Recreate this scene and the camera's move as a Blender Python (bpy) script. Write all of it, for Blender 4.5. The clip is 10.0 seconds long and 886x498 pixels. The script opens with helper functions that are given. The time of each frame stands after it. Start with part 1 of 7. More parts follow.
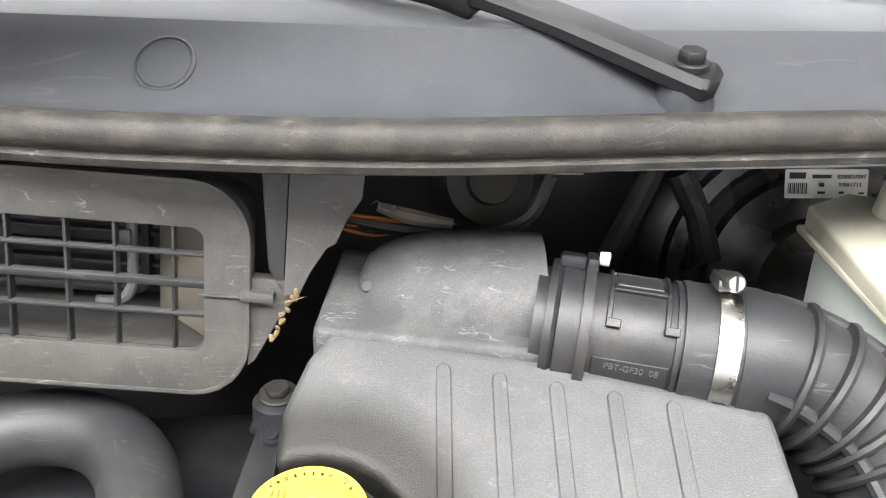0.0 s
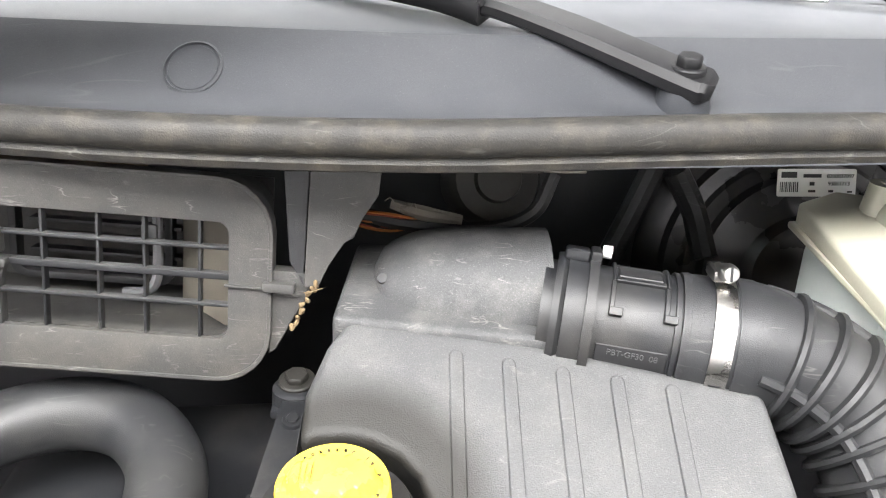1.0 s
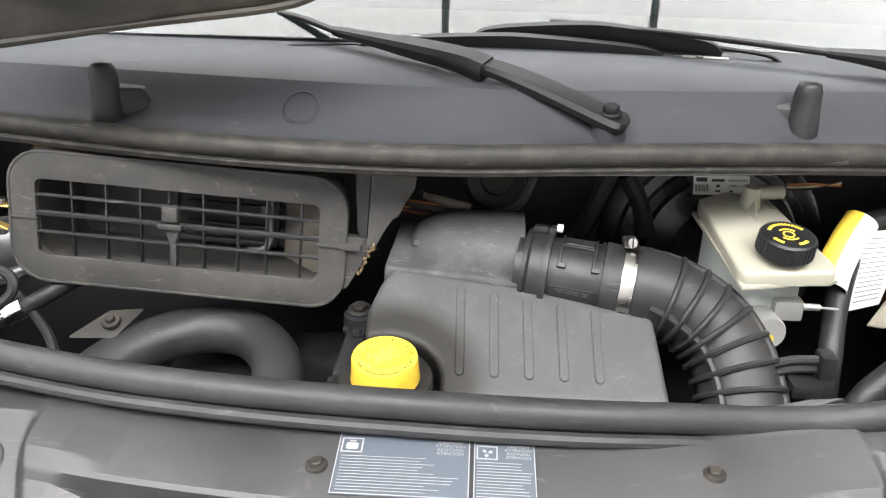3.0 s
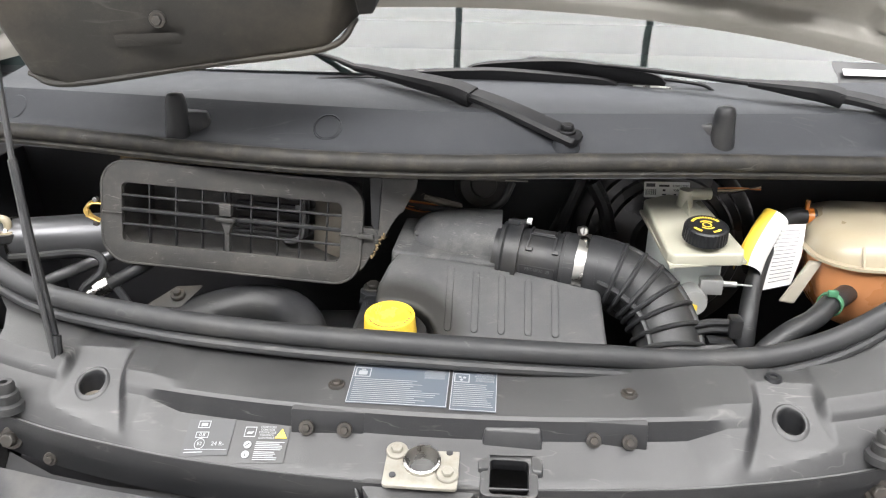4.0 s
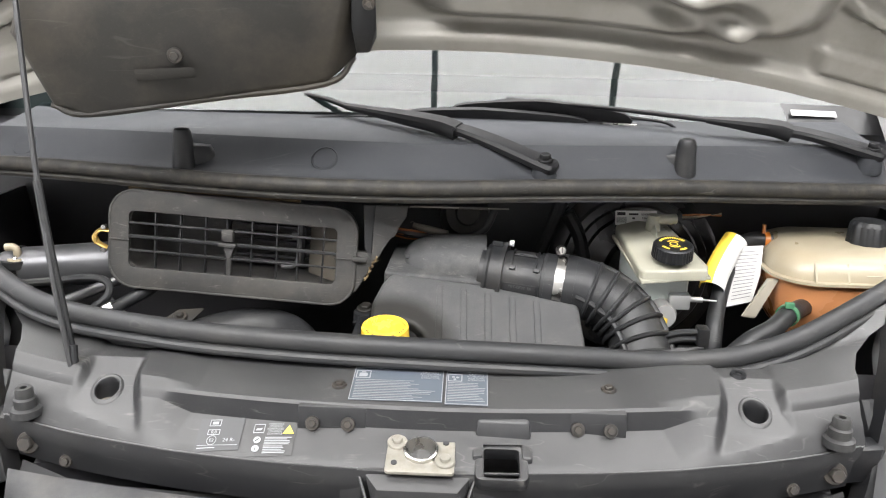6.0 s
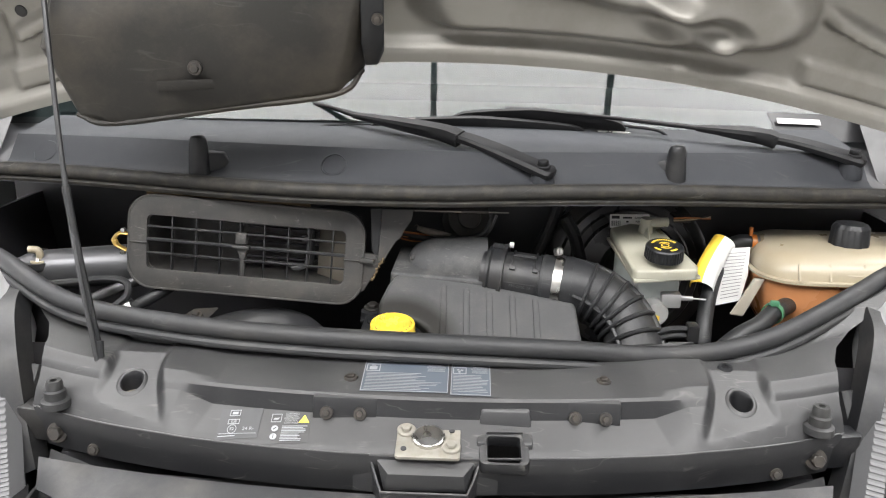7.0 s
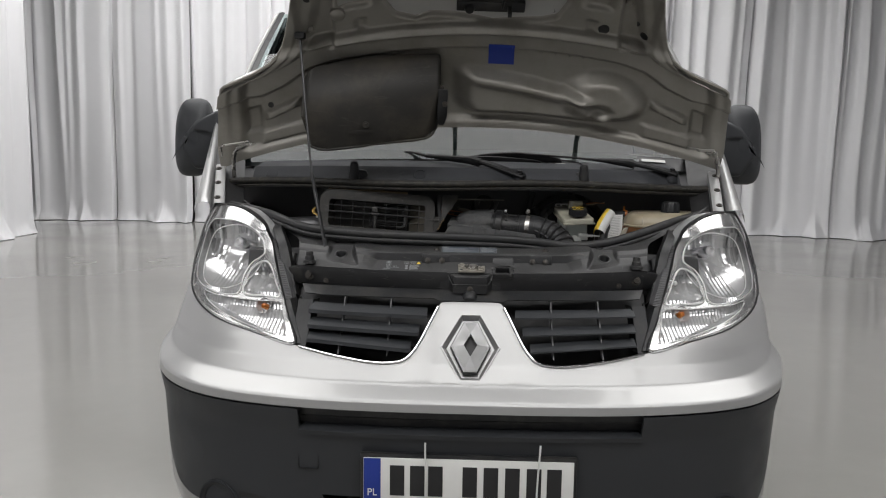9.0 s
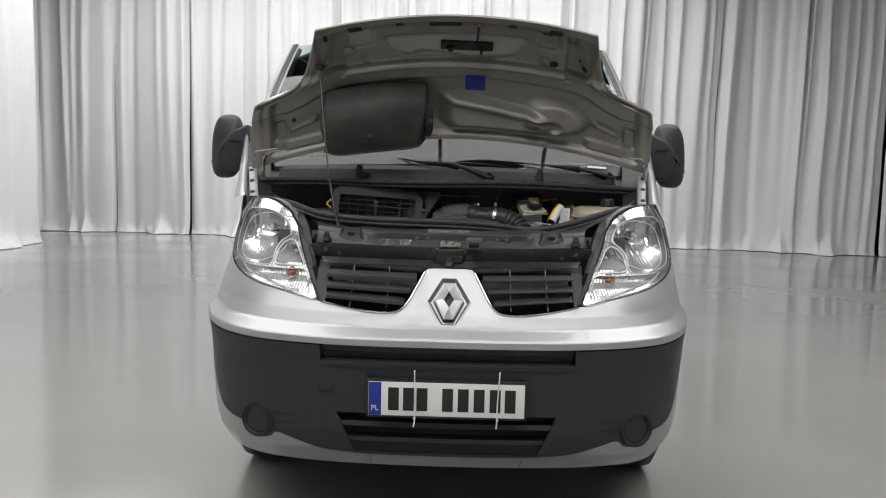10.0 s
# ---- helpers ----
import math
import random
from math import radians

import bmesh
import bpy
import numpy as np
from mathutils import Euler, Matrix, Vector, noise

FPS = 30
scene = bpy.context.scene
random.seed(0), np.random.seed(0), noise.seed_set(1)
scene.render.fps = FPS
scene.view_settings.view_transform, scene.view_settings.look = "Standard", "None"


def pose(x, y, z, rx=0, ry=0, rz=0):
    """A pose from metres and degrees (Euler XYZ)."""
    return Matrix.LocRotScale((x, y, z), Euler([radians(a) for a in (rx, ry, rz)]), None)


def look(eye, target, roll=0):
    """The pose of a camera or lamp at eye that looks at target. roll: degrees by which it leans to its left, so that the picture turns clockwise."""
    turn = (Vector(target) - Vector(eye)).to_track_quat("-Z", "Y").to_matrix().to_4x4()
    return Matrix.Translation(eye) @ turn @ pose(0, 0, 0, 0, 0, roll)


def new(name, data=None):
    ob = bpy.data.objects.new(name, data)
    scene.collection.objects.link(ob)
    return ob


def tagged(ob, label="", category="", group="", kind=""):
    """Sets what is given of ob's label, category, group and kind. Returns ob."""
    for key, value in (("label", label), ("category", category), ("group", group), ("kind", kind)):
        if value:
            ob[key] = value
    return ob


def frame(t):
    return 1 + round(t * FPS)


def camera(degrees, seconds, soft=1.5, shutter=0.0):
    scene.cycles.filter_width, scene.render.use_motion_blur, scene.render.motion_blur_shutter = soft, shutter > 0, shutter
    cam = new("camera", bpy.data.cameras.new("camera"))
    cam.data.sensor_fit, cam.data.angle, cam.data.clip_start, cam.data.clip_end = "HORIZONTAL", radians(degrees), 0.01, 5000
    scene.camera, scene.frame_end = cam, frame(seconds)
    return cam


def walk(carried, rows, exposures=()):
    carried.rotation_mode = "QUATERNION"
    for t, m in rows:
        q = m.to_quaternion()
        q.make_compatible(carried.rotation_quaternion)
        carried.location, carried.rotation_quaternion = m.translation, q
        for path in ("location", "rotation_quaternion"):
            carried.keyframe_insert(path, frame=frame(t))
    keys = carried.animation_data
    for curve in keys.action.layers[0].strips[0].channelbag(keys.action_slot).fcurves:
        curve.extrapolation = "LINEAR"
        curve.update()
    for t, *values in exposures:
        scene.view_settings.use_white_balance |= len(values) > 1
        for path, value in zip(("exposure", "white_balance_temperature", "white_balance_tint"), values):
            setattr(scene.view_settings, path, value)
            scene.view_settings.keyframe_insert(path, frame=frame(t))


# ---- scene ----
cam = camera(58.5, 10.0, 1.1)
PATH = [
    (0, (-0.001, 0.136, 1.375), (0.013, 1.977, 0.594), 1.3),
    (0.5, (-0.004, 0.127, 1.361), (0.009, 1.973, 0.592), 1.5),
    (1, (-0.012, 0.106, 1.381), (0.013, 1.95, 0.606), 1.5),
    (1.5, (-0.022, 0.061, 1.382), (0.047, 1.926, 0.664), 1.7),
    (2, (-0.005, -0.022, 1.393), (-0.012, 1.828, 0.634), 0.8),
    (3.3, (0.023, -0.247, 1.507), (-0.059, 1.586, 0.711), 1.4),
    (3.5, (0.032, -0.302, 1.518), (-0.054, 1.534, 0.73), 1.3),
    (4, (0.065, -0.402, 1.529), (-0.076, 1.451, 0.789), 0.8),
    (4.5, (0.101, -0.442, 1.505), (-0.107, 1.45, 0.892), 0.3),
    (5, (0.091, -0.463, 1.485), (-0.065, 1.44, 0.89), 0.6),
    (5.5, (0.059, -0.489, 1.491), (-0.027, 1.421, 0.904), 1.0),
    (7, (0.036, -0.56, 1.508), (-0.024, 1.358, 0.942), 1.1),
    (7.5, (0.02, -0.752, 1.513), (-0.03, 1.17, 0.963), 1.0),
    (8, (-0.002, -1.089, 1.451), (-0.062, 0.84, 0.925), 0.9),
    (8.5, (-0.018, -1.486, 1.429), (-0.081, 0.47, 1.017), 0.8),
    (9, (-0.005, -1.897, 1.37), (-0.074, 0.086, 1.118), 0.8),
    (9.5, (0.027, -2.25, 1.286), (-0.025, -0.261, 1.076), 1.0),
    (10, (0.024, -2.593, 1.316), (-0.012, -0.604, 1.115), 1.3),
]
EXPOSE = [(0.0, 2.30), (0.5, 2.38), (1.0, 2.40), (1.5, 2.40), (2.0, 2.28), (3.5, 1.29), (4.5, 1.37), (5.5, 1.24), (7.0, 0.97), (7.5, 0.30), (8.0, -0.66), (8.5, -0.86), (9.0, -0.76), (9.5, -0.66), (10.0, -0.66)]
walk(cam, [(t, look(eye, target, roll)) for t, eye, target, roll in PATH], EXPOSE)

# ---- world and lamps: a studio lit by ceiling soft panels ----
world = bpy.data.worlds.new("world")
scene.world = world
world.use_nodes = True
world.node_tree.nodes["Background"].inputs[0].default_value = (0.9, 0.95, 1.0, 1)
world.node_tree.nodes["Background"].inputs[1].default_value = 0.15
PANEL_GLOW = 7.0


# ---- materials ----
def nodes_of(name):
    m = bpy.data.materials.new(name)
    m.use_nodes = True
    nt = m.node_tree
    return m, nt, nt.nodes["Principled BSDF"]


def mat(name, color, rough=0.5, metal=0.0, var=0.12, scale=18.0, bump=0.15, grain=400.0, dust=0.0, dust_color=(0.42, 0.38, 0.32), dust_scale=9.0, coat=0.0, spec=0.5, scuff=0.0, scuff_scale=14.0, speck=0.0, stain=None, mottle=0.0, up_light=0.0, up_light_color=(0.075, 0.074, 0.072)):
    """A surface with two scales of colour change, fine relief, uneven gloss, thin dust in patches and, if asked, paler
    up-facing faces.
    """
    m, nt, b = nodes_of(name)
    n, l = nt.nodes, nt.links
    co = n.new("ShaderNodeTexCoord")
    big = n.new("ShaderNodeTexNoise")
    big.inputs["Scale"].default_value, big.inputs["Detail"].default_value = scale, 5
    fine = n.new("ShaderNodeTexNoise")
    fine.inputs["Scale"].default_value, fine.inputs["Detail"].default_value = grain, 2
    l.new(co.outputs["Object"], big.inputs["Vector"]), l.new(co.outputs["Object"], fine.inputs["Vector"])
    ramp = n.new("ShaderNodeMix")
    ramp.data_type = "RGBA"
    ramp.inputs[6].default_value = (*[c * (1 - var) for c in color], 1)
    ramp.inputs[7].default_value = (*[min(1, c * (1 + var)) for c in color], 1)
    l.new(big.outputs["Fac"], ramp.inputs[0])
    out = ramp.outputs[2]
    rr = n.new("ShaderNodeMapRange")
    rr.inputs[1].default_value, rr.inputs[2].default_value = 0.3, 0.7
    rr.inputs[3].default_value, rr.inputs[4].default_value = max(0.02, rough - 0.07), min(1, rough + 0.09)
    l.new(big.outputs["Fac"], rr.inputs[0])
    l.new(rr.outputs[0], b.inputs["Roughness"])
    if dust:
        dn = n.new("ShaderNodeTexNoise")
        dn.inputs["Scale"].default_value, dn.inputs["Detail"].default_value, dn.inputs["Roughness"].default_value = dust_scale, 9, 0.68
        l.new(co.outputs["Object"], dn.inputs["Vector"])
        dr = n.new("ShaderNodeMapRange")
        dr.inputs[1].default_value, dr.inputs[2].default_value, dr.inputs[4].default_value = 0.46, 0.74, dust
        l.new(dn.outputs["Fac"], dr.inputs[0])
        dm = n.new("ShaderNodeMix")
        dm.data_type = "RGBA"
        dm.inputs[7].default_value = (*dust_color, 1)
        l.new(dr.outputs[0], dm.inputs[0]), l.new(out, dm.inputs[6])
        out = dm.outputs[2]
    if mottle:
        # the moulded grain catches dust, so it shows as a fine light and dark stipple
        mm, mr = n.new("ShaderNodeMix"), n.new("ShaderNodeMapRange")
        mm.data_type, mm.blend_type = "RGBA", "MULTIPLY"
        mm.inputs[0].default_value = 1.0
        mr.inputs[1].default_value, mr.inputs[2].default_value, mr.inputs[3].default_value, mr.inputs[4].default_value = 0.35, 0.65, 1 - mottle, 1 + mottle
        l.new(fine.outputs["Fac"], mr.inputs[0]), l.new(mr.outputs[0], mm.inputs[7]), l.new(out, mm.inputs[6])
        out = mm.outputs[2]
    if up_light:
        # overhead light, and some dust, put into the colour: up-facing faces turn paler, unevenly
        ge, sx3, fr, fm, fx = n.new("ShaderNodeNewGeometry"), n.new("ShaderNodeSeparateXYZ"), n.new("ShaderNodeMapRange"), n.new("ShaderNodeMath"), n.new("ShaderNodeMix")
        fr.inputs[1].default_value, fr.inputs[2].default_value, fr.inputs[4].default_value = 0.35, 0.97, up_light
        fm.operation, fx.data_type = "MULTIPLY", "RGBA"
        fx.inputs[7].default_value = (*up_light_color, 1)
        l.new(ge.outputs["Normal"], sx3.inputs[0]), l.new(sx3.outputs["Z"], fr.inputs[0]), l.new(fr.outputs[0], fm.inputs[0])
        breakup = n.new("ShaderNodeMapRange")
        breakup.inputs[1].default_value, breakup.inputs[2].default_value, breakup.inputs[3].default_value = 0.3, 0.6, 0.55
        l.new(big.outputs["Fac"], breakup.inputs[0]), l.new(breakup.outputs[0], fm.inputs[1])
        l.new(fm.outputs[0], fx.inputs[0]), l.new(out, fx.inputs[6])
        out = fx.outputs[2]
    if scuff:
        # pale hairline scuffs along the contours of a slow noise, broken up by a second one
        sn, sm = n.new("ShaderNodeTexNoise"), n.new("ShaderNodeTexNoise")
        sn.inputs["Scale"].default_value, sn.inputs["Detail"].default_value, sn.inputs["Distortion"].default_value = scuff_scale, 3, 0.6
        sm.inputs["Scale"].default_value, sm.inputs["Detail"].default_value = scuff_scale * 2.3, 4
        stretch = n.new("ShaderNodeMapping")
        stretch.inputs["Scale"].default_value = (0.6, 2.6, 3.0)
        l.new(co.outputs["Object"], stretch.inputs["Vector"])
        l.new(stretch.outputs[0], sn.inputs["Vector"]), l.new(co.outputs["Object"], sm.inputs["Vector"])
        off, ab = n.new("ShaderNodeMath"), n.new("ShaderNodeMath")
        off.operation, off.inputs[1].default_value, ab.operation = "SUBTRACT", 0.5, "ABSOLUTE"
        l.new(sn.outputs["Fac"], off.inputs[0]), l.new(off.outputs[0], ab.inputs[0])
        thin, some, both = n.new("ShaderNodeMapRange"), n.new("ShaderNodeMapRange"), n.new("ShaderNodeMath")
        thin.inputs[1].default_value, thin.inputs[2].default_value, thin.inputs[3].default_value, thin.inputs[4].default_value = 0.0, 0.012, 1, 0
        some.inputs[1].default_value, some.inputs[2].default_value, some.inputs[4].default_value = 0.50, 0.72, scuff * 0.55
        both.operation = "MULTIPLY"
        l.new(ab.outputs[0], thin.inputs[0]), l.new(sm.outputs["Fac"], some.inputs[0])
        l.new(thin.outputs[0], both.inputs[0]), l.new(some.outputs[0], both.inputs[1])
        sx = n.new("ShaderNodeMix")
        sx.data_type = "RGBA"
        sx.inputs[7].default_value = (0.36, 0.345, 0.32, 1)
        l.new(both.outputs[0], sx.inputs[0]), l.new(out, sx.inputs[6])
        out = sx.outputs[2]
    if speck:
        kn, kr, kx = n.new("ShaderNodeTexNoise"), n.new("ShaderNodeMapRange"), n.new("ShaderNodeMix")
        kn.inputs["Scale"].default_value, kn.inputs["Detail"].default_value = 1100, 2
        kr.inputs[1].default_value, kr.inputs[2].default_value, kr.inputs[4].default_value = 0.64, 0.78, speck * 0.5
        kx.data_type = "RGBA"
        kx.inputs[7].default_value = (0.42, 0.40, 0.36, 1)
        l.new(co.outputs["Object"], kn.inputs["Vector"]), l.new(kn.outputs["Fac"], kr.inputs[0])
        l.new(kr.outputs[0], kx.inputs[0]), l.new(out, kx.inputs[6])
        out = kx.outputs[2]
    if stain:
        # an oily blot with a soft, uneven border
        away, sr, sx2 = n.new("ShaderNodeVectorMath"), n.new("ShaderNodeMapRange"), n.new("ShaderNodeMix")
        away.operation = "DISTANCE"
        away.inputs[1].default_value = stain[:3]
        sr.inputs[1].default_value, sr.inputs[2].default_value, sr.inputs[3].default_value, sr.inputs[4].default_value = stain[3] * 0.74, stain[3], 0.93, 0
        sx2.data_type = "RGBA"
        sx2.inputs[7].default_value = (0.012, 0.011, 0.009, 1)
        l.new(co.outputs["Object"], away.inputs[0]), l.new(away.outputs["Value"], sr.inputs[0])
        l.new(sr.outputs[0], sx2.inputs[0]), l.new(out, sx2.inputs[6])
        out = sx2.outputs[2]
    l.new(out, b.inputs["Base Color"])
    b.inputs["Metallic"].default_value = metal
    b.inputs["Coat Weight"].default_value = coat
    b.inputs["Coat Roughness"].default_value = 0.05
    b.inputs["Specular IOR Level"].default_value = spec
    if bump:
        bp = n.new("ShaderNodeBump")
        bp.inputs["Strength"].default_value, bp.inputs["Distance"].default_value = bump, 0.001
        l.new(fine.outputs["Fac"], bp.inputs["Height"]), l.new(bp.outputs["Normal"], b.inputs["Normal"])
    return m


def glass(name, color=(1, 1, 1), rough=0.0, ior=1.5, clear=1.0):
    """A thin pane: what is behind shows through, the studio is mirrored in it by its angle."""
    m, nt, b = nodes_of(name)
    n, l = nt.nodes, nt.links
    n.remove(b)
    tr, gl, mx, fr = n.new("ShaderNodeBsdfTransparent"), n.new("ShaderNodeBsdfGlossy"), n.new("ShaderNodeMixShader"), n.new("ShaderNodeFresnel")
    tr.inputs[0].default_value = (*[c * clear for c in color], 1)
    gl.inputs["Roughness"].default_value = rough
    fr.inputs[0].default_value = ior
    l.new(fr.outputs[0], mx.inputs[0]), l.new(tr.outputs[0], mx.inputs[1]), l.new(gl.outputs[0], mx.inputs[2])
    l.new(mx.outputs[0], n["Material Output"].inputs[0])
    return m


def glow(name, color, strength):
    m, nt, b = nodes_of(name)
    b.inputs["Base Color"].default_value = (0.8, 0.8, 0.8, 1)
    b.inputs["Emission Color"].default_value = (*color, 1)
    b.inputs["Emission Strength"].default_value = strength
    return m


SILVER = mat("silver paint", (0.365, 0.365, 0.363), 0.38, 0.45, 0.02, 2.5, 0.0, 900, coat=0.45)
HOOD_IN = mat("hood inner paint, dusty silver", (0.245, 0.234, 0.212), 0.38, 0.35, 0.14, 7, 0.08, 900, dust=0.6, dust_color=(0.145, 0.126, 0.10), dust_scale=5, scuff=0.3, scuff_scale=5)
BUMPER = mat("grained dark bumper plastic", (0.027, 0.029, 0.0325), 0.48, 0, 0.1, 9, 0.4, 1500, spec=0.4)
BLACK = mat("black plastic", (0.012, 0.0126, 0.0142), 0.40, 0, 0.15, 14, 0.2, 1800, dust=0.08, spec=0.4, speck=0.12)
# up-facing faces are lightened in the colour, as if lit from above
COVER = mat("dull black panel plastic", (0.0125, 0.0128, 0.0142), 0.38, 0, 0.2, 10, 0.25, 1500, mottle=0.12, dust=0.2, dust_color=(0.06, 0.06, 0.058), dust_scale=14, spec=0.45, scuff=0.45, scuff_scale=11, speck=0.12, up_light=0.8, up_light_color=(0.064, 0.0635, 0.0635))
COWLM = mat("grey-black cowl plastic", (0.030, 0.0318, 0.036), 0.56, 0, 0.1, 7, 0.15, 1500, mottle=0.10, dust=0.14, dust_color=(0.07, 0.07, 0.072), dust_scale=25, spec=0.22, speck=0.14, scuff=0.15, scuff_scale=8)
AIRBOX = mat("airbox plastic", (0.052, 0.0525, 0.054), 0.58, 0, 0.1, 12, 0.35, 1100, dust=0.32, dust_color=(0.20, 0.195, 0.18), dust_scale=26, spec=0.28, scuff=0.9, scuff_scale=26, speck=0.3, mottle=0.12)
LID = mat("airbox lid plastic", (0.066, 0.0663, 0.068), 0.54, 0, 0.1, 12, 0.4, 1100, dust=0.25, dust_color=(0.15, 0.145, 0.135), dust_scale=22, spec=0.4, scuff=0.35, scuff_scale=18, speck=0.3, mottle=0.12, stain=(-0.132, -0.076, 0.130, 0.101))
RUBBER = mat("rubber", (0.019, 0.0195, 0.021), 0.45, 0, 0.15, 20, 0.2, 1400, dust=0.2, dust_color=(0.12, 0.115, 0.10), spec=0.4, scuff=0.35, scuff_scale=18)
DUCTM = mat("dusty duct plastic", (0.018, 0.0168, 0.015), 0.55, 0, 0.15, 8, 0.15, 1200, dust=0.55, dust_color=(0.078, 0.066, 0.050), dust_scale=6, spec=0.3, scuff=0.12, scuff_scale=7, speck=0.15)
REARSEAL = mat("dusty seal", (0.022, 0.021, 0.0195), 0.55, 0, 0.15, 16, 0.3, 900, dust=0.4, dust_color=(0.11, 0.094, 0.072), dust_scale=45, spec=0.3, scuff=0.6, scuff_scale=14, mottle=0.12, speck=0.25)
SEAL = mat("weathered rubber seal", (0.025, 0.0255, 0.027), 0.5, 0, 0.15, 16, 0.2, 900, dust=0.2, dust_color=(0.10, 0.092, 0.08), dust_scale=18, spec=0.4, scuff=0.3, scuff_scale=12)
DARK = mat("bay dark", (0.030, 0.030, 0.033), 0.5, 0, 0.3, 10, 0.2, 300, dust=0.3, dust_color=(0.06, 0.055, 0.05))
STEEL = mat("zinc steel", (0.46, 0.45, 0.43), 0.27, 1.0, 0.2, 40, 0.2, 600, dust=0.25, dust_color=(0.24, 0.19, 0.135), dust_scale=30)
ALLOY = mat("grey anodised alloy", (0.10, 0.10, 0.105), 0.36, 0.6, 0.08, 14, 0.05, 600, dust=0.2, dust_color=(0.12, 0.115, 0.105))
ZINC = mat("dull zinc plate", (0.29, 0.275, 0.24), 0.48, 0.5, 0.25, 60, 0.3, 700, dust=0.6, dust_color=(0.20, 0.17, 0.13), dust_scale=90)
BOLT = mat("dull bolt steel", (0.062, 0.058, 0.054), 0.38, 0.6, 0.3, 60, 0.2, 600, dust=0.5, dust_color=(0.11, 0.085, 0.06), dust_scale=60)
CHROME = mat("chrome", (0.80, 0.80, 0.82), 0.07, 1.0, 0.03, 10, 0.0)
REFLECT = mat("silvered lamp bezel", (0.76, 0.76, 0.76), 0.2, 0.85, 0.04, 25, 0.0)
YELLOW = mat("yellow plastic", (0.86, 0.60, 0.07), 0.30, 0, 0.1, 20, 0.1, 900)
CAPYELLOW = mat("oil-stained yellow plastic", (0.84, 0.57, 0.06), 0.24, 0, 0.1, 30, 0.15, 900, dust=0.5, dust_color=(0.50, 0.27, 0.03), dust_scale=55, speck=0.1)
CREAM = mat("cream translucent plastic", (0.33, 0.285, 0.205), 0.32, 0, 0.1, 14, 0.1, 500, dust=0.35, dust_color=(0.27, 0.21, 0.13), dust_scale=9)
MILKY = mat("milky white plastic", (0.325, 0.315, 0.255), 0.32, 0, 0.08, 16, 0.1, 500, dust=0.3, dust_color=(0.34, 0.30, 0.21), dust_scale=12, scuff=0.25)
COOLANT = mat("orange coolant in plastic", (0.60, 0.26, 0.11), 0.30, 0, 0.15, 12, 0.1, 500)
WHITE = mat("white sticker", (0.66, 0.66, 0.645), 0.45, 0, 0.06, 30, 0.05)
PRINT = mat("pale print", (0.30, 0.31, 0.32), 0.5, 0, 0.06, 30, 0.0)
STICKER = mat("grey-blue sticker", (0.085, 0.10, 0.12), 0.36, 0, 0.1, 12, 0.05, speck=0.15)
BLUE = mat("blue sticker", (0.008, 0.03, 0.24), 0.5, 0, 0.06, 12, 0.05)
ORANGE = mat("orange lens", (0.42, 0.13, 0.02), 0.25, 0, 0.1, 60, 0.1)
GREYMETAL = mat("grey painted metal", (0.13, 0.13, 0.135), 0.45, 0.1, 0.1, 14, 0.1, 900, dust=0.25, dust_color=(0.13, 0.122, 0.11), scuff=0.3)
INTAKE = mat("dusty dark intake plastic", (0.046, 0.045, 0.0435), 0.5, 0, 0.12, 14, 0.2, 1300, dust=0.35, dust_color=(0.135, 0.122, 0.103), dust_scale=18, spec=0.4, scuff=0.8, scuff_scale=26, speck=0.3, mottle=0.1)
BEIGE = mat("dusty beige duct lining", (0.15, 0.135, 0.11), 0.6, 0, 0.15, 14, 0.2, 500, dust=0.4, dust_color=(0.2, 0.17, 0.13))
GLASS = glass("windscreen glass", (0.72, 0.85, 0.84), 0.0, 1.45, 0.9)
LENS = glass("headlamp lens", (1, 1, 1), 0.0, 1.22, 0.98)
# serves print and joints, and near-black sheets standing for shade in gaps
INK_SHADE = mat("black of ink and shaded gaps", (0.012, 0.012, 0.013), 0.5, 0, 0.05, 20, 0)
PLATE = mat("number plate white", (0.72, 0.72, 0.70), 0.4, 0, 0.06, 18, 0.05)
PANEL = glow("soft light panel", (1.0, 0.988, 0.98), PANEL_GLOW)


def curtain_material():
    m = mat("grey satin curtain cloth", (0.69, 0.69, 0.705), 0.46, 0, 0.05, 1.2, 0.25, 260)
    m.node_tree.nodes["Principled BSDF"].inputs["Sheen Weight"].default_value = 0.25
    return m


CLOTH = curtain_material()
FLOORM = mat("polished grey floor", (0.265, 0.26, 0.245), 0.12, 0, 0.06, 0.7, 0.03, 60, dust=0.12, dust_color=(0.42, 0.41, 0.39), dust_scale=1.3)
CEIL = mat("ceiling paint", (0.10, 0.10, 0.105), 0.8, 0, 0.05, 2, 0.1, 100)


# ---- modelling helpers ----
def V(*a):
    return Vector(a)


def spline(pts, n, closed=False):
    """n points along a smooth curve through pts, even in the parameter."""
    p = [Vector(q) for q in pts]
    k = len(p)
    out = []
    for i in range(n):
        t = i * (k if closed else k - 1) / (n if closed else n - 1)
        j = int(t) if closed else min(int(t), k - 2)
        f = t - j
        g = (lambda a: p[a % k]) if closed else (lambda a: p[a] if 0 <= a < k else (2 * p[0] - p[1] if a < 0 else 2 * p[-1] - p[-2]))
        a, b, c, d = g(j - 1), g(j), g(j + 1), g(j + 2)
        out.append(0.5 * (2 * b + (c - a) * f + (2 * a - 5 * b + 4 * c - d) * f * f + (3 * b - a - 3 * c + d) * f ** 3))
    return out


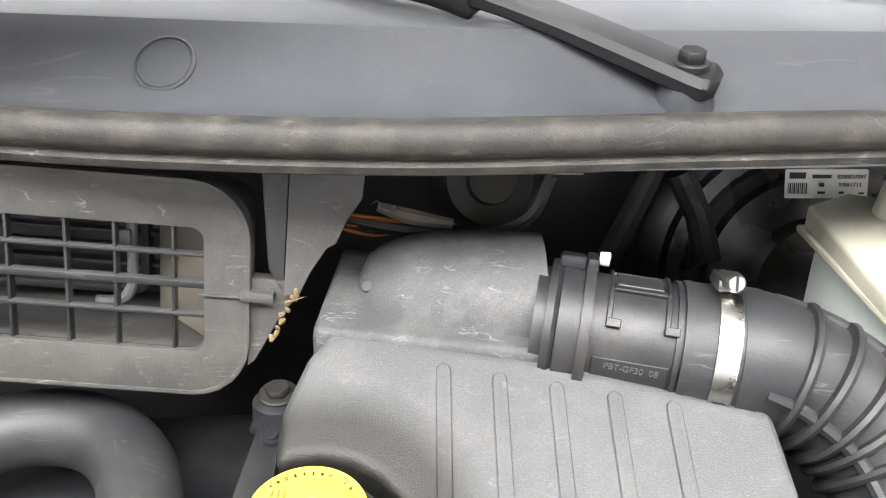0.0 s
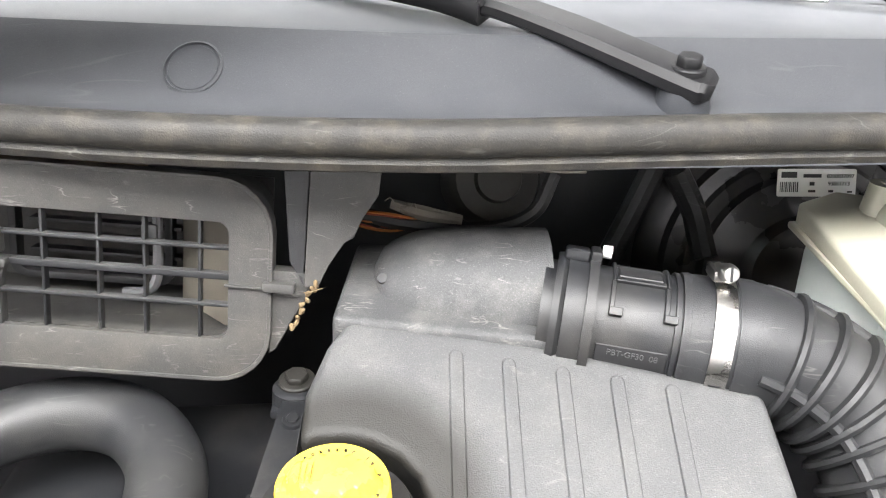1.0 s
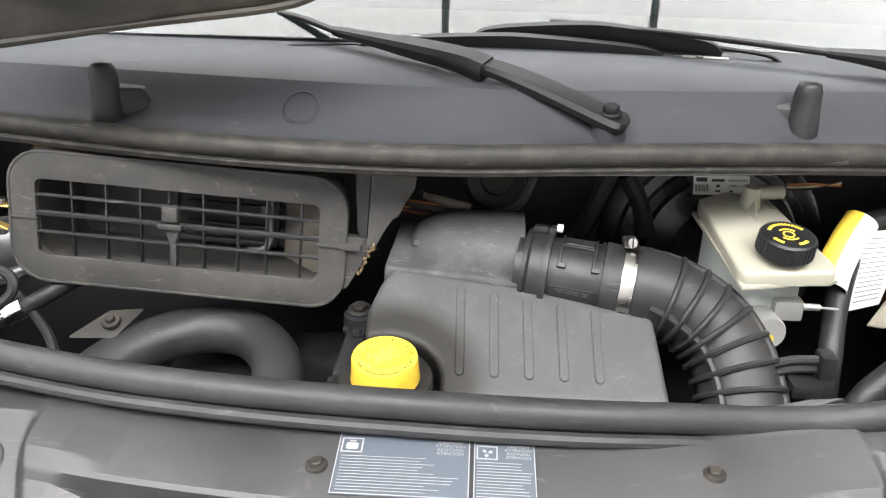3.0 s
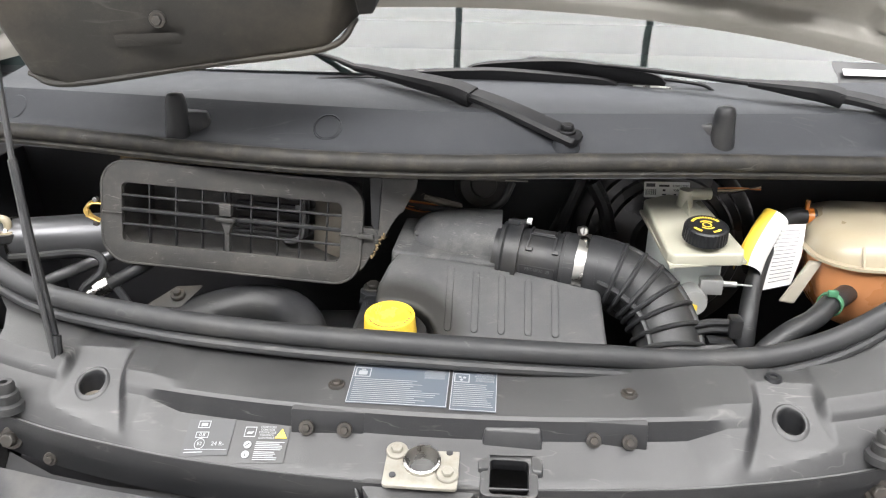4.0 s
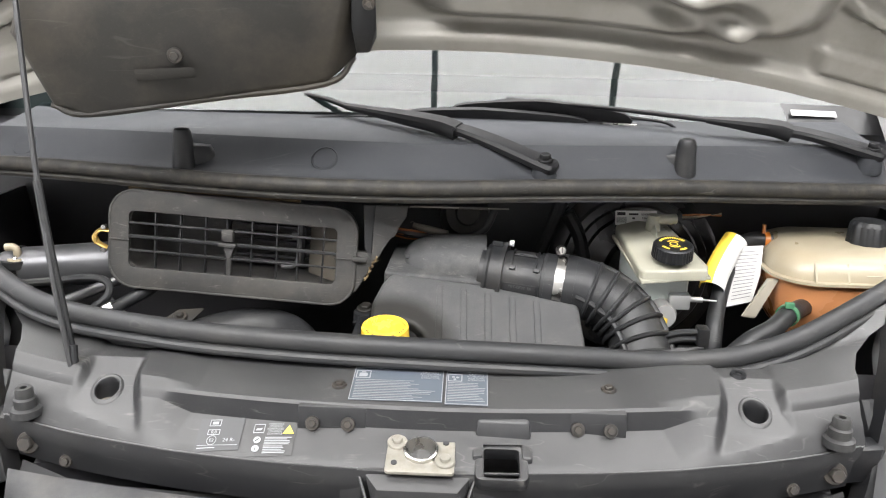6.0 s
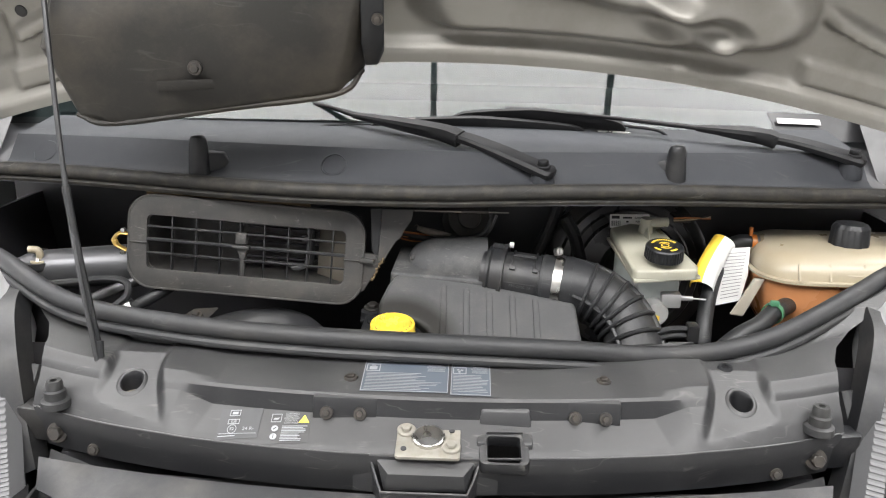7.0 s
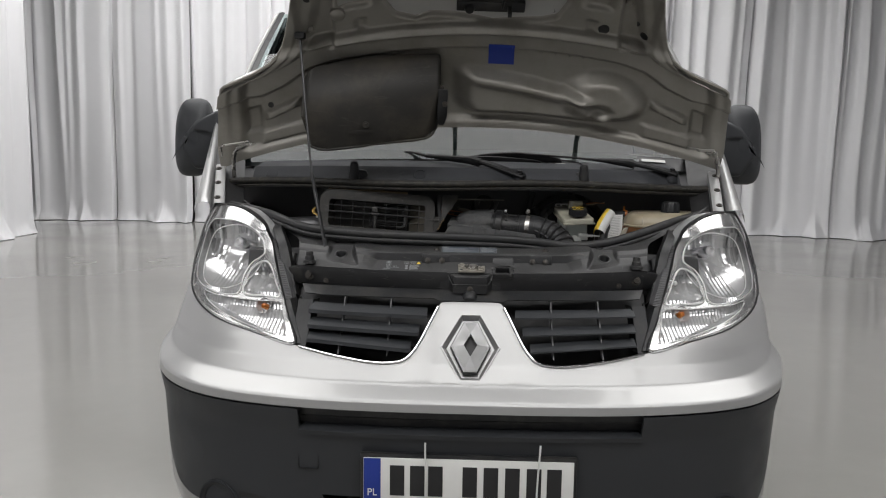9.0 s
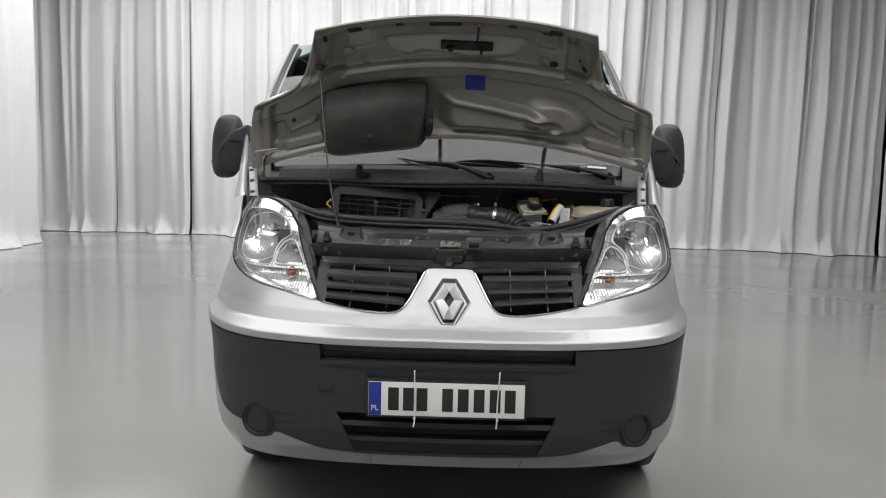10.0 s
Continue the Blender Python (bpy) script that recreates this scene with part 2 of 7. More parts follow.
def curve1(pts, x):
    """Smooth value of a table at x."""
    xs, ys = [p[0] for p in pts], [p[1] for p in pts]
    if x <= xs[0]:
        return ys[0]
    if x >= xs[-1]:
        return ys[-1]
    j = max(i for i in range(len(xs) - 1) if xs[i] <= x)
    h = xs[j + 1] - xs[j]
    f = (x - xs[j]) / h
    slope = lambda i: 0 if i in (0, len(xs) - 1) else (ys[i + 1] - ys[i - 1]) / (xs[i + 1] - xs[i - 1])
    m0, m1 = slope(j) * h, slope(j + 1) * h
    if j == 0:
        m0 = ys[1] - ys[0]
    if j + 1 == len(xs) - 1:
        m1 = ys[-1] - ys[-2]
    return (2 * f ** 3 - 3 * f * f + 1) * ys[j] + (f ** 3 - 2 * f * f + f) * m0 + (3 * f * f - 2 * f ** 3) * ys[j + 1] + (f ** 3 - f * f) * m1


def grid(rows, thick=0.0, closed=False, flip=False):
    """A sheet through rows of points; thick: metres added on its back."""
    bm = bmesh.new()
    vs = [[bm.verts.new(p) for p in r] for r in rows]
    w = len(rows[0])
    for i in range(len(rows) - 1):
        for j in range(w if closed else w - 1):
            q = (vs[i][j], vs[i][(j + 1) % w], vs[i + 1][(j + 1) % w], vs[i + 1][j])
            try:
                bm.faces.new(q[::-1] if flip else q)
            except ValueError:
                pass
    if thick:
        bm.normal_update()
        bmesh.ops.solidify(bm, geom=bm.faces[:], thickness=thick)
    return bm


def tube(pts, r, n=12, samples=0, caps=True):
    """A round bar along a smooth line; r: a radius, or a list of radii along it."""
    line = spline(pts, samples) if samples else [Vector(p) for p in pts]
    k = len(line)
    radii = [r] * k if not isinstance(r, (list, tuple)) else [float(np.interp(i / (k - 1), np.linspace(0, 1, len(r)), r)) for i in range(k)]
    tang = [(line[min(i + 1, k - 1)] - line[max(i - 1, 0)]).normalized() for i in range(k)]
    up = tang[0].orthogonal().normalized()
    rows = []
    for p, t, rad in zip(line, tang, radii):
        up = (up - t * up.dot(t)).normalized()
        side = t.cross(up)
        rows.append([p + rad * (math.cos(2 * math.pi * a / n) * up + math.sin(2 * math.pi * a / n) * side) for a in range(n)])
    bm = grid(rows, closed=True, flip=True)
    if caps:
        bm.verts.ensure_lookup_table()
        for ring, rev in ((range(n), False), (range(n * (k - 1), n * k), True)):
            f = [bm.verts[i] for i in ring]
            bm.faces.new(f[::-1] if rev else f)
    bmesh.ops.recalc_face_normals(bm, faces=bm.faces[:])
    return bm


def lathe(profile, n, m):
    """A turned shape: profile of (radius, height) about the local z of the pose m."""
    rows = [[m @ V(r * math.cos(2 * math.pi * a / n), r * math.sin(2 * math.pi * a / n), h) for a in range(n)] for r, h in profile]
    bm = grid(rows, closed=True)
    bmesh.ops.remove_doubles(bm, verts=bm.verts[:], dist=1e-6)
    bmesh.ops.recalc_face_normals(bm, faces=bm.faces[:])
    return bm


def bevelled(bm, b, seg=2):
    if b:
        bmesh.ops.bevel(bm, geom=[e for e in bm.edges if len(e.link_faces) == 2 and e.calc_face_angle(0) > 0.5], offset=b, segments=seg, profile=0.6, affect="EDGES")
    return bm


def box(c, size, bev=0.003, m=None, seg=2):
    bm = bmesh.new()
    bmesh.ops.create_cube(bm, size=1)
    bmesh.ops.transform(bm, matrix=(m or Matrix()) @ Matrix.Translation(c) @ Matrix.Diagonal((*size, 1)), verts=bm.verts[:])
    return bevelled(bm, min(bev, 0.45 * min(size)), seg)


def hull_of(pts, bev=0.004, seg=3):
    """A solid round a few corner points, with rounded edges."""
    bm = bmesh.new()
    for p in pts:
        bm.verts.new(p)
    bmesh.ops.convex_hull(bm, input=bm.verts[:])
    bmesh.ops.dissolve_limit(bm, angle_limit=0.02, verts=bm.verts[:], edges=bm.edges[:])
    bmesh.ops.recalc_face_normals(bm, faces=bm.faces[:])
    return bevelled(bm, bev, seg)


def prism(outline, depth, m, bev=0.0, seg=2):
    """An outline in the local xy of pose m, pulled down by depth along its z."""
    bm = bmesh.new()
    top = [bm.verts.new(m @ V(x, y, 0)) for x, y in outline]
    low = [bm.verts.new(m @ V(x, y, -depth)) for x, y in outline]
    bm.faces.new(top), bm.faces.new(low[::-1])
    for i in range(len(top)):
        j = (i + 1) % len(top)
        bm.faces.new((top[j], top[i], low[i], low[j]))
    bmesh.ops.recalc_face_normals(bm, faces=bm.faces[:])
    return bevelled(bm, bev, seg)


def rounded(w, h, r, n=5, cx=0.0, cy=0.0):
    out = []
    for sx, sy, a0 in ((1, 1, 0), (-1, 1, 90), (-1, -1, 180), (1, -1, 270)):
        for i in range(n + 1):
            a = radians(a0 + 90 * i / n)
            out.append((cx + sx * (w / 2 - r) + r * math.cos(a), cy + sy * (h / 2 - r) + r * math.sin(a)))
    return out


def frame_ring(outer, inner, depth, m, bev=0.002):
    """A flat ring between two outlines with the same count of points."""
    bm = bmesh.new()
    k = len(outer)
    ring = [[bm.verts.new(m @ V(x, y, z)) for x, y in o] for o, z in ((outer, 0), (inner, 0), (inner, -depth), (outer, -depth))]
    for a in range(4):
        for i in range(k):
            j = (i + 1) % k
            bm.faces.new((ring[a][i], ring[a][j], ring[(a + 1) % 4][j], ring[(a + 1) % 4][i]))
    bmesh.ops.recalc_face_normals(bm, faces=bm.faces[:])
    return bevelled(bm, bev, 2)


def merged(*bms):
    """Several solids as one mesh of one piece."""
    out = bmesh.new()
    tmp = bpy.data.meshes.new("tmp")
    for b in bms:
        b.to_mesh(tmp)
        b.free()
        out.from_mesh(tmp)
    bpy.data.meshes.remove(tmp)
    return out


def finish(name, bm, material, sharp=35):
    bm.normal_update()
    for e in bm.edges:
        e.smooth = len(e.link_faces) != 2 or e.calc_face_angle(0) < radians(sharp)
    for f in bm.faces:
        f.smooth = True
    me = bpy.data.meshes.new(name)
    bm.to_mesh(me)
    bm.free()
    me.materials.append(material)
    return new(name, me)


def thing(name, label, category, base=(0, 0, 0), group="", kind=""):
    """An Empty at the base of a thing, to hold its parts."""
    ob = new(name)
    ob.location = base
    ob.empty_display_size = 0.05
    ob["base"] = list(base)
    return tagged(ob, label, category, group, kind)


def part(name, bm, material, parent, label="", sharp=35):
    """A bmesh in world metres as one mesh object under a thing or a part."""
    bmesh.ops.translate(bm, verts=bm.verts[:], vec=-Vector(parent["base"]))
    ob = finish(name, bm, material, sharp)
    ob.parent = parent
    ob["base"] = parent["base"]
    return tagged(ob, label)


def solo(name, bm, material, label, category, group="", kind="", sharp=35):
    """A thing of one mesh."""
    ob = finish(name, bm, material, sharp)
    return tagged(ob, label, category, group, kind)


def lettering(text, size, m, material, parent, name="lettering", depth=0.0003):
    """Words in the built-in font, centred on the local xy of pose m."""
    cu = bpy.data.curves.new(name, "FONT")
    cu.body, cu.size, cu.align_x, cu.align_y, cu.extrude = text, size, "CENTER", "CENTER", depth
    cu.materials.append(material)
    ob = new(name, cu)
    ob.parent = parent
    ob["base"] = parent["base"]
    ob.matrix_basis = Matrix.Translation(-Vector(parent["base"])) @ m
    return ob


def basis(o, x, y):
    """A pose at o with local x along x and local z square to x and y."""
    x = Vector(x).normalized()
    z = x.cross(Vector(y)).normalized()
    y = z.cross(x)
    return Matrix.Translation(o) @ Matrix((x, y, z)).transposed().to_4x4()


def bolt(p, axis, r, parent, name="bolt", material=None, washer=1.5, h=0.006):
    """A hexagon bolt on its washer."""
    m = Matrix.Translation(p) @ Vector(axis).to_track_quat("Z", "Y").to_matrix().to_4x4()
    w = lathe([(0, 0.0022), (r * washer * 0.93, 0.0022), (r * washer, 0.0012), (r * washer, -0.002), (0, -0.002)], 20, m)
    hexa = prism([(r * math.cos(radians(60 * i)), r * math.sin(radians(60 * i))) for i in range(6)], h, m @ Matrix.Translation((0, 0, h + 0.001)), r * 0.12, 1)
    return part(name, merged(w, hexa), material or BOLT, parent)


# ---- studio ----
floor = solo("floor", grid([[V(x, y, 0) for x in np.linspace(-9.3, 9.3, 19)] for y in np.linspace(-9, 15, 25)]), FLOORM, "polished light grey studio floor", "floor", kind="structure")
ceiling = solo("ceiling", box((0, 3, 5.3), (18.8, 24.4, 0.1), 0), CEIL, "dark studio ceiling above the light panels", "ceiling", kind="structure")
for nm, c, sz in (("wall_north", (0, 15.1, 2.6), (18.8, 0.15, 5.3)), ("wall_south", (0, -9.1, 2.6), (18.8, 0.15, 5.3)), ("wall_west", (-9.3, 3, 2.6), (0.15, 24, 5.3)), ("wall_east", (9.3, 3, 2.6), (0.15, 24, 5.3))):
    solo(nm, box(c, sz, 0), CEIL, "plain studio wall behind the curtains", "wall", kind="structure")


def light_panel(x0, x1, y0, y1):
    """A soft panel in its thin frame, hung under the ceiling."""
    t = thing("ceiling_light", "large white soft light panel under the ceiling", "ceiling light", ((x0 + x1) / 2, (y0 + y1) / 2, 5.25), "ceiling lights")
    part("diffuser", box(((x0 + x1) / 2, (y0 + y1) / 2, 5.19), (x1 - x0 - 0.04, y1 - y0 - 0.04, 0.02), 0), PANEL, t)
    for a, b in (((x0, x1), (y0, y0 + 0.02)), ((x0, x1), (y1 - 0.02, y1)), ((x0, x0 + 0.02), (y0 + 0.02, y1 - 0.02)), ((x1 - 0.02, x1), (y0 + 0.02, y1 - 0.02))):
        part("frame", box((sum(a) / 2, sum(b) / 2, 5.205), (a[1] - a[0], b[1] - b[0], 0.05), 0), PLATE, t)


for xa, xb in ((-4.2, -0.22), (-0.20, 1.50), (1.53, 4.4)):
    light_panel(xa, xb, 0.4, 3.4)
# unseen front row, placed to light the engine bay from the front
for xa, xb in ((-5.4, -3.0), (-2.9, -0.5), (-0.4, 2.0), (2.1, 4.0)):
    light_panel(xa, xb, -4.2, -1.2)
# unseen back row, added to brighten the curtains, more to the left
for xa, xb in ((-6.4, -4.5), (-4.4, -2.4), (-2.3, -0.2), (-0.1, 1.7)):
    light_panel(xa, xb, 7.3, 10.9)
# unseen narrow panel, added to brighten the right-hand curtains
light_panel(1.8, 2.9, 7.3, 10.9)


def curtain(p0, p1, seed, height=5.1, calm=1.0):
    """One hanging width of cloth between two floor points, in folds that die out downwards, its hem lying on the floor."""
    rng = random.Random(seed)
    p0, p1 = Vector((*p0, 0)), Vector((*p1, 0))
    along = (p1 - p0)
    wide = along.length
    along.normalize()
    out = V(-along.y, along.x, 0)
    billow = [(rng.uniform(0.8, 1.6) * math.pi / wide, rng.uniform(0, 6.3), rng.uniform(0.03, 0.07))]
    count = rng.choice((4, 5, 5, 6))
    pleats = [((i + rng.uniform(0.15, 0.85)) / count, rng.choice((0.035, 0.05, 0.065, 0.09)), calm * rng.choice((-0.05, 0.05, 0.075, 0.10, 0.13)), rng.choice((0.0, 0.15, 0.4, 0.9)), rng.uniform(-0.07, 0.07), rng.uniform(0.6, 1.0)) for i in range(count)]
    feet = [(rng.uniform(0.05, 0.95), rng.uniform(0.05, 0.12), rng.uniform(0.08, 0.22)) for _ in range(2)]
    slant = rng.uniform(-0.06, 0.03)
    rows = []
    for k, z in enumerate((0.012, 0.02, 0.05, 0.09, 0.14, 0.20, 0.28, 0.4, 0.7, 1.0, 1.4, 1.8, 2.3, 2.8, 3.4, 4.0, 4.6, height)):
        row = []
        high = min(1, z / 3.0) ** 0.7
        for j in range(161):
            u = j / 160
            d = sum(a * math.sin(f * u * wide + ph + 0.3 * math.sin(0.8 * z + seed)) for f, ph, a in billow)
            for at, w, deep, last, drift, skew in pleats:
                q = (u - at - drift * (1 - z / 5) - 0.006 * math.sin(1.4 * z + seed)) * wide / (w * (1.9 - 0.9 * high))
                q *= skew if q < 0 else 2 - skew
                d += deep * (last + (1 - last) * high) * math.exp(-q * q)
            # the edge turns back behind the next width
            d -= 0.13 * math.exp(-((1 - u) * wide / 0.022) ** 2) + 0.03 * math.exp(-(u * wide / 0.04) ** 2)
            if z < 0.45:
                d += 0.13 * math.exp(-z / 0.08) * (0.5 + 0.9 * noise.noise(V(u * wide * 2.2, seed, 0))) + 0.05 * math.exp(-(z - 0.06) ** 2 / 0.003) * noise.noise(V(u * wide * 7, 3, seed))
                for at, w, deep in feet:
                    d += deep * max(0, 1 - z / 0.34) * max(0, 1 - abs(u - at) * wide / (w * (0.5 + 2.2 * max(0, 1 - z / 0.34))))
            x = u * wide * 1.02 + 0.025 * noise.noise(V(u * 3, z * 0.6, seed)) + slant * (1 - z / 5)
            row.append(p0 + along * x - out * d + V(0, 0, z + (0.03 * noise.noise(V(u * wide * 4, 9, seed)) if 0 < k < 4 else 0)))
        rows.append(row)
    return solo("curtain", grid(rows, 0.004), CLOTH, "floor-length pale grey satin curtain in soft folds", "curtain", "studio curtains", sharp=80)



def curtain_run(points, width, seed, calm=1.0):
    """Widths of curtain hung from point to point."""
    for a, b in zip(points, points[1:]):
        a, b = Vector(a), Vector(b)
        k = max(1, round((b - a).length / width))
        for i in range(k):
            seed += 1
            curtain(a + (b - a) * (i / k), a + (b - a) * ((i + 1) / k), seed, calm=calm)


curtain_run([(-9.0, 11.9), (-7.75, 12.0), (-6.40, 12.15), (-4.97, 12.05), (-3.5, 11.95), (4.55, 11.6), (5.90, 11.25), (7.2, 11.0), (8.4, 10.9)], 1.4, 10)
curtain_run([(-7.3, -8.0), (-6.75, 8.0), (-6.62, 9.9)], 1.7, 40, 0.35)
curtain_run([(8.4, 10.8), (8.0, -8.0)], 1.6, 70)
curtain_run([(8.0, -8.2), (-7.3, -8.2)], 1.6, 90)


PLAN = [(0, 0), (0.2, 0.003), (0.4, 0.016), (0.55, 0.038), (0.67, 0.075), (0.77, 0.135), (0.84, 0.21), (0.89, 0.305), (0.92, 0.42), (0.94, 0.57), (0.95, 0.75), (0.952, 1.0)]
ARC = [0.0]
for (xa, ya), (xb, yb) in zip(PLAN, PLAN[1:]):
    ARC.append(ARC[-1] + math.hypot(xb - xa, yb - ya))
SX, SY = [(-0.2, -0.2)] + [(a, p[0]) for a, p in zip(ARC, PLAN)], [(-0.2, 0.003)] + [(a, p[1]) for a, p in zip(ARC, PLAN)]
SLOPE = [(0.24, 0.15), (0.27, 0.125), (0.295, 0.105), (0.34, 0.05), (0.42, 0.014), (0.55, 0.0), (0.65, -0.012), (0.71, -0.030), (0.728, -0.034), (0.752, -0.032), (0.780, 0.032), (0.82, 0.068), (0.932, 0.139), (0.962, 0.157), (1.03, 0.19), (1.128, 0.25), (1.19, 0.32), (1.25, 0.40), (1.32, 0.50)]


def smooth(a, b, x):
    t = min(1, max(0, (x - a) / (b - a)))
    return t * t * (3 - 2 * t)


def slope_at(z):
    """The nose's profile in flat facets with narrow rounded edges."""
    return sum(float(np.interp(z + d, [q[0] for q in SLOPE], [q[1] for q in SLOPE])) for d in (-0.004, -0.002, 0, 0.002, 0.004)) / 5


SEAM = lambda s: curve1([(0, 0.728), (0.3, 0.728), (0.45, 0.730), (0.7, 0.738), (0.9, 0.752), (1.1, 0.77), (1.4, 0.79)], s)
KEEP = [(0, 1), (0.5, 1), (0.7, 0.95), (0.85, 0.8), (1.05, 0.55), (1.3, 0.42), (1.6, 0.36)]


def P(s, z, out=0.0):
    """A point of the front surface; s below 0 is the other side; out: metres proud of it."""
    a, sg = abs(s), (1 if s >= 0 else -1)
    x, y = curve1(SX, a), curve1(SY, a)
    tx, ty = curve1(SX, a + 0.01) - curve1(SX, a - 0.01 if a > 0.01 else 0), curve1(SY, a + 0.01) - curve1(SY, a - 0.01 if a > 0.01 else 0)
    n = V(-ty, tx, 0).normalized()
    side = min(1, max(0, (a - 0.5) / 0.5))
    go = (n + V(0, 0.6 * side, 0)).normalized()
    zs = z - (SEAM(a) - 0.728) * min(1, max(0, (0.96 - z) / 0.10)) * min(1, max(0, (z - 0.55) / 0.12))
    p = V(x, y, z) + go * (slope_at(zs) * curve1(KEEP, a)) - n * out
    pull = (0.012 if s < 0 else 0.031) * min(1, max(0, (a - 0.72) / 0.25)) * min(1, max(0, (0.93 - z) / 0.13))
    # the headlamp's inner edge leans back under the bonnet
    lean = smooth(0.865, 1.09, z) * smooth(0.40, 0.50, a) * smooth(1.12, 0.70, a)
    return V((p.x - pull + 0.020 * lean) * sg, p.y + 0.075 * lean, p.z - 0.005 * lean)


def skin(s0, s1, lo, hi, ns, nz, thick=0.004, out=0.0):
    """A patch of the front surface between two border curves lo(s) and hi(s)."""
    rows = []
    for i in range(ns + 1):
        s = s0 + (s1 - s0) * i / ns
        a, b = lo(abs(s)), hi(abs(s))
        rows.append([P(s, a + (b - a) * j / nz, out) for j in range(nz + 1)])
    return grid(rows, -thick, flip=False)


def faced(bm, way):
    """The sheet with its faces turned to look along way."""
    bm.normal_update()
    if sum((f.normal * f.calc_area() for f in bm.faces), V(0, 0, 0)).dot(Vector(way)) < 0:
        bmesh.ops.reverse_faces(bm, faces=bm.faces[:])
    return bm


van = thing("van", "silver panel van with its bonnet propped open", "van", (0, 0, 0))
UPPER = [(0, 0.968), (0.078, 0.966), (0.088, 0.955), (0.11, 0.915), (0.14, 0.862), (0.165, 0.835), (0.19, 0.825), (0.25, 0.822), (0.35, 0.833), (0.447, 0.849), (0.475, 0.854), (0.605, 0.8765), (0.79, 0.9055), (0.98, 0.9555), (1.10, 1.008), (1.135, 1.030), (1.165, 1.10), (1.185, 1.175), (1.22, 1.20), (1.26, 1.205), (1.431, 1.21)]
BADGE_IN = basis(P(0, 0.862), (1, 0, 0), P(0, 0.932) - P(0, 0.80)).inverted()
fine_s = sorted([0.0025 * i for i in range(-40, 41)] + [sg * (0.1 + 0.01 * i) for sg in (-1, 1) for i in range(1, 131)])
nose = grid([[P(s, SEAM(abs(s)) + (curve1(UPPER, abs(s)) - SEAM(abs(s))) * j / 84) for j in range(85)] + [P(s, curve1(UPPER, abs(s))) + V(0, 0.014, -0.003)] for s in fine_s])
inside = [f for f in nose.faces for c in (f.calc_center_median(),) for k in (BADGE_IN @ c,) if abs(k.y) < 0.0895 and abs(k.x) + 0.563 * abs(k.y) < 0.0745 and abs(k.z) < 0.03]
bmesh.ops.delete(nose, geom=inside, context="FACES")
faced(nose, (0, -1, 0))
upper = part("bumper_skin", nose, SILVER, van, "silver painted bumper and nose panel")
LIP = lambda s: float(np.interp(s, [0, 0.28, 0.377, 0.456, 0.537, 0.602, 0.612, 0.625, 0.645, 0.668, 0.69, 0.712, 0.728, 0.738, 0.80, 0.86, 0.92, 0.97, 1.02, 1.06, 1.4], [0.320, 0.322, 0.331, 0.346, 0.374, 0.399, 0.386, 0.375, 0.366, 0.364, 0.367, 0.378, 0.395, 0.420, 0.428, 0.445, 0.49, 0.56, 0.65, 0.722, 0.745]))
part("bumper_lip", skin(-1.3, 1.3, lambda s: 0.262 + 0.012 * s * s, lambda s: LIP(s) - 0.002, 120, 6), SILVER, van, "silver lower lip of the bumper")
seam2 = lambda s: SEAM(s) - 0.006
for sg in (-1, 1):
    part("seam_backing", skin(sg * 0.43, sg * 1.40, lambda s: SEAM(s) - 0.03, lambda s: SEAM(s) + 0.012, 50, 4, 0.003, -0.010), INK_SHADE, van)


def slant(s):
    """The sloping side of the lower grille's opening."""
    return 0.3145 + 0.1655 * min(1, max(0, (s - 0.318) / 0.056))


BEAM_LOW, BEAM_TOP = 0.488, 0.660
sheet = [skin(-0.374, 0.374, lambda s: BEAM_LOW, lambda s: BEAM_TOP, 60, 10, 0)]
sheet.append(skin(-0.318, 0.318, LIP, lambda s: 0.338, 44, 3, 0))
for sg in (-1, 1):
    sheet.append(skin(sg * 0.374, sg * 0.425, lambda s: BEAM_LOW, lambda s: BEAM_TOP, 4, 10, 0))
    sheet.append(skin(sg * 0.374, sg * 0.425, LIP, lambda s: BEAM_LOW, 4, 12, 0))
    sheet.append(skin(sg * 0.318, sg * 0.374, LIP, lambda s: slant(s) + 0.0235 * (0.374 - s) / 0.056 + 0.008 * (s - 0.318) / 0.056, 6, 12, 0))
    sheet.append(skin(sg * 0.425, sg * 1.40, LIP, lambda s: BEAM_LOW if s < 0.8 else LIP(s) + (seam2(s) - LIP(s)) * max(0.05, (BEAM_LOW - LIP(0.8)) / (seam2(0.8) - LIP(0.8))), 60, 12, 0))
    sheet.append(skin(sg * 0.425, sg * 1.40, lambda s: BEAM_LOW if s < 0.8 else LIP(s) + (seam2(s) - LIP(s)) * max(0.05, (BEAM_LOW - LIP(0.8)) / (seam2(0.8) - LIP(0.8))), lambda s: BEAM_TOP if s < 0.8 else LIP(s) + (seam2(s) - LIP(s)) * (BEAM_TOP - LIP(0.8)) / (seam2(0.8) - LIP(0.8)), 60, 10, 0))
    sheet.append(skin(sg * 0.425, sg * 1.40, lambda s: BEAM_TOP if s < 0.8 else LIP(s) + (seam2(s) - LIP(s)) * (BEAM_TOP - LIP(0.8)) / (seam2(0.8) - LIP(0.8)), seam2, 60, 6, 0))
lower = merged(*sheet)
bmesh.ops.remove_doubles(lower, verts=lower.verts[:], dist=0.0006)
bmesh.ops.recalc_face_normals(lower, faces=lower.faces[:])
faced(lower, (0, -1, 0))
rim = [e for e in lower.edges if len(e.link_faces) == 1]
wall = bmesh.ops.extrude_edge_only(lower, edges=rim)
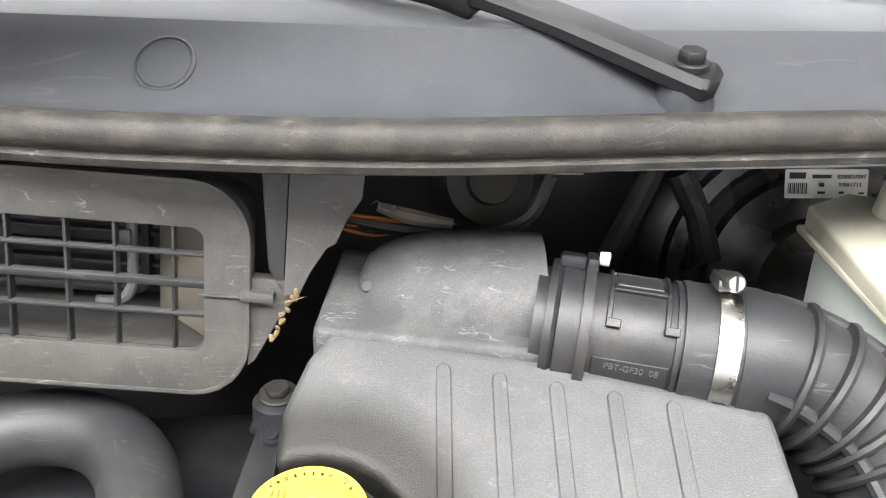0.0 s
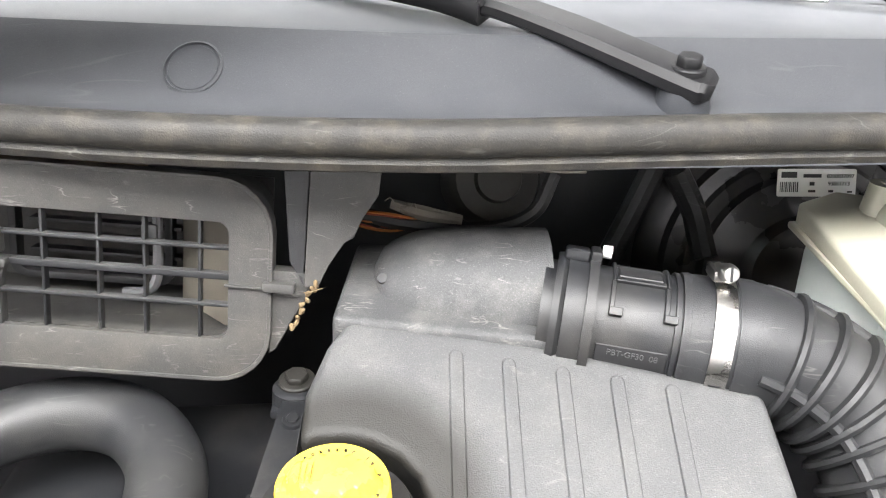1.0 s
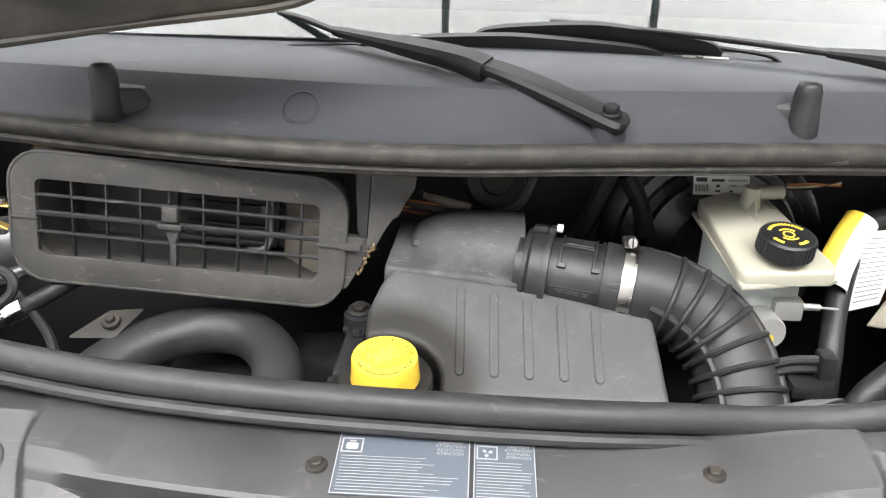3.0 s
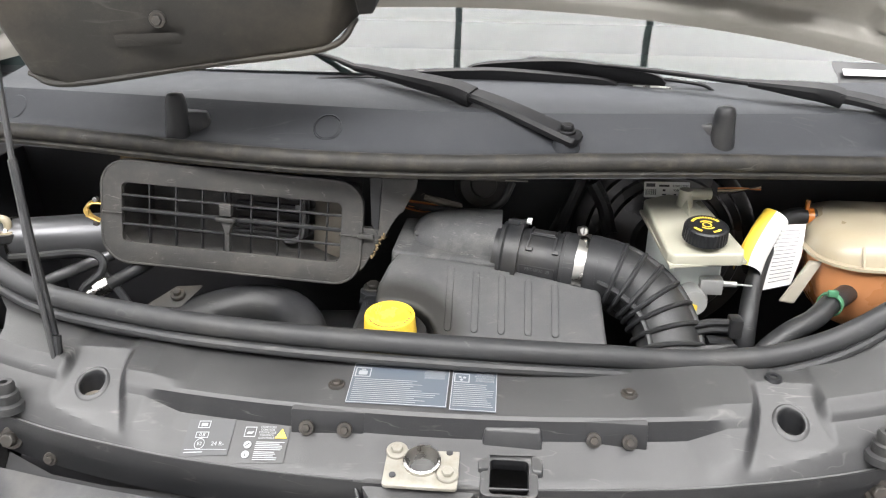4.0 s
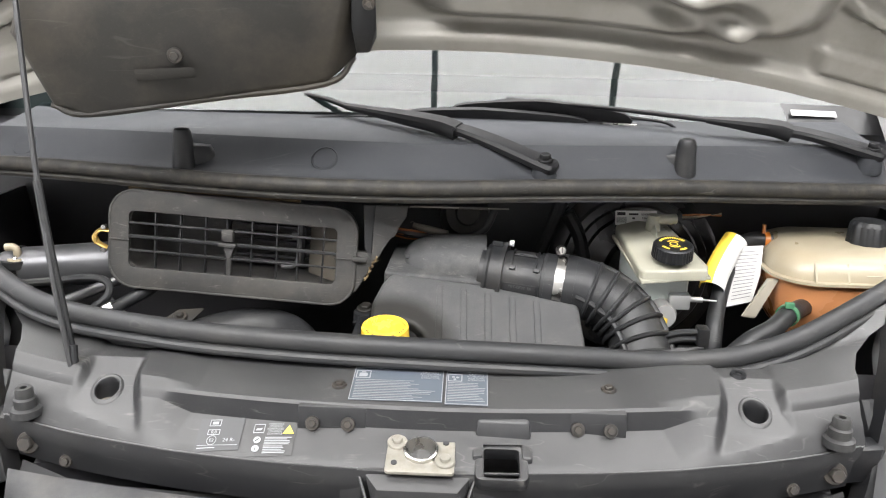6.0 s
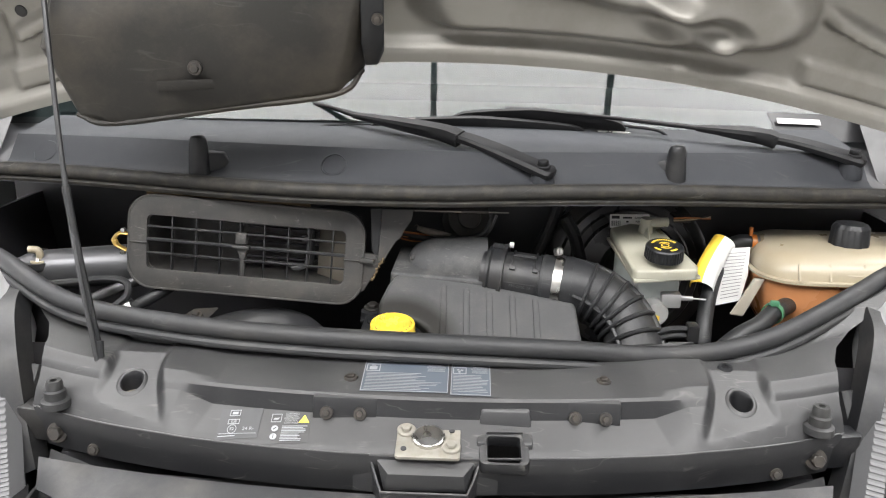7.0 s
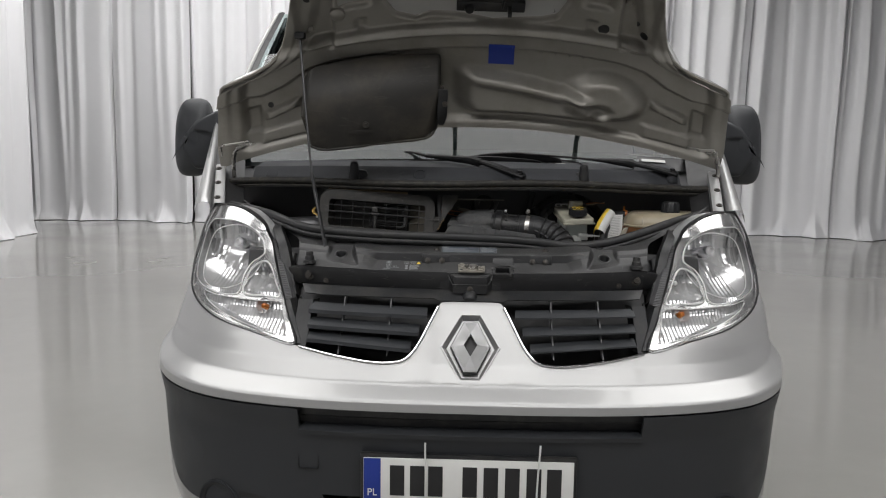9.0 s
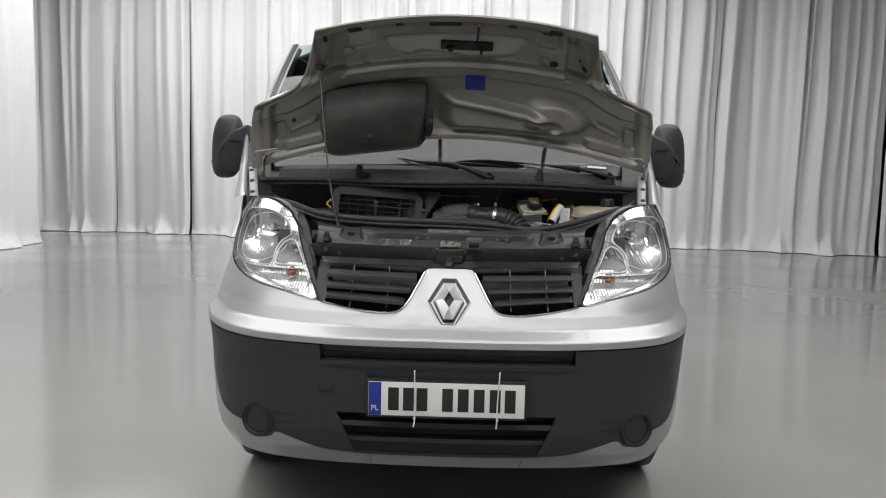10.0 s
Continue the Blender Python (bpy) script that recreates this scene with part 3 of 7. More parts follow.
bmesh.ops.translate(lower, verts=[v for v in wall["geom"] if isinstance(v, bmesh.types.BMVert)], vec=(0, 0.016, 0))
part("bumper_cover", lower, BUMPER, van, "dark grained plastic lower bumper", 45)
part("intake_ledge", skin(-0.425, 0.425, lambda s: 0.655, lambda s: 0.667, 40, 3, 0.05, 0.006), BUMPER, van)
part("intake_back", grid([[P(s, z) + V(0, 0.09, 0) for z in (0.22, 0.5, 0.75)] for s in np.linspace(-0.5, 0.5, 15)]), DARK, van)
for z in (0.690, 0.712):
    part("intake_bar", grid([[P(s, z + dz) + V(0, 0.03 + dy, 0) for dz, dy in ((0, 0.04), (-0.008, 0), (0.006, 0), (0.008, 0.04))] for s in np.linspace(-0.43, 0.43, 31)], 0.003), BLACK, van)
for z, w in ((0.447, 0.40), (0.388, 0.385)):
    part("lower_grille_slat", grid([[P(s, z + dz) + V(0, dy, 0) for dz, dy in ((0.012, 0.05), (0.008, 0.012), (-0.008, 0.006), (-0.010, 0.05))] for s in np.linspace(-w, w, 31)], 0.003), BUMPER, van)

# grille: slats between the nose panel and the lamps
V_EDGE = lambda z: float(np.interp(z, [0.82, 0.826, 0.835, 0.862, 0.915, 0.955, 0.97], [0.2, 0.19, 0.168, 0.142, 0.113, 0.092, 0.088]))
for sg in (-1, 1):
    for z, sag in ((0.942, 0.018), (0.906, 0.034), (0.874, 0.06)):
        s0 = V_EDGE(z - 0.016) + 0.011
        s1 = 0.45 - (0.952 - z) * 0.12
        part("grille_slat", grid([[P(sg * s, z - sag * max(0, 0.42 - s) + dz) + V(0, dy, 0) for dz, dy in ((0.010, 0.022), (0.006, 0.012), (-0.003, -0.007), (-0.007, -0.005), (-0.004, 0.022))] for s in np.linspace(s0, s1, 16)], 0.003), BUMPER, van)
    for s in (0.219, 0.350):
        part("grille_rib", grid([[P(sg * s, z) + V(0, dy, 0) for dy in (0.010, 0.05)] for z in np.linspace(0.835, 0.973, 8)], 0.0026), GREYMETAL, van)
    part("grille_end", grid([[P(sg * s, z) + V(0, dy, 0) for s, dy in ((0.435, 0.05), (0.445, 0.012), (0.485, 0.014), (0.49, 0.06))] for z in np.linspace(0.85, 0.958, 9)], 0.003), BLACK, van)
# near-black sheet: the shade between the slats put into its colour
part("grille_back", grid([[P(s, z) + V(0, 0.085, 0) for z in (0.78, 0.88, 0.975)] for s in np.linspace(-0.5, 0.5, 15)]), INK_SHADE, van)
for sg in (-1, 1):
    trim = [P(sg * s, curve1(UPPER, s) + 0.001, 0.003) for s in np.linspace(0.088, 0.46, 60)]
    part("grille_trim", tube(trim, 0.0035, 8), CHROME, van, "thin bright trim along the grille")

LAMPCH = mat("bright lamp chrome", (0.72, 0.72, 0.725), 0.16, 0.58, 0.03, 40, 0.0)
# badge: plain raised lozenge in a hexagonal dish pressed into the nose panel
BADGE = basis(P(0, 0.862), (1, 0, 0), P(0, 0.932) - P(0, 0.80))
loz = lambda w, h, k=0.34: [(k * w, h), (w, 0.0), (k * w, -h), (-k * w, -h), (-w, 0.0), (-k * w, h)]


def ringed(loops):
    """Six-sided loops (outline, height) joined one after the other."""
    bm = bmesh.new()
    rings = [[bm.verts.new(BADGE @ V(x, y, z)) for x, y in o] for o, z in loops]
    for ra, rb in zip(rings, rings[1:]):
        for i in range(6):
            j = (i + 1) % 6
            bm.faces.new((ra[i], ra[j], rb[j], rb[i]))
    bmesh.ops.remove_doubles(bm, verts=bm.verts[:], dist=1e-6)
    bmesh.ops.recalc_face_normals(bm, faces=bm.faces[:])
    return bm


badge = part("badge", faced(ringed([(loz(0.0775, 0.0925), 0.0005), (loz(0.0765, 0.0915), 0.0035), (loz(0.0735, 0.0885), 0.0035), (loz(0.062, 0.078), -0.012), (loz(0.002, 0.002), -0.012)]), (0, -1, 0.5)), SILVER, van, "bright lozenge badge in a silver dish", 12)
part("lozenge_edge", prism(loz(0.0525, 0.0705), 0.016, BADGE @ Matrix.Translation((0, 0, 0.004)), 0.002), INK_SHADE, badge)
diamond = [(0.0, 0.031), (0.0175, 0.0), (0.0, -0.031), (0.0, -0.031), (-0.0175, 0.0), (0.0, 0.031)]
part("lozenge", ringed([(loz(0.0500, 0.0675), 0.003), (loz(0.0500, 0.0675), 0.007), (loz(0.045, 0.0625), 0.011), (diamond, 0.020), (diamond, 0.0045)]), LAMPCH, badge, "bright chrome lozenge", 10)

# ---- headlamps ----
LAMP = [(0.475, 0.856), (0.514, 0.925), (0.558, 1.0), (0.595, 1.062), (0.634, 1.113), (0.72, 1.157), (0.85, 1.188), (1.0, 1.198), (1.10, 1.175), (1.155, 1.10), (1.13, 1.03), (0.98, 0.958), (0.79, 0.908), (0.61, 0.879)]
LAMP_MID = V(0.80, 1.05, 0)


def lamp_ring(f, n=84):
    """The lamp's outline, drawn in towards its middle by f."""
    return [LAMP_MID + (q - LAMP_MID) * f for q in spline([(s, z, 0) for s, z in LAMP], n, True)]


RIMM = mat("pale lamp rim", (0.82, 0.82, 0.82), 0.3, 0.2, 0.02, 20, 0.0)
OPENINGS = {
    "main_reflector": [(0.650, 1.072), (0.682, 1.106), (0.742, 1.132), (0.83, 1.149), (0.93, 1.155), (1.04, 1.148), (1.11, 1.105), (1.108, 1.045), (1.03, 0.992), (0.92, 0.968), (0.80, 0.957), (0.724, 0.963), (0.718, 1.008), (0.696, 1.042), (0.668, 1.056)],
    "inner_reflector": [(0.556, 0.963), (0.605, 0.961), (0.700, 0.965), (0.700, 1.009), (0.675, 1.037), (0.634, 1.048), (0.604, 1.033), (0.580, 1.0)],
    "indicator_reflector": [(0.511, 0.884), (0.530, 0.920), (0.548, 0.949), (0.62, 0.949), (0.72, 0.950), (0.83, 0.953), (0.90, 0.957), (0.87, 0.940), (0.770, 0.916), (0.675, 0.897), (0.584, 0.881), (0.518, 0.871)],
}


def within(o, s, z):
    hit = False
    for (xa, ya), (xb, yb) in zip(o, o[1:] + o[:1]):
        if (ya > z) != (yb > z) and s < xa + (z - ya) * (xb - xa) / (yb - ya):
            hit = not hit
    return hit


def headlamp(sg):
    """Lens, silvered bezel with three openings, a facetted bowl in each, bulbs and rims."""
    outlines = {k: [(q.x, q.y) for q in spline([(*p, 0) for p in o], 60, True)] for k, o in OPENINGS.items()}
    fs = [1.0, 0.985, 0.965] + [0.945 - 0.0315 * i for i in range(30)]
    rows, kinds = [], []
    for f in fs:
        dy = 0.003 if f == 1 else 0.007 + 0.02 * (1 - f)
        rows.append([P(sg * q.x, q.y, -dy) for q in lamp_ring(f, 160)])
        kinds.append([(q.x, q.y) for q in lamp_ring(f, 160)])
    bm = bmesh.new()
    vs = [[bm.verts.new(p) for p in r] for r in rows]
    for i in range(len(fs) - 1):
        for j in range(160):
            k = (j + 1) % 160
            mid = [sum(kinds[a][b][c] for a in (i, i + 1) for b in (j, k)) / 4 for c in (0, 1)]
            if not any(within(o, *mid) for o in outlines.values()):
                bm.faces.new((vs[i][j], vs[i][k], vs[i + 1][k], vs[i + 1][j]))
    for v in [v for v in bm.verts if not v.link_faces]:
        bm.verts.remove(v)
    hl = part("headlight", faced(bm, (0, -1, 0.4)), REFLECT, van, "clear headlight with chrome reflectors and amber indicator")
    part("housing", grid([[P(sg * q.x, q.y, -dy) for q in lamp_ring(f)] for f, dy in ((1.0, 0.004), (0.97, 0.05), (0.7, 0.12), (0.02, 0.13))], closed=True, flip=sg > 0), LAMPCH, hl)
    part("lens", faced(grid([[P(sg * q.x, q.y, 0.005 * (1 - f ** 4) + 0.002) for q in lamp_ring(f)] for f in (1.0, 0.97, 0.9, 0.75, 0.5, 0.25, 0.02)], closed=True), (0, -1, 0.3)), LENS, hl, "clear plastic lens")
    part("gasket", grid([[P(sg * q.x, q.y, d) for q in lamp_ring(f)] for f, d in ((0.999, 0.002), (1.003, 0.001), (1.005, -0.012))], 0.001, True, sg > 0), BLACK, hl)
    for name, o in outlines.items():
        s0, s1, z0, z1 = min(p[0] for p in o), max(p[0] for p in o), min(p[1] for p in o), max(p[1] for p in o)
        sm, zm, sw, zw = (s0 + s1) / 2, (z0 + z1) / 2, (s1 - s0) / 2, (z1 - z0) / 2
        fine = name == "indicator_reflector"
        depth = {"main_reflector": 0.085, "inner_reflector": 0.05, "indicator_reflector": 0.03}[name]
        strips, lines = (64, 5) if fine else (40, 14) if name == "main_reflector" else (20, 10)
        bowl = bmesh.new()
        rng_l = random.Random(len(name))
        tilt = [[(rng_l.uniform(-1, 1), rng_l.uniform(-1, 1)) for _ in range(lines)] for _ in range(strips)]
        for i in range(strips):
            for j in range(lines):
                # facets stand in tall columns, so that most share the tilt of the one below
                lean, tip = tilt[i][j - j % 3]
                fluted = name == "main_reflector" and j < 4
                quad = []
                for a, b in ((0, 0), (1, 0), (1, 1), (0, 1)):
                    s_, z_ = s0 - 0.012 + (s1 - s0 + 0.024) * (i + a) / strips, z0 - 0.01 + (z1 - z0 + 0.02) * (j + b) / lines
                    r2 = ((s_ - sm) / sw) ** 2 * 0.7 + ((z_ - zm) / zw) ** 2 * 0.7
                    ripple = (a - 0.5) * (2 * (i % 2) - 1) * (0.0016 if fine else 0.0024) if fine or fluted else ((a - 0.5) * lean * (s1 - s0) / strips + (b - 0.5) * tip * (z1 - z0) / lines) * 0.30
                    d = depth * max(0.12, 1 - r2) + ripple
                    quad.append(P(sg * s_, z_, -0.010) + V(-sg * 0.35 * d, 0.012 + d, 0))
                cs, cz = s0 - 0.012 + (s1 - s0 + 0.024) * (i + 0.5) / strips, z0 - 0.01 + (z1 - z0 + 0.02) * (j + 0.5) / lines
                if any(within(o, cs + da, cz + db) for da in (-0.012, 0, 0.012) for db in (-0.01, 0, 0.01)):
                    bowl.faces.new([bowl.verts.new(p) for p in quad])
        part(name, faced(bowl, (0, -1, 0.4)), LAMPCH, hl, "", 5)
        if name == "main_reflector":
            ring = [(0.872 + 0.205 * math.cos(a), 1.052 + 0.088 * math.sin(a)) for a in np.linspace(0, 2 * math.pi, 49)]
            part("bowl_ring", tube([P(sg * a, b, -0.030) for a, b in ring], 0.0016, 6), RIMM, hl)
        part("rim", tube([P(sg * s_, z_, -0.012) for s_, z_ in o + o[:1]], 0.0030 if name == "inner_reflector" else 0.0018, 6), RIMM, hl)
    dish = basis(P(sg * 0.865, 1.085, -0.06), (1, sg * 0.55, 0), (0, 0.35, 1))
    part("bulb_shield", lathe([(0, 0.012), (0.017, 0.010), (0.021, 0.0), (0.021, -0.04)], 24, dish), CHROME, hl)
    part("bulb", lathe([(0.010, 0.016), (0.010, -0.06)], 16, dish), WHITE, hl)
    low = basis(P(sg * 0.62, 1.005, -0.05), (1, sg * 0.3, 0), (0, 0.35, 1))
    part("bulb", lathe([(0, 0.014), (0.006, 0.010), (0.008, -0.035)], 16, low), WHITE, hl)
    ind = basis(P(sg * 0.60, 0.932) + V(0, 0.035, 0), (1, sg * 0.3, 0), (0, 0.45, 1))
    part("indicator_cup", lathe([(0.022, 0.010), (0.019, 0.0), (0.010, -0.012), (0, -0.014)], 24, ind), LAMPCH, hl)
    part("indicator_bulb", lathe([(0, 0.014), (0.006, 0.011), (0.0085, 0.002), (0.0085, -0.014)], 16, ind), ORANGE, hl, "amber indicator bulb")


headlamp(-1), headlamp(1)
STRIPM = mat("ribbed grey plastic", (0.075, 0.075, 0.078), 0.4)
for sg in (-1, 1):
    # ribbed strip between the lamp and its carrier
    edge = spline([(0.532, 0.958, 0), (0.555, 1.0, 0), (0.591, 1.062, 0), (0.626, 1.109, 0)], 97)
    flank = []
    for i, q in enumerate(edge):
        w, up = 0.019 - 0.009 * (i / 96) ** 1.5, 0.0022 if i % 3 == 0 else 0
        flank.append([P(sg * (q.x - 0.001), q.y, -0.004 + up * 0.5), P(sg * (q.x - w * 0.2), q.y, -0.006 + up), P(sg * (q.x - w), q.y, -0.016 + up), P(sg * (q.x - w - 0.001), q.y, -0.04)])
    part("lamp_side_strip", faced(grid(flank), (0, -1, 0.4)), STRIPM, van, "ribbed grey side of the headlight", 12)
    low_edge = spline([(0.474, 0.858, 0), (0.503, 0.908, 0), (0.533, 0.957, 0)], 20)
    part("lamp_side_guard", faced(grid([[P(sg * (q.x + 0.001), q.y, -0.003), P(sg * (q.x - 0.016), q.y, -0.008), P(sg * (q.x - 0.018), q.y, -0.05)] for q in low_edge]), (0, -1, 0.4)), BLACK, van)
    fog = basis(P(sg * 0.668, 0.434), (1, sg * 0.36, 0), (0, 0, 1))
    part("fog_lamp_cover", lathe([(0, 0.004), (0.043, 0.003), (0.047, -0.001), (0.049, -0.001), (0.053, 0.010), (0.060, 0.009), (0.064, -0.03)], 40, fog), COWLM, van, "round dark blank fog lamp cover")
    for dz in (0.012, -0.018):
        part("fog_slot", hull_of([P(sg * q, 0.452 + dz + e, o) for q, o in ((0.525, 0.0012), (0.604, 0.0012)) for e in (0.003 + 0.1 * (q - 0.525), -0.003 - 0.04 * (q - 0.525))] + [P(sg * 0.585, 0.452 + dz, -0.01)], 0), INK_SHADE, van)
    part("lip_seam", hull_of([P(sg * q, z, 0.0012) for q in (0.269, 0.271) for z in (0.268, 0.318)] + [P(sg * 0.27, 0.29, -0.002)], 0), INK_SHADE, van)
    part("fog_lamp_ring", lathe([(0.0465, 0.0036), (0.0485, 0.0050), (0.0555, 0.0086), (0.0565, 0.0116)], 40, fog), INK_SHADE, van)

tow = basis(P(-0.406, 0.583, 0.0015), P(-0.386, 0.583) - P(-0.426, 0.583), (0, 0, 1))
part("tow_eye_cover", frame_ring(rounded(0.053, 0.051, 0.006, 4), rounded(0.0492, 0.0472, 0.005, 4), 0.003, tow, 0), INK_SHADE, van)

# ---- number plate, tied on ----
plate = thing("number_plate", "white number plate tied on with two pale cable ties", "number plate", (0, -0.03, 0.55))
part("holder", box((0, -0.016, 0.552), (0.536, 0.016, 0.132), 0.004), BLACK, plate, "black plate holder")
part("plate", box((0, -0.026, 0.552), (0.520, 0.004, 0.114), 0.0015), PLATE, plate)
part("blue_band", box((-0.238, -0.0285, 0.552), (0.042, 0.0012, 0.112), 0.0004), BLUE, plate, "blue country band")
face = basis((-0.238, -0.0295, 0.520), (1, 0, 0), (0, 0, 1))
lettering("PL", 0.026, face, WHITE, plate)
for x in (-0.18, -0.13, -0.085, 0.0, 0.052, 0.105, 0.158, 0.208):
    part("bar", box((x + 0.004, -0.0288, 0.552), (0.036, 0.0012, 0.078), 0.0004), INK_SHADE, plate, "black bar")
for x, lean in ((-0.107, 0.002), (0.176, -0.006)):
    part("cable_tie", merged(tube([(x, -0.03, 0.652), (x + lean * 0.3, -0.036, 0.63), (x + lean, -0.033, 0.55), (x + lean * 1.2, -0.034, 0.485), (x + lean - 0.003, -0.04, 0.462)], 0.0024, 6, 24), box((x + lean, -0.035, 0.489), (0.008, 0.006, 0.008), 0.001)), WHITE, plate, "pale plastic cable tie")

# ---- bonnet ----
CLEAN = mat("clean silver paint", (0.36, 0.36, 0.35), 0.4, 0.3, 0.06, 8, 0.05, 900)
HALF = [(0, 0.82), (0.12, 0.828), (0.4, 0.815), (0.50, 0.802), (0.512, 0.79), (0.52, 0.74), (0.535, 0.68), (0.56, 0.635), (0.60, 0.603), (0.66, 0.58), (0.74, 0.563), (0.85, 0.543), (1.0, 0.52)]
side_x = lambda b, u: float(np.interp(b, [h[0] for h in HALF], [h[1] for h in HALF])) * u - 0.022 * (1 - b)


def hood_at(x, b, inside=0.0):
    """A point of the open bonnet: b runs from the hinge edge, 0, to the front edge, 1; inside: metres proud on the engine side."""
    q0, q1 = (x / 0.755) ** 2, (x / 0.52) ** 2
    r, f = V(x, 0.70 + 0.045 * q0, 1.452 - 0.114 * q0), V(x, 0.365 + 0.045 * q1, 1.876 - 0.055 * q1)
    p = r.lerp(f, b)
    p += V(0, 0.05, 0.02) * math.sin(math.pi * b)
    return p + V(0, -0.84, -0.54) * inside


def pad(x, b, x0, x1, b0, b1, ex, eb):
    return smooth(x0 - ex, x0 + ex, x) * (1 - smooth(x1 - ex, x1 + ex, x)) * smooth(b0 - eb, b0 + eb, b) * (1 - smooth(b1 - eb, b1 + eb, b))


def dent(x, b, cx, cb, rx, rb, hard=0.35):
    """1 inside an ellipse, falling to 0 at its border."""
    return smooth(1.0, 1.0 - hard, math.hypot((x - cx) / rx, (b - cb) / rb))


GROOVE = [(0.0, 0.505), (0.45, 0.495), (0.52, 0.475), (0.60, 0.405), (0.68, 0.372), (0.76, 0.40), (0.84, 0.41)]
POCKET = [(-0.265, 0.80), (-0.24, 0.72), (-0.18, 0.68), (-0.14, 0.705), (-0.066, 0.695), (0.05, 0.65), (0.19, 0.68), (0.24, 0.71), (0.264, 0.80)]
pocket_low = lambda x: float(np.interp(x, [p[0] for p in POCKET], [p[1] for p in POCKET]))


def hood_relief(x, b):
    """The pressed inner panel: raised rim, a stepped groove, pockets, a long hump with a round end, webs."""
    w, a = float(np.interp(b, [h[0] for h in HALF], [h[1] for h in HALF])), abs(x)
    h = 0.020 * min(1, smooth(0.085, 0.055, w - a) + smooth(0.07, 0.03, b) + smooth(0.93, 0.97, b))
    h += 0.006 * smooth(0.03, 0.02, w - a)
    g = float(np.interp(a, [p[0] for p in GROOVE], [p[1] for p in GROOVE]))
    h += 0.020 * smooth(g - 0.012, g + 0.012, b) * smooth(0.66, 0.60, b)
    h += 0.016 * pad(x, b, -0.50, 0.50, 0.60, 0.645, 0.03, 0.012)
    h -= 0.014 * pad(a, b, 0.695, 0.745, 0.15, 0.30, 0.006, 0.015)
    h += 0.012 * pad(a, b, 0.54, 0.70, 0.06, 0.135, 0.012, 0.010)
    t = min(1, max(0, (a - 0.56) / 0.11))
    h += 0.020 * smooth(0.034, 0.015, abs(b - (0.275 - 0.045 * t))) * smooth(0.55, 0.58, a) * smooth(0.685, 0.66, a)
    t = min(1, max(0, (x + 0.03) / 0.28))
    line = 0.33 - 0.08 * t
    h += 0.032 * smooth(-0.075, 0.0, x - 3.0 * max(0, 0.2 - b) ** 2) * smooth(0.075, 0.125, b) * smooth(line + 0.055, line - 0.005, b) * smooth(0.42, 0.30, x)
    h += 0.012 * smooth(0.05, 0.01, abs(b - line)) * smooth(-0.04, 0.02, x) * smooth(0.40, 0.30, x)
    h += 0.048 * dent(x, b, 0.415, 0.265, 0.145, 0.165, 0.5) - 0.036 * dent(x, b, 0.355, 0.19, 0.10, 0.075, 0.9) + 0.026 * dent(x, b, 0.40, 0.14, 0.045, 0.05, 0.95)
    h -= 0.016 * pad(a, b, 0.315, 0.395, 0.80, 0.925, 0.014, 0.016)
    h -= 0.012 * pad(a, b, 0.33, 0.36, 0.66, 0.72, 0.010, 0.010)
    h -= 0.014 * smooth(-0.012, 0.012, b - pocket_low(x)) * smooth(0.86, 0.83, b) * smooth(0.275, 0.258, a)
    edge = 0.425 + 0.02 * (0.9 - b)
    h -= 0.020 * smooth(edge - 0.008, edge + 0.008, a) * smooth(0.535, 0.52, a) * smooth(0.62, 0.66, b + 0.5 * (0.53 - a)) * smooth(0.955, 0.935, b)
    return 1.15 * h


HB = sorted(set([0.512, 0.516, 0.52, 0.5275, 0.535] + [round(i / 120, 4) for i in range(121)]))
bonnet = part("bonnet", grid([[hood_at(side_x(b, u), b, hood_relief(side_x(b, u), b)) for u in np.linspace(-1, 1, 221)] for b in HB]), HOOD_IN, van, "open silver bonnet, dusty pressed inner panel", 60)
part("outer_skin", grid([[hood_at(side_x(b, u * 1.004), b, -0.03 + 0.024 * max(smooth(0.95, 1, abs(u)), smooth(0.04, 0, b), smooth(0.96, 1, b))) for u in np.linspace(-1, 1, 41)] for b in HB[::2] + [1.0]]), SILVER, bonnet)
rim_line = [hood_at(side_x(b, -1), b, 0.01) for b in HB] + [hood_at(0.52 * u, 1, 0.01) for u in np.linspace(-0.98, 0.98, 30)] + [hood_at(side_x(b, 1), b, 0.01) for b in HB[::-1]]
part("hem", tube(rim_line, 0.006, 6), HOOD_IN, bonnet)
liner_top = [hood_at(x, b, 0.02) for x, b in ((-0.53, 0.12), (-0.105, 0.12), (-0.105, 0.48), (-0.30, 0.50), (-0.49, 0.49), (-0.535, 0.44))]
liner = part("hood_air_duct", hull_of([V(-0.488, 0.488, 1.367), V(-0.44, 0.480, 1.358), V(-0.147, 0.550, 1.398), V(-0.113, 0.575, 1.433), V(-0.105, 0.50, 1.54), V(-0.515, 0.455, 1.46), V(-0.11, 0.54, 1.635), V(-0.495, 0.50, 1.60), *liner_top], 0.012, 3), DUCTM, bonnet, "black moulded air duct under the bonnet")
part("blue_sticker", grid([[hood_at(x, b, hood_relief(x, b) + 0.002) for x in np.linspace(0.04, 0.119, 5)] for b in np.linspace(0.388, 0.532, 9)], 0.0005), BLUE, bonnet, "blue square sticker")

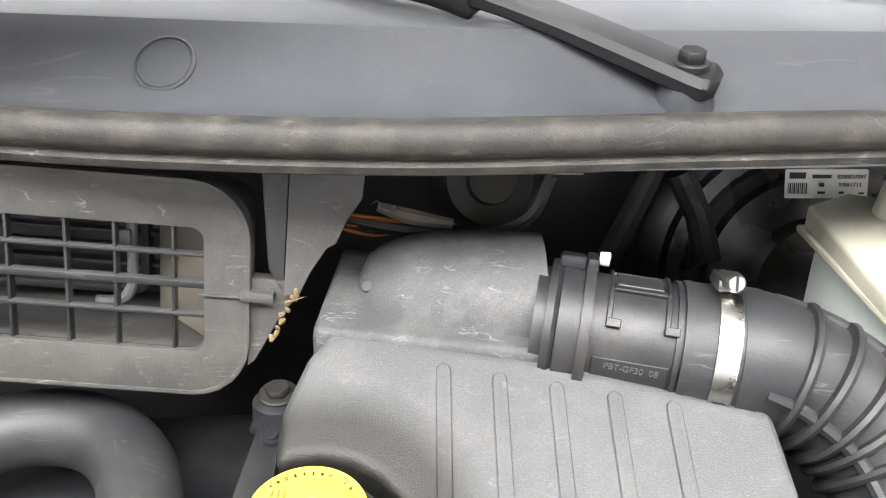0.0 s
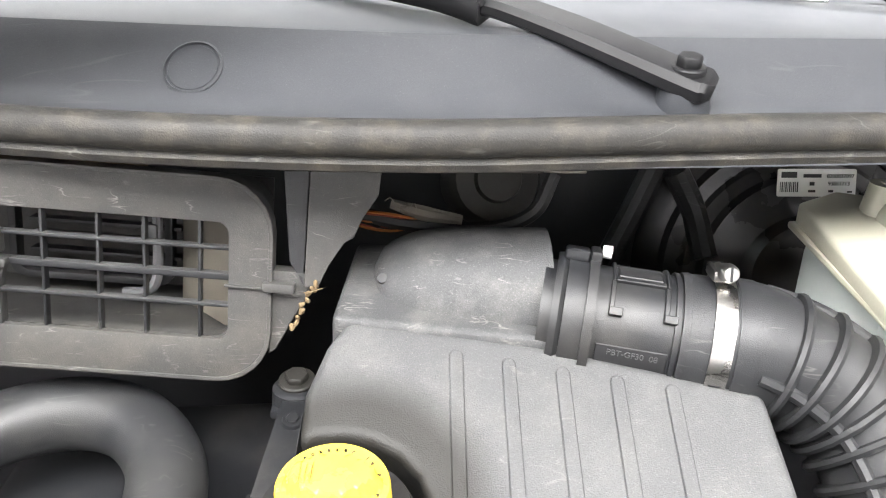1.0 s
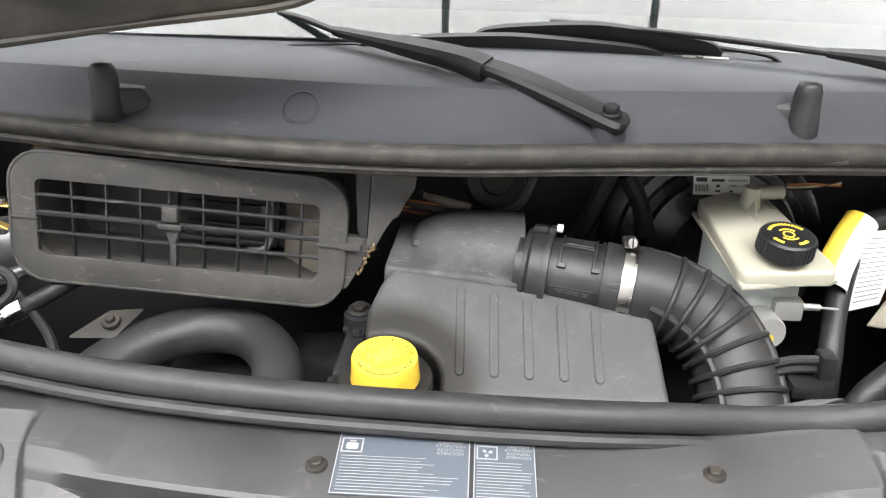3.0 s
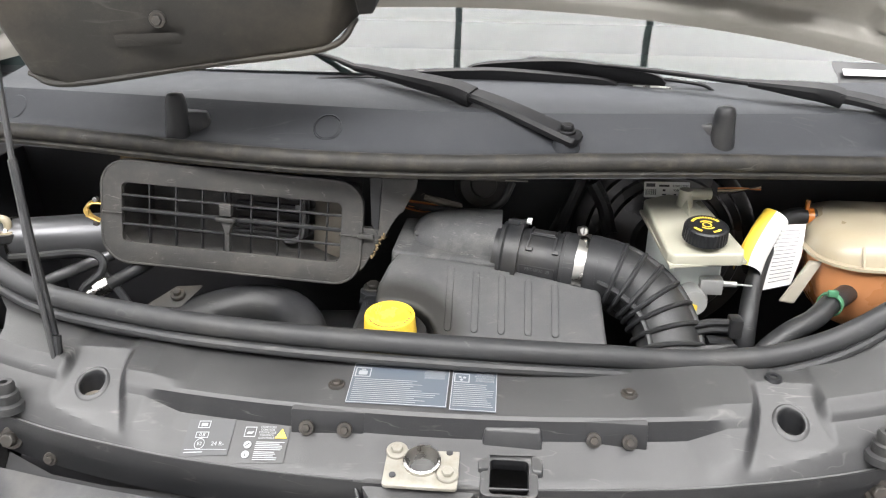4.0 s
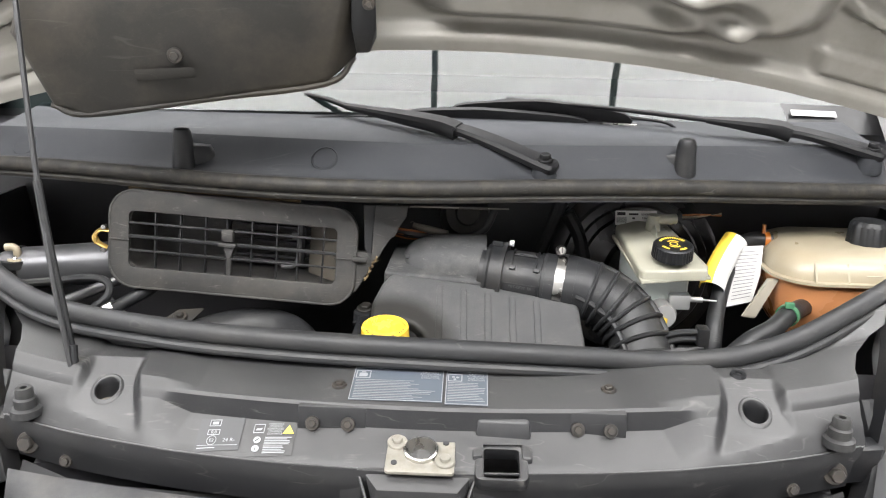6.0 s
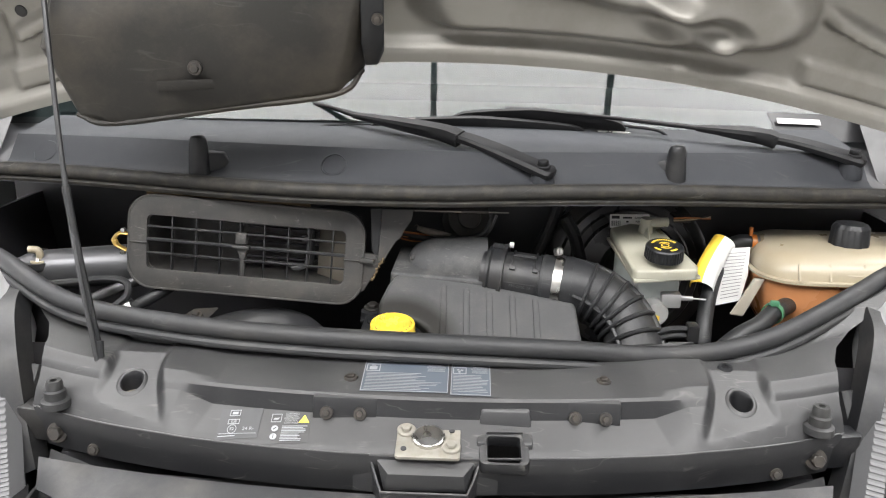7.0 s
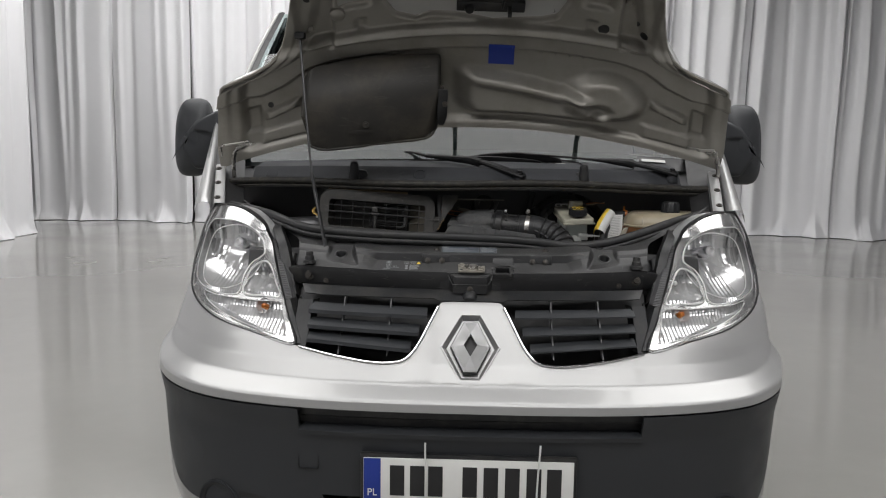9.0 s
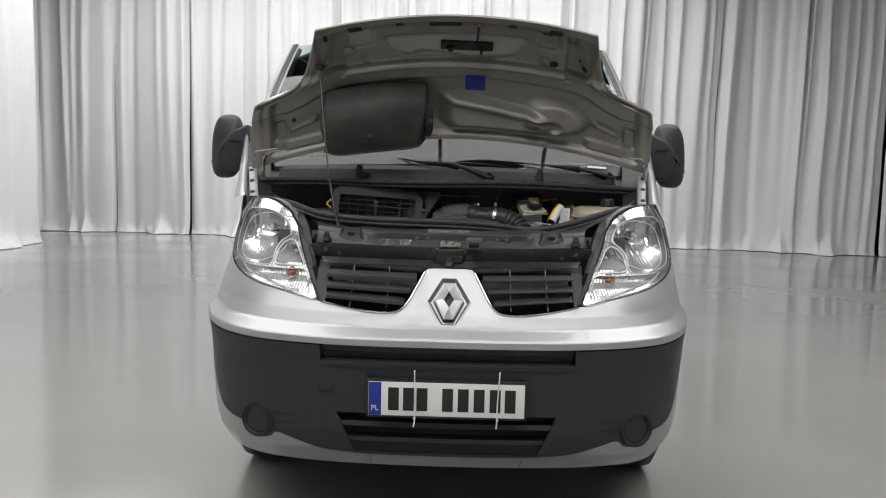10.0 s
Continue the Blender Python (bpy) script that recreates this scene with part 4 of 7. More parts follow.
for sg in (-1, 1):
    hg = part("hinge", merged(tube([(sg * 0.79, 0.72, 1.235), (sg * 0.792, 0.705, 1.30), (sg * 0.78, 0.69, 1.352), (sg * 0.745, 0.685, 1.372)], 0.007, 8, 16), box((sg * 0.792, 0.72, 1.225), (0.014, 0.05, 0.012), 0.003), box((sg * 0.74, 0.675, 1.375), (0.05, 0.03, 0.008), 0.003)), STEEL, van, "steel bonnet hinge")
    bolt((sg * 0.795, 0.71, 1.232), (0, -0.2, 1), 0.006, hg)
    part("hood_bracket", tube([(sg * 0.800 - 0.024, 0.688, 1.335), (sg * 0.800 - 0.024, 0.676, 1.362), (sg * 0.792 - 0.024, 0.672, 1.370), (sg * 0.765 - 0.024, 0.668, 1.374), (sg * 0.70 - 0.024, 0.655, 1.384)], 0.0035, 8, 20), STEEL, hg)


def on_hood(x, b, up=0.0):
    """A pose on the bonnet's inner panel, its z pointing away from the panel."""
    p = hood_at(x, b, hood_relief(x, b) + up)
    dx, db = hood_at(x + 0.02, b, hood_relief(x + 0.02, b)) - p, hood_at(x, b + 0.02, hood_relief(x, b + 0.02)) - p
    m = basis(p, dx, db)
    return m if (m.to_3x3() @ V(0, 0, 1)).y < 0 else m @ Matrix.Rotation(math.pi, 4, "X")


for x, b, r in ((-0.489, 0.91, 0.012), (0.38, 0.68, 0.014), (0.505, 0.68, 0.012), (0.48, 0.74, 0.007), (-0.66, 0.29, 0.008), (0.34, 0.90, 0.02), (-0.22, 0.745, 0.006), (0.225, 0.735, 0.006), (0.17, 0.79, 0.006)):
    part("panel_hole", lathe([(0, 0.001), (r, 0.001), (r * 1.15, 0.0016), (r * 1.25, -0.004)], 20, on_hood(x, b)), INK_SHADE, bonnet)
for x, b, r in ((-0.41, 0.775, 0.022), (0.445, 0.865, 0.012), (-0.50, 0.71, 0.010)):
    part("bump_stop", lathe([(0, 0.012), (r * 0.6, 0.012), (r, 0.006), (r * 1.1, -0.004)], 20, on_hood(x, b)), HOOD_IN, bonnet)
catch = part("bonnet_catch", merged(box((0, 0, 0.010), (0.20, 0.034, 0.020), 0.004, on_hood(0.042, 0.757)), box((0.055, 0.0, 0.03), (0.012, 0.012, 0.05), 0.002, on_hood(0.042, 0.757)), lathe([(0, 0.03), (0.012, 0.03), (0.016, 0.02), (0.018, 0)], 18, on_hood(-0.02, 0.75))), BLACK, bonnet, "black bonnet catch")
part("release_rod", tube([on_hood(0.075, 0.74, 0.02).translation, on_hood(0.08, 0.82, 0.035).translation, on_hood(0.085, 0.955, 0.02).translation], 0.004, 8, 12), BLACK, catch)
part("front_strip", grid([[hood_at(x, b, hood_relief(x, b) + 0.002) for b in (0.918, 0.962)] for x in np.linspace(-0.10, 0.02, 9)], 0.001), INK_SHADE, bonnet)
for x, wide, high in ((-0.374, 0.052, 0.036), (-0.207, 0.030, 0.026), (0.209, 0.030, 0.026), (0.369, 0.048, 0.038)):
    part("front_slot", box((0, 0, 0.001), (wide, high, 0.004), 0.001, on_hood(x, 0.955)), INK_SHADE, bonnet)
part("paper_label", grid([[hood_at(x, b, hood_relief(x, b) + 0.0015) for b in (0.825, 0.87, 0.92)] for x in np.linspace(-0.405, -0.322, 4)], 0.0005), CLEAN, bonnet, "pale paper label")
part("clean_pocket", grid([[hood_at(x, lo + (0.842 - lo) * k / 8, hood_relief(x, lo + (0.842 - lo) * k / 8) + 0.0012) for k in range(9)] for x in np.linspace(-0.262, 0.262, 60) for lo in (pocket_low(x) + 0.014,)], 0.0004), CLEAN, bonnet, "clean silver paint round the catch")
for x in (0.225, 0.31):
    part("pressed_square", frame_ring(rounded(0.045, 0.045, 0.006, 4), rounded(0.037, 0.037, 0.004, 4), 0.003, on_hood(x, 0.475) @ Matrix.Translation((0, 0, 0.0015)), 0.001), HOOD_IN, bonnet)
for p, ax in (((-0.323, 0.4785, 1.437), (0, -1, -0.2)), ((-0.102, 0.52, 1.55), (0.2, -1, -0.3))):
    bolt(p, ax, 0.006, liner, "screw", BOLT, 1.6, 0.004)
part("duct_rim", tube([(-0.490, 0.492, 1.372), (-0.44, 0.484, 1.362), (-0.29, 0.520, 1.382), (-0.150, 0.551, 1.401), (-0.117, 0.572, 1.434)], 0.0042, 8, 24), DUCTM, liner)
tabp = part("duct_bracket", hull_of([V(x, y, z) for x, y, z in ((-0.110, 0.500, 1.545), (-0.080, 0.505, 1.545), (-0.112, 0.520, 1.470), (-0.082, 0.525, 1.470), (-0.110, 0.545, 1.440), (-0.094, 0.550, 1.440), (-0.112, 0.530, 1.545), (-0.085, 0.560, 1.46))], 0.0015, 1), BLACK, liner, "black bracket beside the duct")
bolt((-0.089, 0.512, 1.502), (0, -1, -0.25), 0.005, tabp, "screw", BOLT, 1.6, 0.004)
part("moulded_clip", hull_of([V(x, y, z) for x, y, z in ((-0.375, 0.4795, 1.405), (-0.30, 0.486, 1.409), (-0.375, 0.475, 1.420), (-0.30, 0.480, 1.424), (-0.37, 0.488, 1.413))], 0.002, 2), DUCTM, liner)

# ---- prop rod ----
prop = thing("bonnet_prop_rod", "thin dark steel prop rod holding the bonnet up", "prop rod", (-0.42, 0.339, 1.082))
part("rod", tube([(-0.42, 0.330, 1.085), (-0.445, 0.36, 1.19), (-0.469, 0.396, 1.294), (-0.50, 0.455, 1.50), (-0.526, 0.516, 1.69)], 0.0035, 8, 30), mat("dark rod steel", (0.05, 0.05, 0.052), 0.35, 0.5), prop)
part("sleeve", tube([(-0.42, 0.339, 1.083), (-0.43, 0.35, 1.13), (-0.452, 0.374, 1.22), (-0.469, 0.396, 1.294)], 0.0052, 10, 16), BLACK, prop)
part("foot", merged(tube([(-0.42, 0.341, 1.11), (-0.418, 0.335, 1.088), (-0.412, 0.332, 1.078)], 0.005, 10, 8), lathe([(0, 0.002), (0.007, 0.002), (0.008, -0.01)], 16, pose(-0.417, 0.338, 1.08))), BLACK, prop)
part("top_clip", box((-0.527, 0.52, 1.70), (0.03, 0.03, 0.02), 0.004), BLACK, prop)

# ---- cowl, screen, roof ----
Y0 = lambda x: 0.557 + 0.14 * (abs(x) / 0.765) ** 1.5
COWL = [(0, 1.258), (0.03, 1.264), (0.045, 1.272), (0.068, 1.2965), (0.0765, 1.3052), (0.0785, 1.3070), (0.0815, 1.3076), (0.10, 1.3086), (0.19, 1.322), (0.25, 1.332)]
part("cowl_panel", grid([[V(x, Y0(x) + d, z - 0.012 * (abs(x) / 0.8) ** 3) for d, z in ((-0.006, 1.246), (-0.004, 1.256), *COWL)] for x in np.linspace(-0.735, 0.675, 77)], 0.004), COWLM, van, "grey-black plastic cowl below the windscreen", 25)
SCREEN = lambda u, v: V((0.87 - 0.06 * v) * u, 0.78 + 0.16 * u * u + (0.78 - 0.10 * u * u) * v, 1.335 - 0.03 * u * u + 0.585 * v + 0.04 * math.sin(math.pi * v))
# added dark sheets fill the dark gaps past the cowl's ends
for xa, xb in ((-0.86, -0.72), (0.66, 0.80)):
    part("cowl_underlay", grid([[V(x, y, z) for x in (xa, (xa + xb) / 2, xb)] for y, z in ((0.685, 1.245), (0.75, 1.26), (0.95, 1.30))]), DARK, van)
part("screen_label", grid([[SCREEN(u, v) + V(0, -0.004, 0.003) for u in np.linspace(0.70, 0.80, 5)] for v in (0.018, 0.030)], 0.0004), CLEAN, van, "white label at the foot of the windscreen")
part("windscreen", faced(grid([[SCREEN(u, v) for u in np.linspace(-1, 1, 25)] for v in np.linspace(0, 1.14, 15)]), (0, -1, 1)), GLASS, van, "clear windscreen mirroring the ceiling lights")
part("screen_border", grid([[SCREEN(u, v) + V(0, 0.004, -0.004) for u in np.linspace(-1, 1, 25)] for v in (-0.01, 0.05)]), INK_SHADE, van)
part("dashboard", grid([[V(x, y, z) for x in (-0.8, 0, 0.8)] for y, z in ((1.0, 1.30), (1.25, 1.36), (1.5, 1.34), (1.6, 1.0))], 0.01), BLACK, van)
part("cabin_back", box((0, 2.3, 1.45), (1.75, 0.05, 1.1), 0), DARK, van)
for sg in (-1, 1):
    pil = [(SCREEN(sg, v), v) for v in np.linspace(-0.05, 1.14, 16)]
    part("windscreen_pillar", grid([[p + V(sg * 0.018, 0.0, 0.005), p + V(sg * 0.032, 0.012, 0.006), p + V(sg * 0.05, 0.05, -0.0), p + V(sg * 0.055, 0.12, -0.02)] for p, v in pil], 0.004, flip=sg > 0), SILVER, van)
    part("screen_seal", grid([[p + V(sg * -0.006, -0.006, 0.004), p + V(sg * 0.006, -0.002, 0.007), p + V(sg * 0.019, 0.002, 0.004)] for p, v in pil], 0.003, flip=sg > 0), BLACK, van)
    part("side_panel", grid([[V(sg * x, y, z) for x, z in ((0.93, 0.35), (0.95, 0.7), (0.945, 1.0), (0.91, 1.28))] for y in (1.0, 1.4, 2.0, 2.6, 3.6, 4.7)], 0.004, flip=sg < 0), SILVER, van)
    part("side_window", faced(grid([[V(sg * (0.905 - 0.10 * t), y0 + (y1 - y0) * t, 1.285 + 0.63 * t) for t in (0, 0.5, 1)] for y0, y1 in ((1.06, 1.74), (1.5, 1.85), (2.2, 2.2))]), (sg, 0, 0.2)), GLASS, van)
    part("window_trim", tube([(sg * 0.915, 1.02, 1.285), (sg * 0.86, 1.36, 1.58), (sg * 0.80, 1.77, 1.94)], 0.012, 8, 16), BLACK, van)
    part("upper_side", grid([[V(sg * x, y, z) for x, z in ((0.92, 1.28), (0.86, 1.6), (0.80, 1.93), (0.70, 2.0))] for y in (2.15, 3.0, 4.7)], 0.004, flip=sg < 0), SILVER, van)
part("roof", grid([[V(x, y, z - 0.10 * (x / 0.8) ** 4) for x in np.linspace(-0.8, 0.8, 17)] for y, z in ((1.67, 1.985), (1.76, 2.01), (2.1, 2.02), (3.0, 2.02), (4.7, 2.0))], 0.01), SILVER, van)
part("rear_end", box((0, 4.75, 1.1), (1.86, 0.06, 1.7), 0.02), SILVER, van)
part("underbody", box((0, 2.6, 0.30), (1.7, 4.2, 0.12), 0.02), DARK, van)
for sg in (-1, 1):
    shell = []
    for k in range(13):
        f = -1 + 2 * k / 12
        r = (1 - abs(f) ** 3.2) ** 0.5
        row = []
        for a in range(0, 360, 12):
            c, d = math.cos(radians(a)), math.sin(radians(a))
            row.append(V(sg * (1.012 + 0.072 * r * math.copysign(abs(c) ** 0.62, c) - 0.012 * d * r), 1.065 + 0.075 * f + 0.02 * c, 1.398 + 0.145 * r * math.copysign(abs(d) ** 0.74, d)))
        shell.append(row)
    bmm = grid(shell, closed=True)
    bmesh.ops.remove_doubles(bmm, verts=bmm.verts[:], dist=1e-5)
    bmesh.ops.recalc_face_normals(bmm, faces=bmm.faces[:])
    mi = part("wing_mirror", bmm, BUMPER, van, "dark plastic wing mirror", 60)
    part("arm", hull_of([V(sg * x, y, z) for x, y, z in ((1.040, 0.985, 1.385), (1.035, 0.975, 1.355), (0.992, 0.98, 1.285), (0.995, 1.04, 1.28), (0.90, 0.985, 1.50), (0.90, 1.08, 1.50), (0.885, 1.0, 1.29), (0.885, 1.12, 1.29), (0.985, 0.978, 1.46), (1.04, 1.03, 1.40))], 0.018, 3), BUMPER, mi, "folding arm of the mirror")
    part("arm_joint", hull_of([V(sg * x, y, z) for x, y, z in ((0.93, 0.968, 1.425), (0.985, 0.972, 1.428), (0.93, 0.968, 1.420), (0.985, 0.972, 1.423), (0.95, 1.0, 1.424))], 0), INK_SHADE, mi)
    for y in (0.94, 4.05):
        wh = part("wheel", lathe([(0.20, 0.10), (0.29, 0.105), (0.322, 0.085), (0.33, 0.05), (0.33, -0.05), (0.322, -0.085), (0.29, -0.105), (0.20, -0.10)], 48, pose(sg * 0.80, y, 0.33, 0, 90, 0)), RUBBER, van, "black tyre on a steel wheel")
        part("rim", lathe([(0, 0.06), (0.1, 0.07), (0.19, 0.05), (0.205, 0.09), (0.205, -0.09)], 32, pose(sg * 0.80, y, 0.33, 0, sg * 90, 0)), STEEL, wh)


for sg in (-1, 1):
    lean = lambda y: -0.04 * y
    top, flange, gap = [], [], []
    for y in np.linspace(0.50, 1.04, 19):
        xi, zi, xo, zo = 0.7915 + 0.2125 * (y - 0.52), 1.204 + 0.52 * (y - 0.52), 0.838 + 0.15 * (y - 0.53), 1.20 + 0.52 * (y - 0.53)
        top.append([V(sg * x + lean(y), y + dy, z) for x, dy, z in ((xi, 0.01, zi - 0.04), (xi + 0.001, 0.003, zi - 0.004), (xi + 0.006, 0, zi + 0.003), ((xi + xo) / 2, 0, (zi + zo) / 2 + 0.010), (xo, 0.0, zo), (xo + 0.004, 0, zo - 0.025))])
        if y < 0.75:
            xf, zf = 0.7625 + 0.2425 * (y - 0.52), 1.205 + 0.465 * (y - 0.52)
            flange.append([V(sg * x + lean(y), y, z) for x, z in ((xf - 0.018, zf - 0.03), (xf - 0.017, zf - 0.002), (xf - 0.013, zf), (xf + 0.012, zf), (xf + 0.016, zf - 0.003), (xf + 0.017, zf - 0.03))])
        gap.append([V(sg * x + lean(y), y + 0.005, z) for x, z in ((xi - 0.10, zi - 0.06), (xi - 0.04, zi - 0.035), (xi + 0.002, zi - 0.03))])
    part("wing_top", faced(grid(top), (sg * 0.5, -1, 1)), SILVER, van, "silver wing edge", 50)
    wf = part("wing_flange", faced(grid(flange), (0, -0.3, 1)), SILVER, van, "inner silver wing flange")
    # near-black sheet: shade of the channel put into the colour
    part("wing_channel", faced(grid(gap), (0, -0.3, 1)), INK_SHADE, van)
    for k in (1, 4, 7):
        bolt(V(sg * (0.7625 + 0.2425 * 0.03 * k) + lean(0.52 + 0.03 * k), 0.50 + 0.03 * k, 1.197 + 0.0139 * k), (0, -0.4, 1), 0.006, wf, washer=1.6, h=0.004)


def strap(pts, wide, high, n=24):
    """A flat bar along a line; wide and high: lists along it."""
    line = spline(pts, n)
    rows = []
    for i, p in enumerate(line):
        t = (line[min(i + 1, n - 1)] - line[max(i - 1, 0)]).normalized()
        s = t.cross(V(0, -0.35, 1)).normalized()
        u = s.cross(t)
        w, h = (float(np.interp(i / (n - 1), np.linspace(0, 1, len(q)), q)) / 2 for q in (wide, high))
        rows.append([p + s * a * w + u * b * h for a, b in ((-1, -0.6), (-1, 0.4), (-0.7, 1), (0.7, 1), (1, 0.4), (1, -0.6), (0.8, -1), (-0.8, -1))])
    bm = grid(rows, closed=True)
    bm.verts.ensure_lookup_table()
    bm.faces.new(bm.verts[:8]), bm.faces.new(bm.verts[-8:])
    bmesh.ops.recalc_face_normals(bm, faces=bm.faces[:])
    return bm


WIPER = mat("matt black wiper paint", (0.010, 0.010, 0.011), 0.5, 0, 0.15, 20, 0.15, 1200, spec=0.25)


def wiper(name, pivot, joint, knee, tip, blade):
    """A flat arm to the joint, a deep channel to the knee, a thin rod to the tip, and the blade it carries."""
    pivot, joint, knee, tip = Vector(pivot), Vector(joint), Vector(knee), Vector(tip)
    back = (pivot - joint).normalized()
    w = part(name, strap([pivot + back * 0.019, pivot + back * 0.012, pivot, pivot.lerp(joint, 0.5) + V(0, 0, 0.004), pivot.lerp(joint, 0.85) + V(0, 0, 0.004), joint + V(0, 0, 0.001)], [0.016, 0.030, 0.033, 0.032, 0.030, 0.027, 0.024, 0.020], [0.010, 0.014, 0.014, 0.013, 0.012, 0.012, 0.012], 32), WIPER, van, "black wiper arm and blade")
    part("channel", strap([joint - back * -0.006, joint + (knee - joint) * 0.15 + V(0, 0, 0.003), joint.lerp(knee, 0.6) + V(0, 0, 0.002), knee], [0.028, 0.028, 0.026, 0.018, 0.012], [0.021, 0.021, 0.018, 0.012, 0.008]), WIPER, w)
    part("rod", strap([knee - (tip - knee) * 0.04, knee.lerp(tip, 0.5) + V(0, 0, 0.002), tip], [0.010, 0.008, 0.008], [0.006, 0.005, 0.005]), WIPER, w)
    part("hinge_pin", tube([joint + V(0, -0.014, 0.002), joint + V(0, 0.014, 0.008)], 0.003, 8), WIPER, w)
    bolt(pivot + V(0, -0.002, 0.0065), (0, -0.2, 1), 0.0085, w, "nut", WIPER, 1.35, 0.008)
    part("pivot_boss", lathe([(0, 0.0), (0.0135, 0.0), (0.0155, -0.006), (0.0185, -0.016), (0.0205, -0.03)], 28, pose(*pivot, 10, 0, 0)), COWLM, w)
    bl = part("blade", strap([Vector(p) + V(0, 0, -0.010) for p in blade], [0.006, 0.008, 0.008, 0.006], [0.012, 0.014, 0.014, 0.012], 40), WIPER, w)
    mid = [Vector(p) for p in blade]
    part("spoiler", strap([mid[0].lerp(mid[1], 0.75) + V(0, -0.003, 0.000), mid[1] + V(0, -0.003, 0.006), mid[2] + V(0, -0.003, 0.010), mid[3] + V(0, -0.003, 0.006), mid[3].lerp(mid[4], 0.25) + V(0, -0.003, 0.0)], [0.008, 0.012, 0.014, 0.012, 0.008], [0.006, 0.018, 0.026, 0.018, 0.006], 40), WIPER, bl)
    for a, b in ((0, 1), (3, 4)):
        part("claw", tube([mid[a].lerp(mid[b], 0.12) + V(0, 0, -0.004), mid[a].lerp(mid[b], 0.3) + V(0, -0.002, 0.004), mid[a].lerp(mid[b], 0.8) + V(0, -0.002, 0.006)], 0.0026, 6, 10), STEEL if a else WIPER, bl)
    for k in range(5):
        q = mid[1].lerp(mid[2], k / 4)
        part("clip", box(q + V(0, -0.003, 0.0165), (0.012, 0.008, 0.003), 0.0008), STEEL, bl)


wiper("wiper", (0.146, 0.610, 1.290), (0.016, 0.662, 1.328), (-0.158, 0.770, 1.345), (-0.236, 0.820, 1.358), [(-0.25, 0.772, 1.322), (-0.10, 0.780, 1.324), (0.05, 0.784, 1.324), (0.20, 0.784, 1.322), (0.33, 0.776, 1.318)])
wiper("wiper", (0.648, 0.716, 1.301), (0.524, 0.735, 1.326), (0.405, 0.752, 1.340), (0.095, 0.805, 1.359), [(0.380, 0.780, 1.324), (0.27, 0.790, 1.332), (0.15, 0.796, 1.338), (0.03, 0.796, 1.338), (-0.07, 0.79, 1.332)])
for x, y in ((-0.381, 0.652), (0.353, 0.666)):
    part("cowl_post", merged(tube([(x, y - 0.015, 1.262), (x, y - 0.014, 1.30), (x, y - 0.015, 1.316), (x, y - 0.016, 1.3235), (x, y - 0.016, 1.326)], [0.0175, 0.0145, 0.0135, 0.0105, 0.004], 18, 18), hull_of([V(x + e * a, y + b, z) for e in (1 if x < 0 else -1,) for a, b, z in ((-0.004, -0.022, 1.268), (0.050, -0.004, 1.270), (-0.004, 0.004, 1.268), (0.048, 0.012, 1.272), (0.0, -0.020, 1.300), (0.036, -0.002, 1.297), (0.0, 0.0, 1.302), (0.034, 0.008, 1.298))], 0.003)), BLACK, van)
part("cowl_plug", lathe([(0, 0.002), (0.020, 0.002), (0.0215, 0.0005), (0.0215, -0.006)], 32, pose(-0.668, 0.7245, 1.2790, 47, 0, -14)), COWLM, van)
part("cowl_plug", lathe([(0, 0.0012), (0.0165, 0.0012), (0.0172, 0.0002), (0.0180, 0.0002), (0.0186, 0.0022), (0.0200, 0.0016), (0.0205, -0.012)], 32, pose(-0.170, 0.6255, 1.2863, 47, 0, -7)), COWLM, van, "round plug in the cowl")
part("cowl_bead", tube([V(x, Y0(x) + 0.0775, 1.3066 - 0.012 * (abs(x) / 0.8) ** 3) for x in np.linspace(-0.73, 0.67, 60)], 0.0014, 6), COWLM, van)
# the body behind the bonnet stands a little askew to the nose
ASKEW = Matrix(((1, -0.032, 0, 0), (0, 1, 0, 0), (0, 0, 1, 0), (0, 0, 0, 1)))
for ob in list(van.children):
    if ob.name.split(".")[0] in ("windscreen_pillar", "screen_seal", "screen_label", "side_panel", "side_window", "window_trim", "upper_side", "roof", "rear_end", "wing_mirror", "windscreen"):
        for q in [ob] + list(ob.children):
            q.data.transform(ASKEW)

# ---- radiator panel cover ----
FRONT = [(0.0, 1.101, 0.372), (0.1, 1.097, 0.356), (0.16, 1.0935, 0.345), (0.48, 1.0825, 0.272), (0.495, 1.0795, 0.2685), (0.54, 1.0595, 0.263), (0.555, 1.057, 0.259), (0.70, 1.040, 0.226), (0.735, 1.034, 0.2185), (0.745, 1.0375, 0.217), (0.765, 1.0375, 0.2135), (0.775, 1.031, 0.2125), (0.80, 1.022, 0.2125), (0.92, 0.990, 0.218), (0.95, 0.985, 0.228), (1.0, 0.982, 0.25)]
HIGH = [(0, 1.108), (0.16, 1.097), (0.44, 1.0895), (0.50, 1.079), (0.66, 1.054), (0.735, 1.036), (0.745, 1.0385), (0.765, 1.0385), (0.775, 1.031), (0.80, 1.022), (0.92, 0.990), (1, 0.982)]
REACH = [(0, 0.73), (0.05, 0.65), (0.10, 0.59), (0.16, 0.545), (0.25, 0.517), (0.36, 0.503), (0.48, 0.496), (0.60, 0.492), (0.74, 0.494), (0.77, 0.488), (0.80, 0.478), (1, 0.474)]
HOLE_X, HOLE_Y = 0.370, 0.311
table = lambda t, v, i=1: float(np.interp(v, [q[0] for q in t], [q[i] for q in t]))


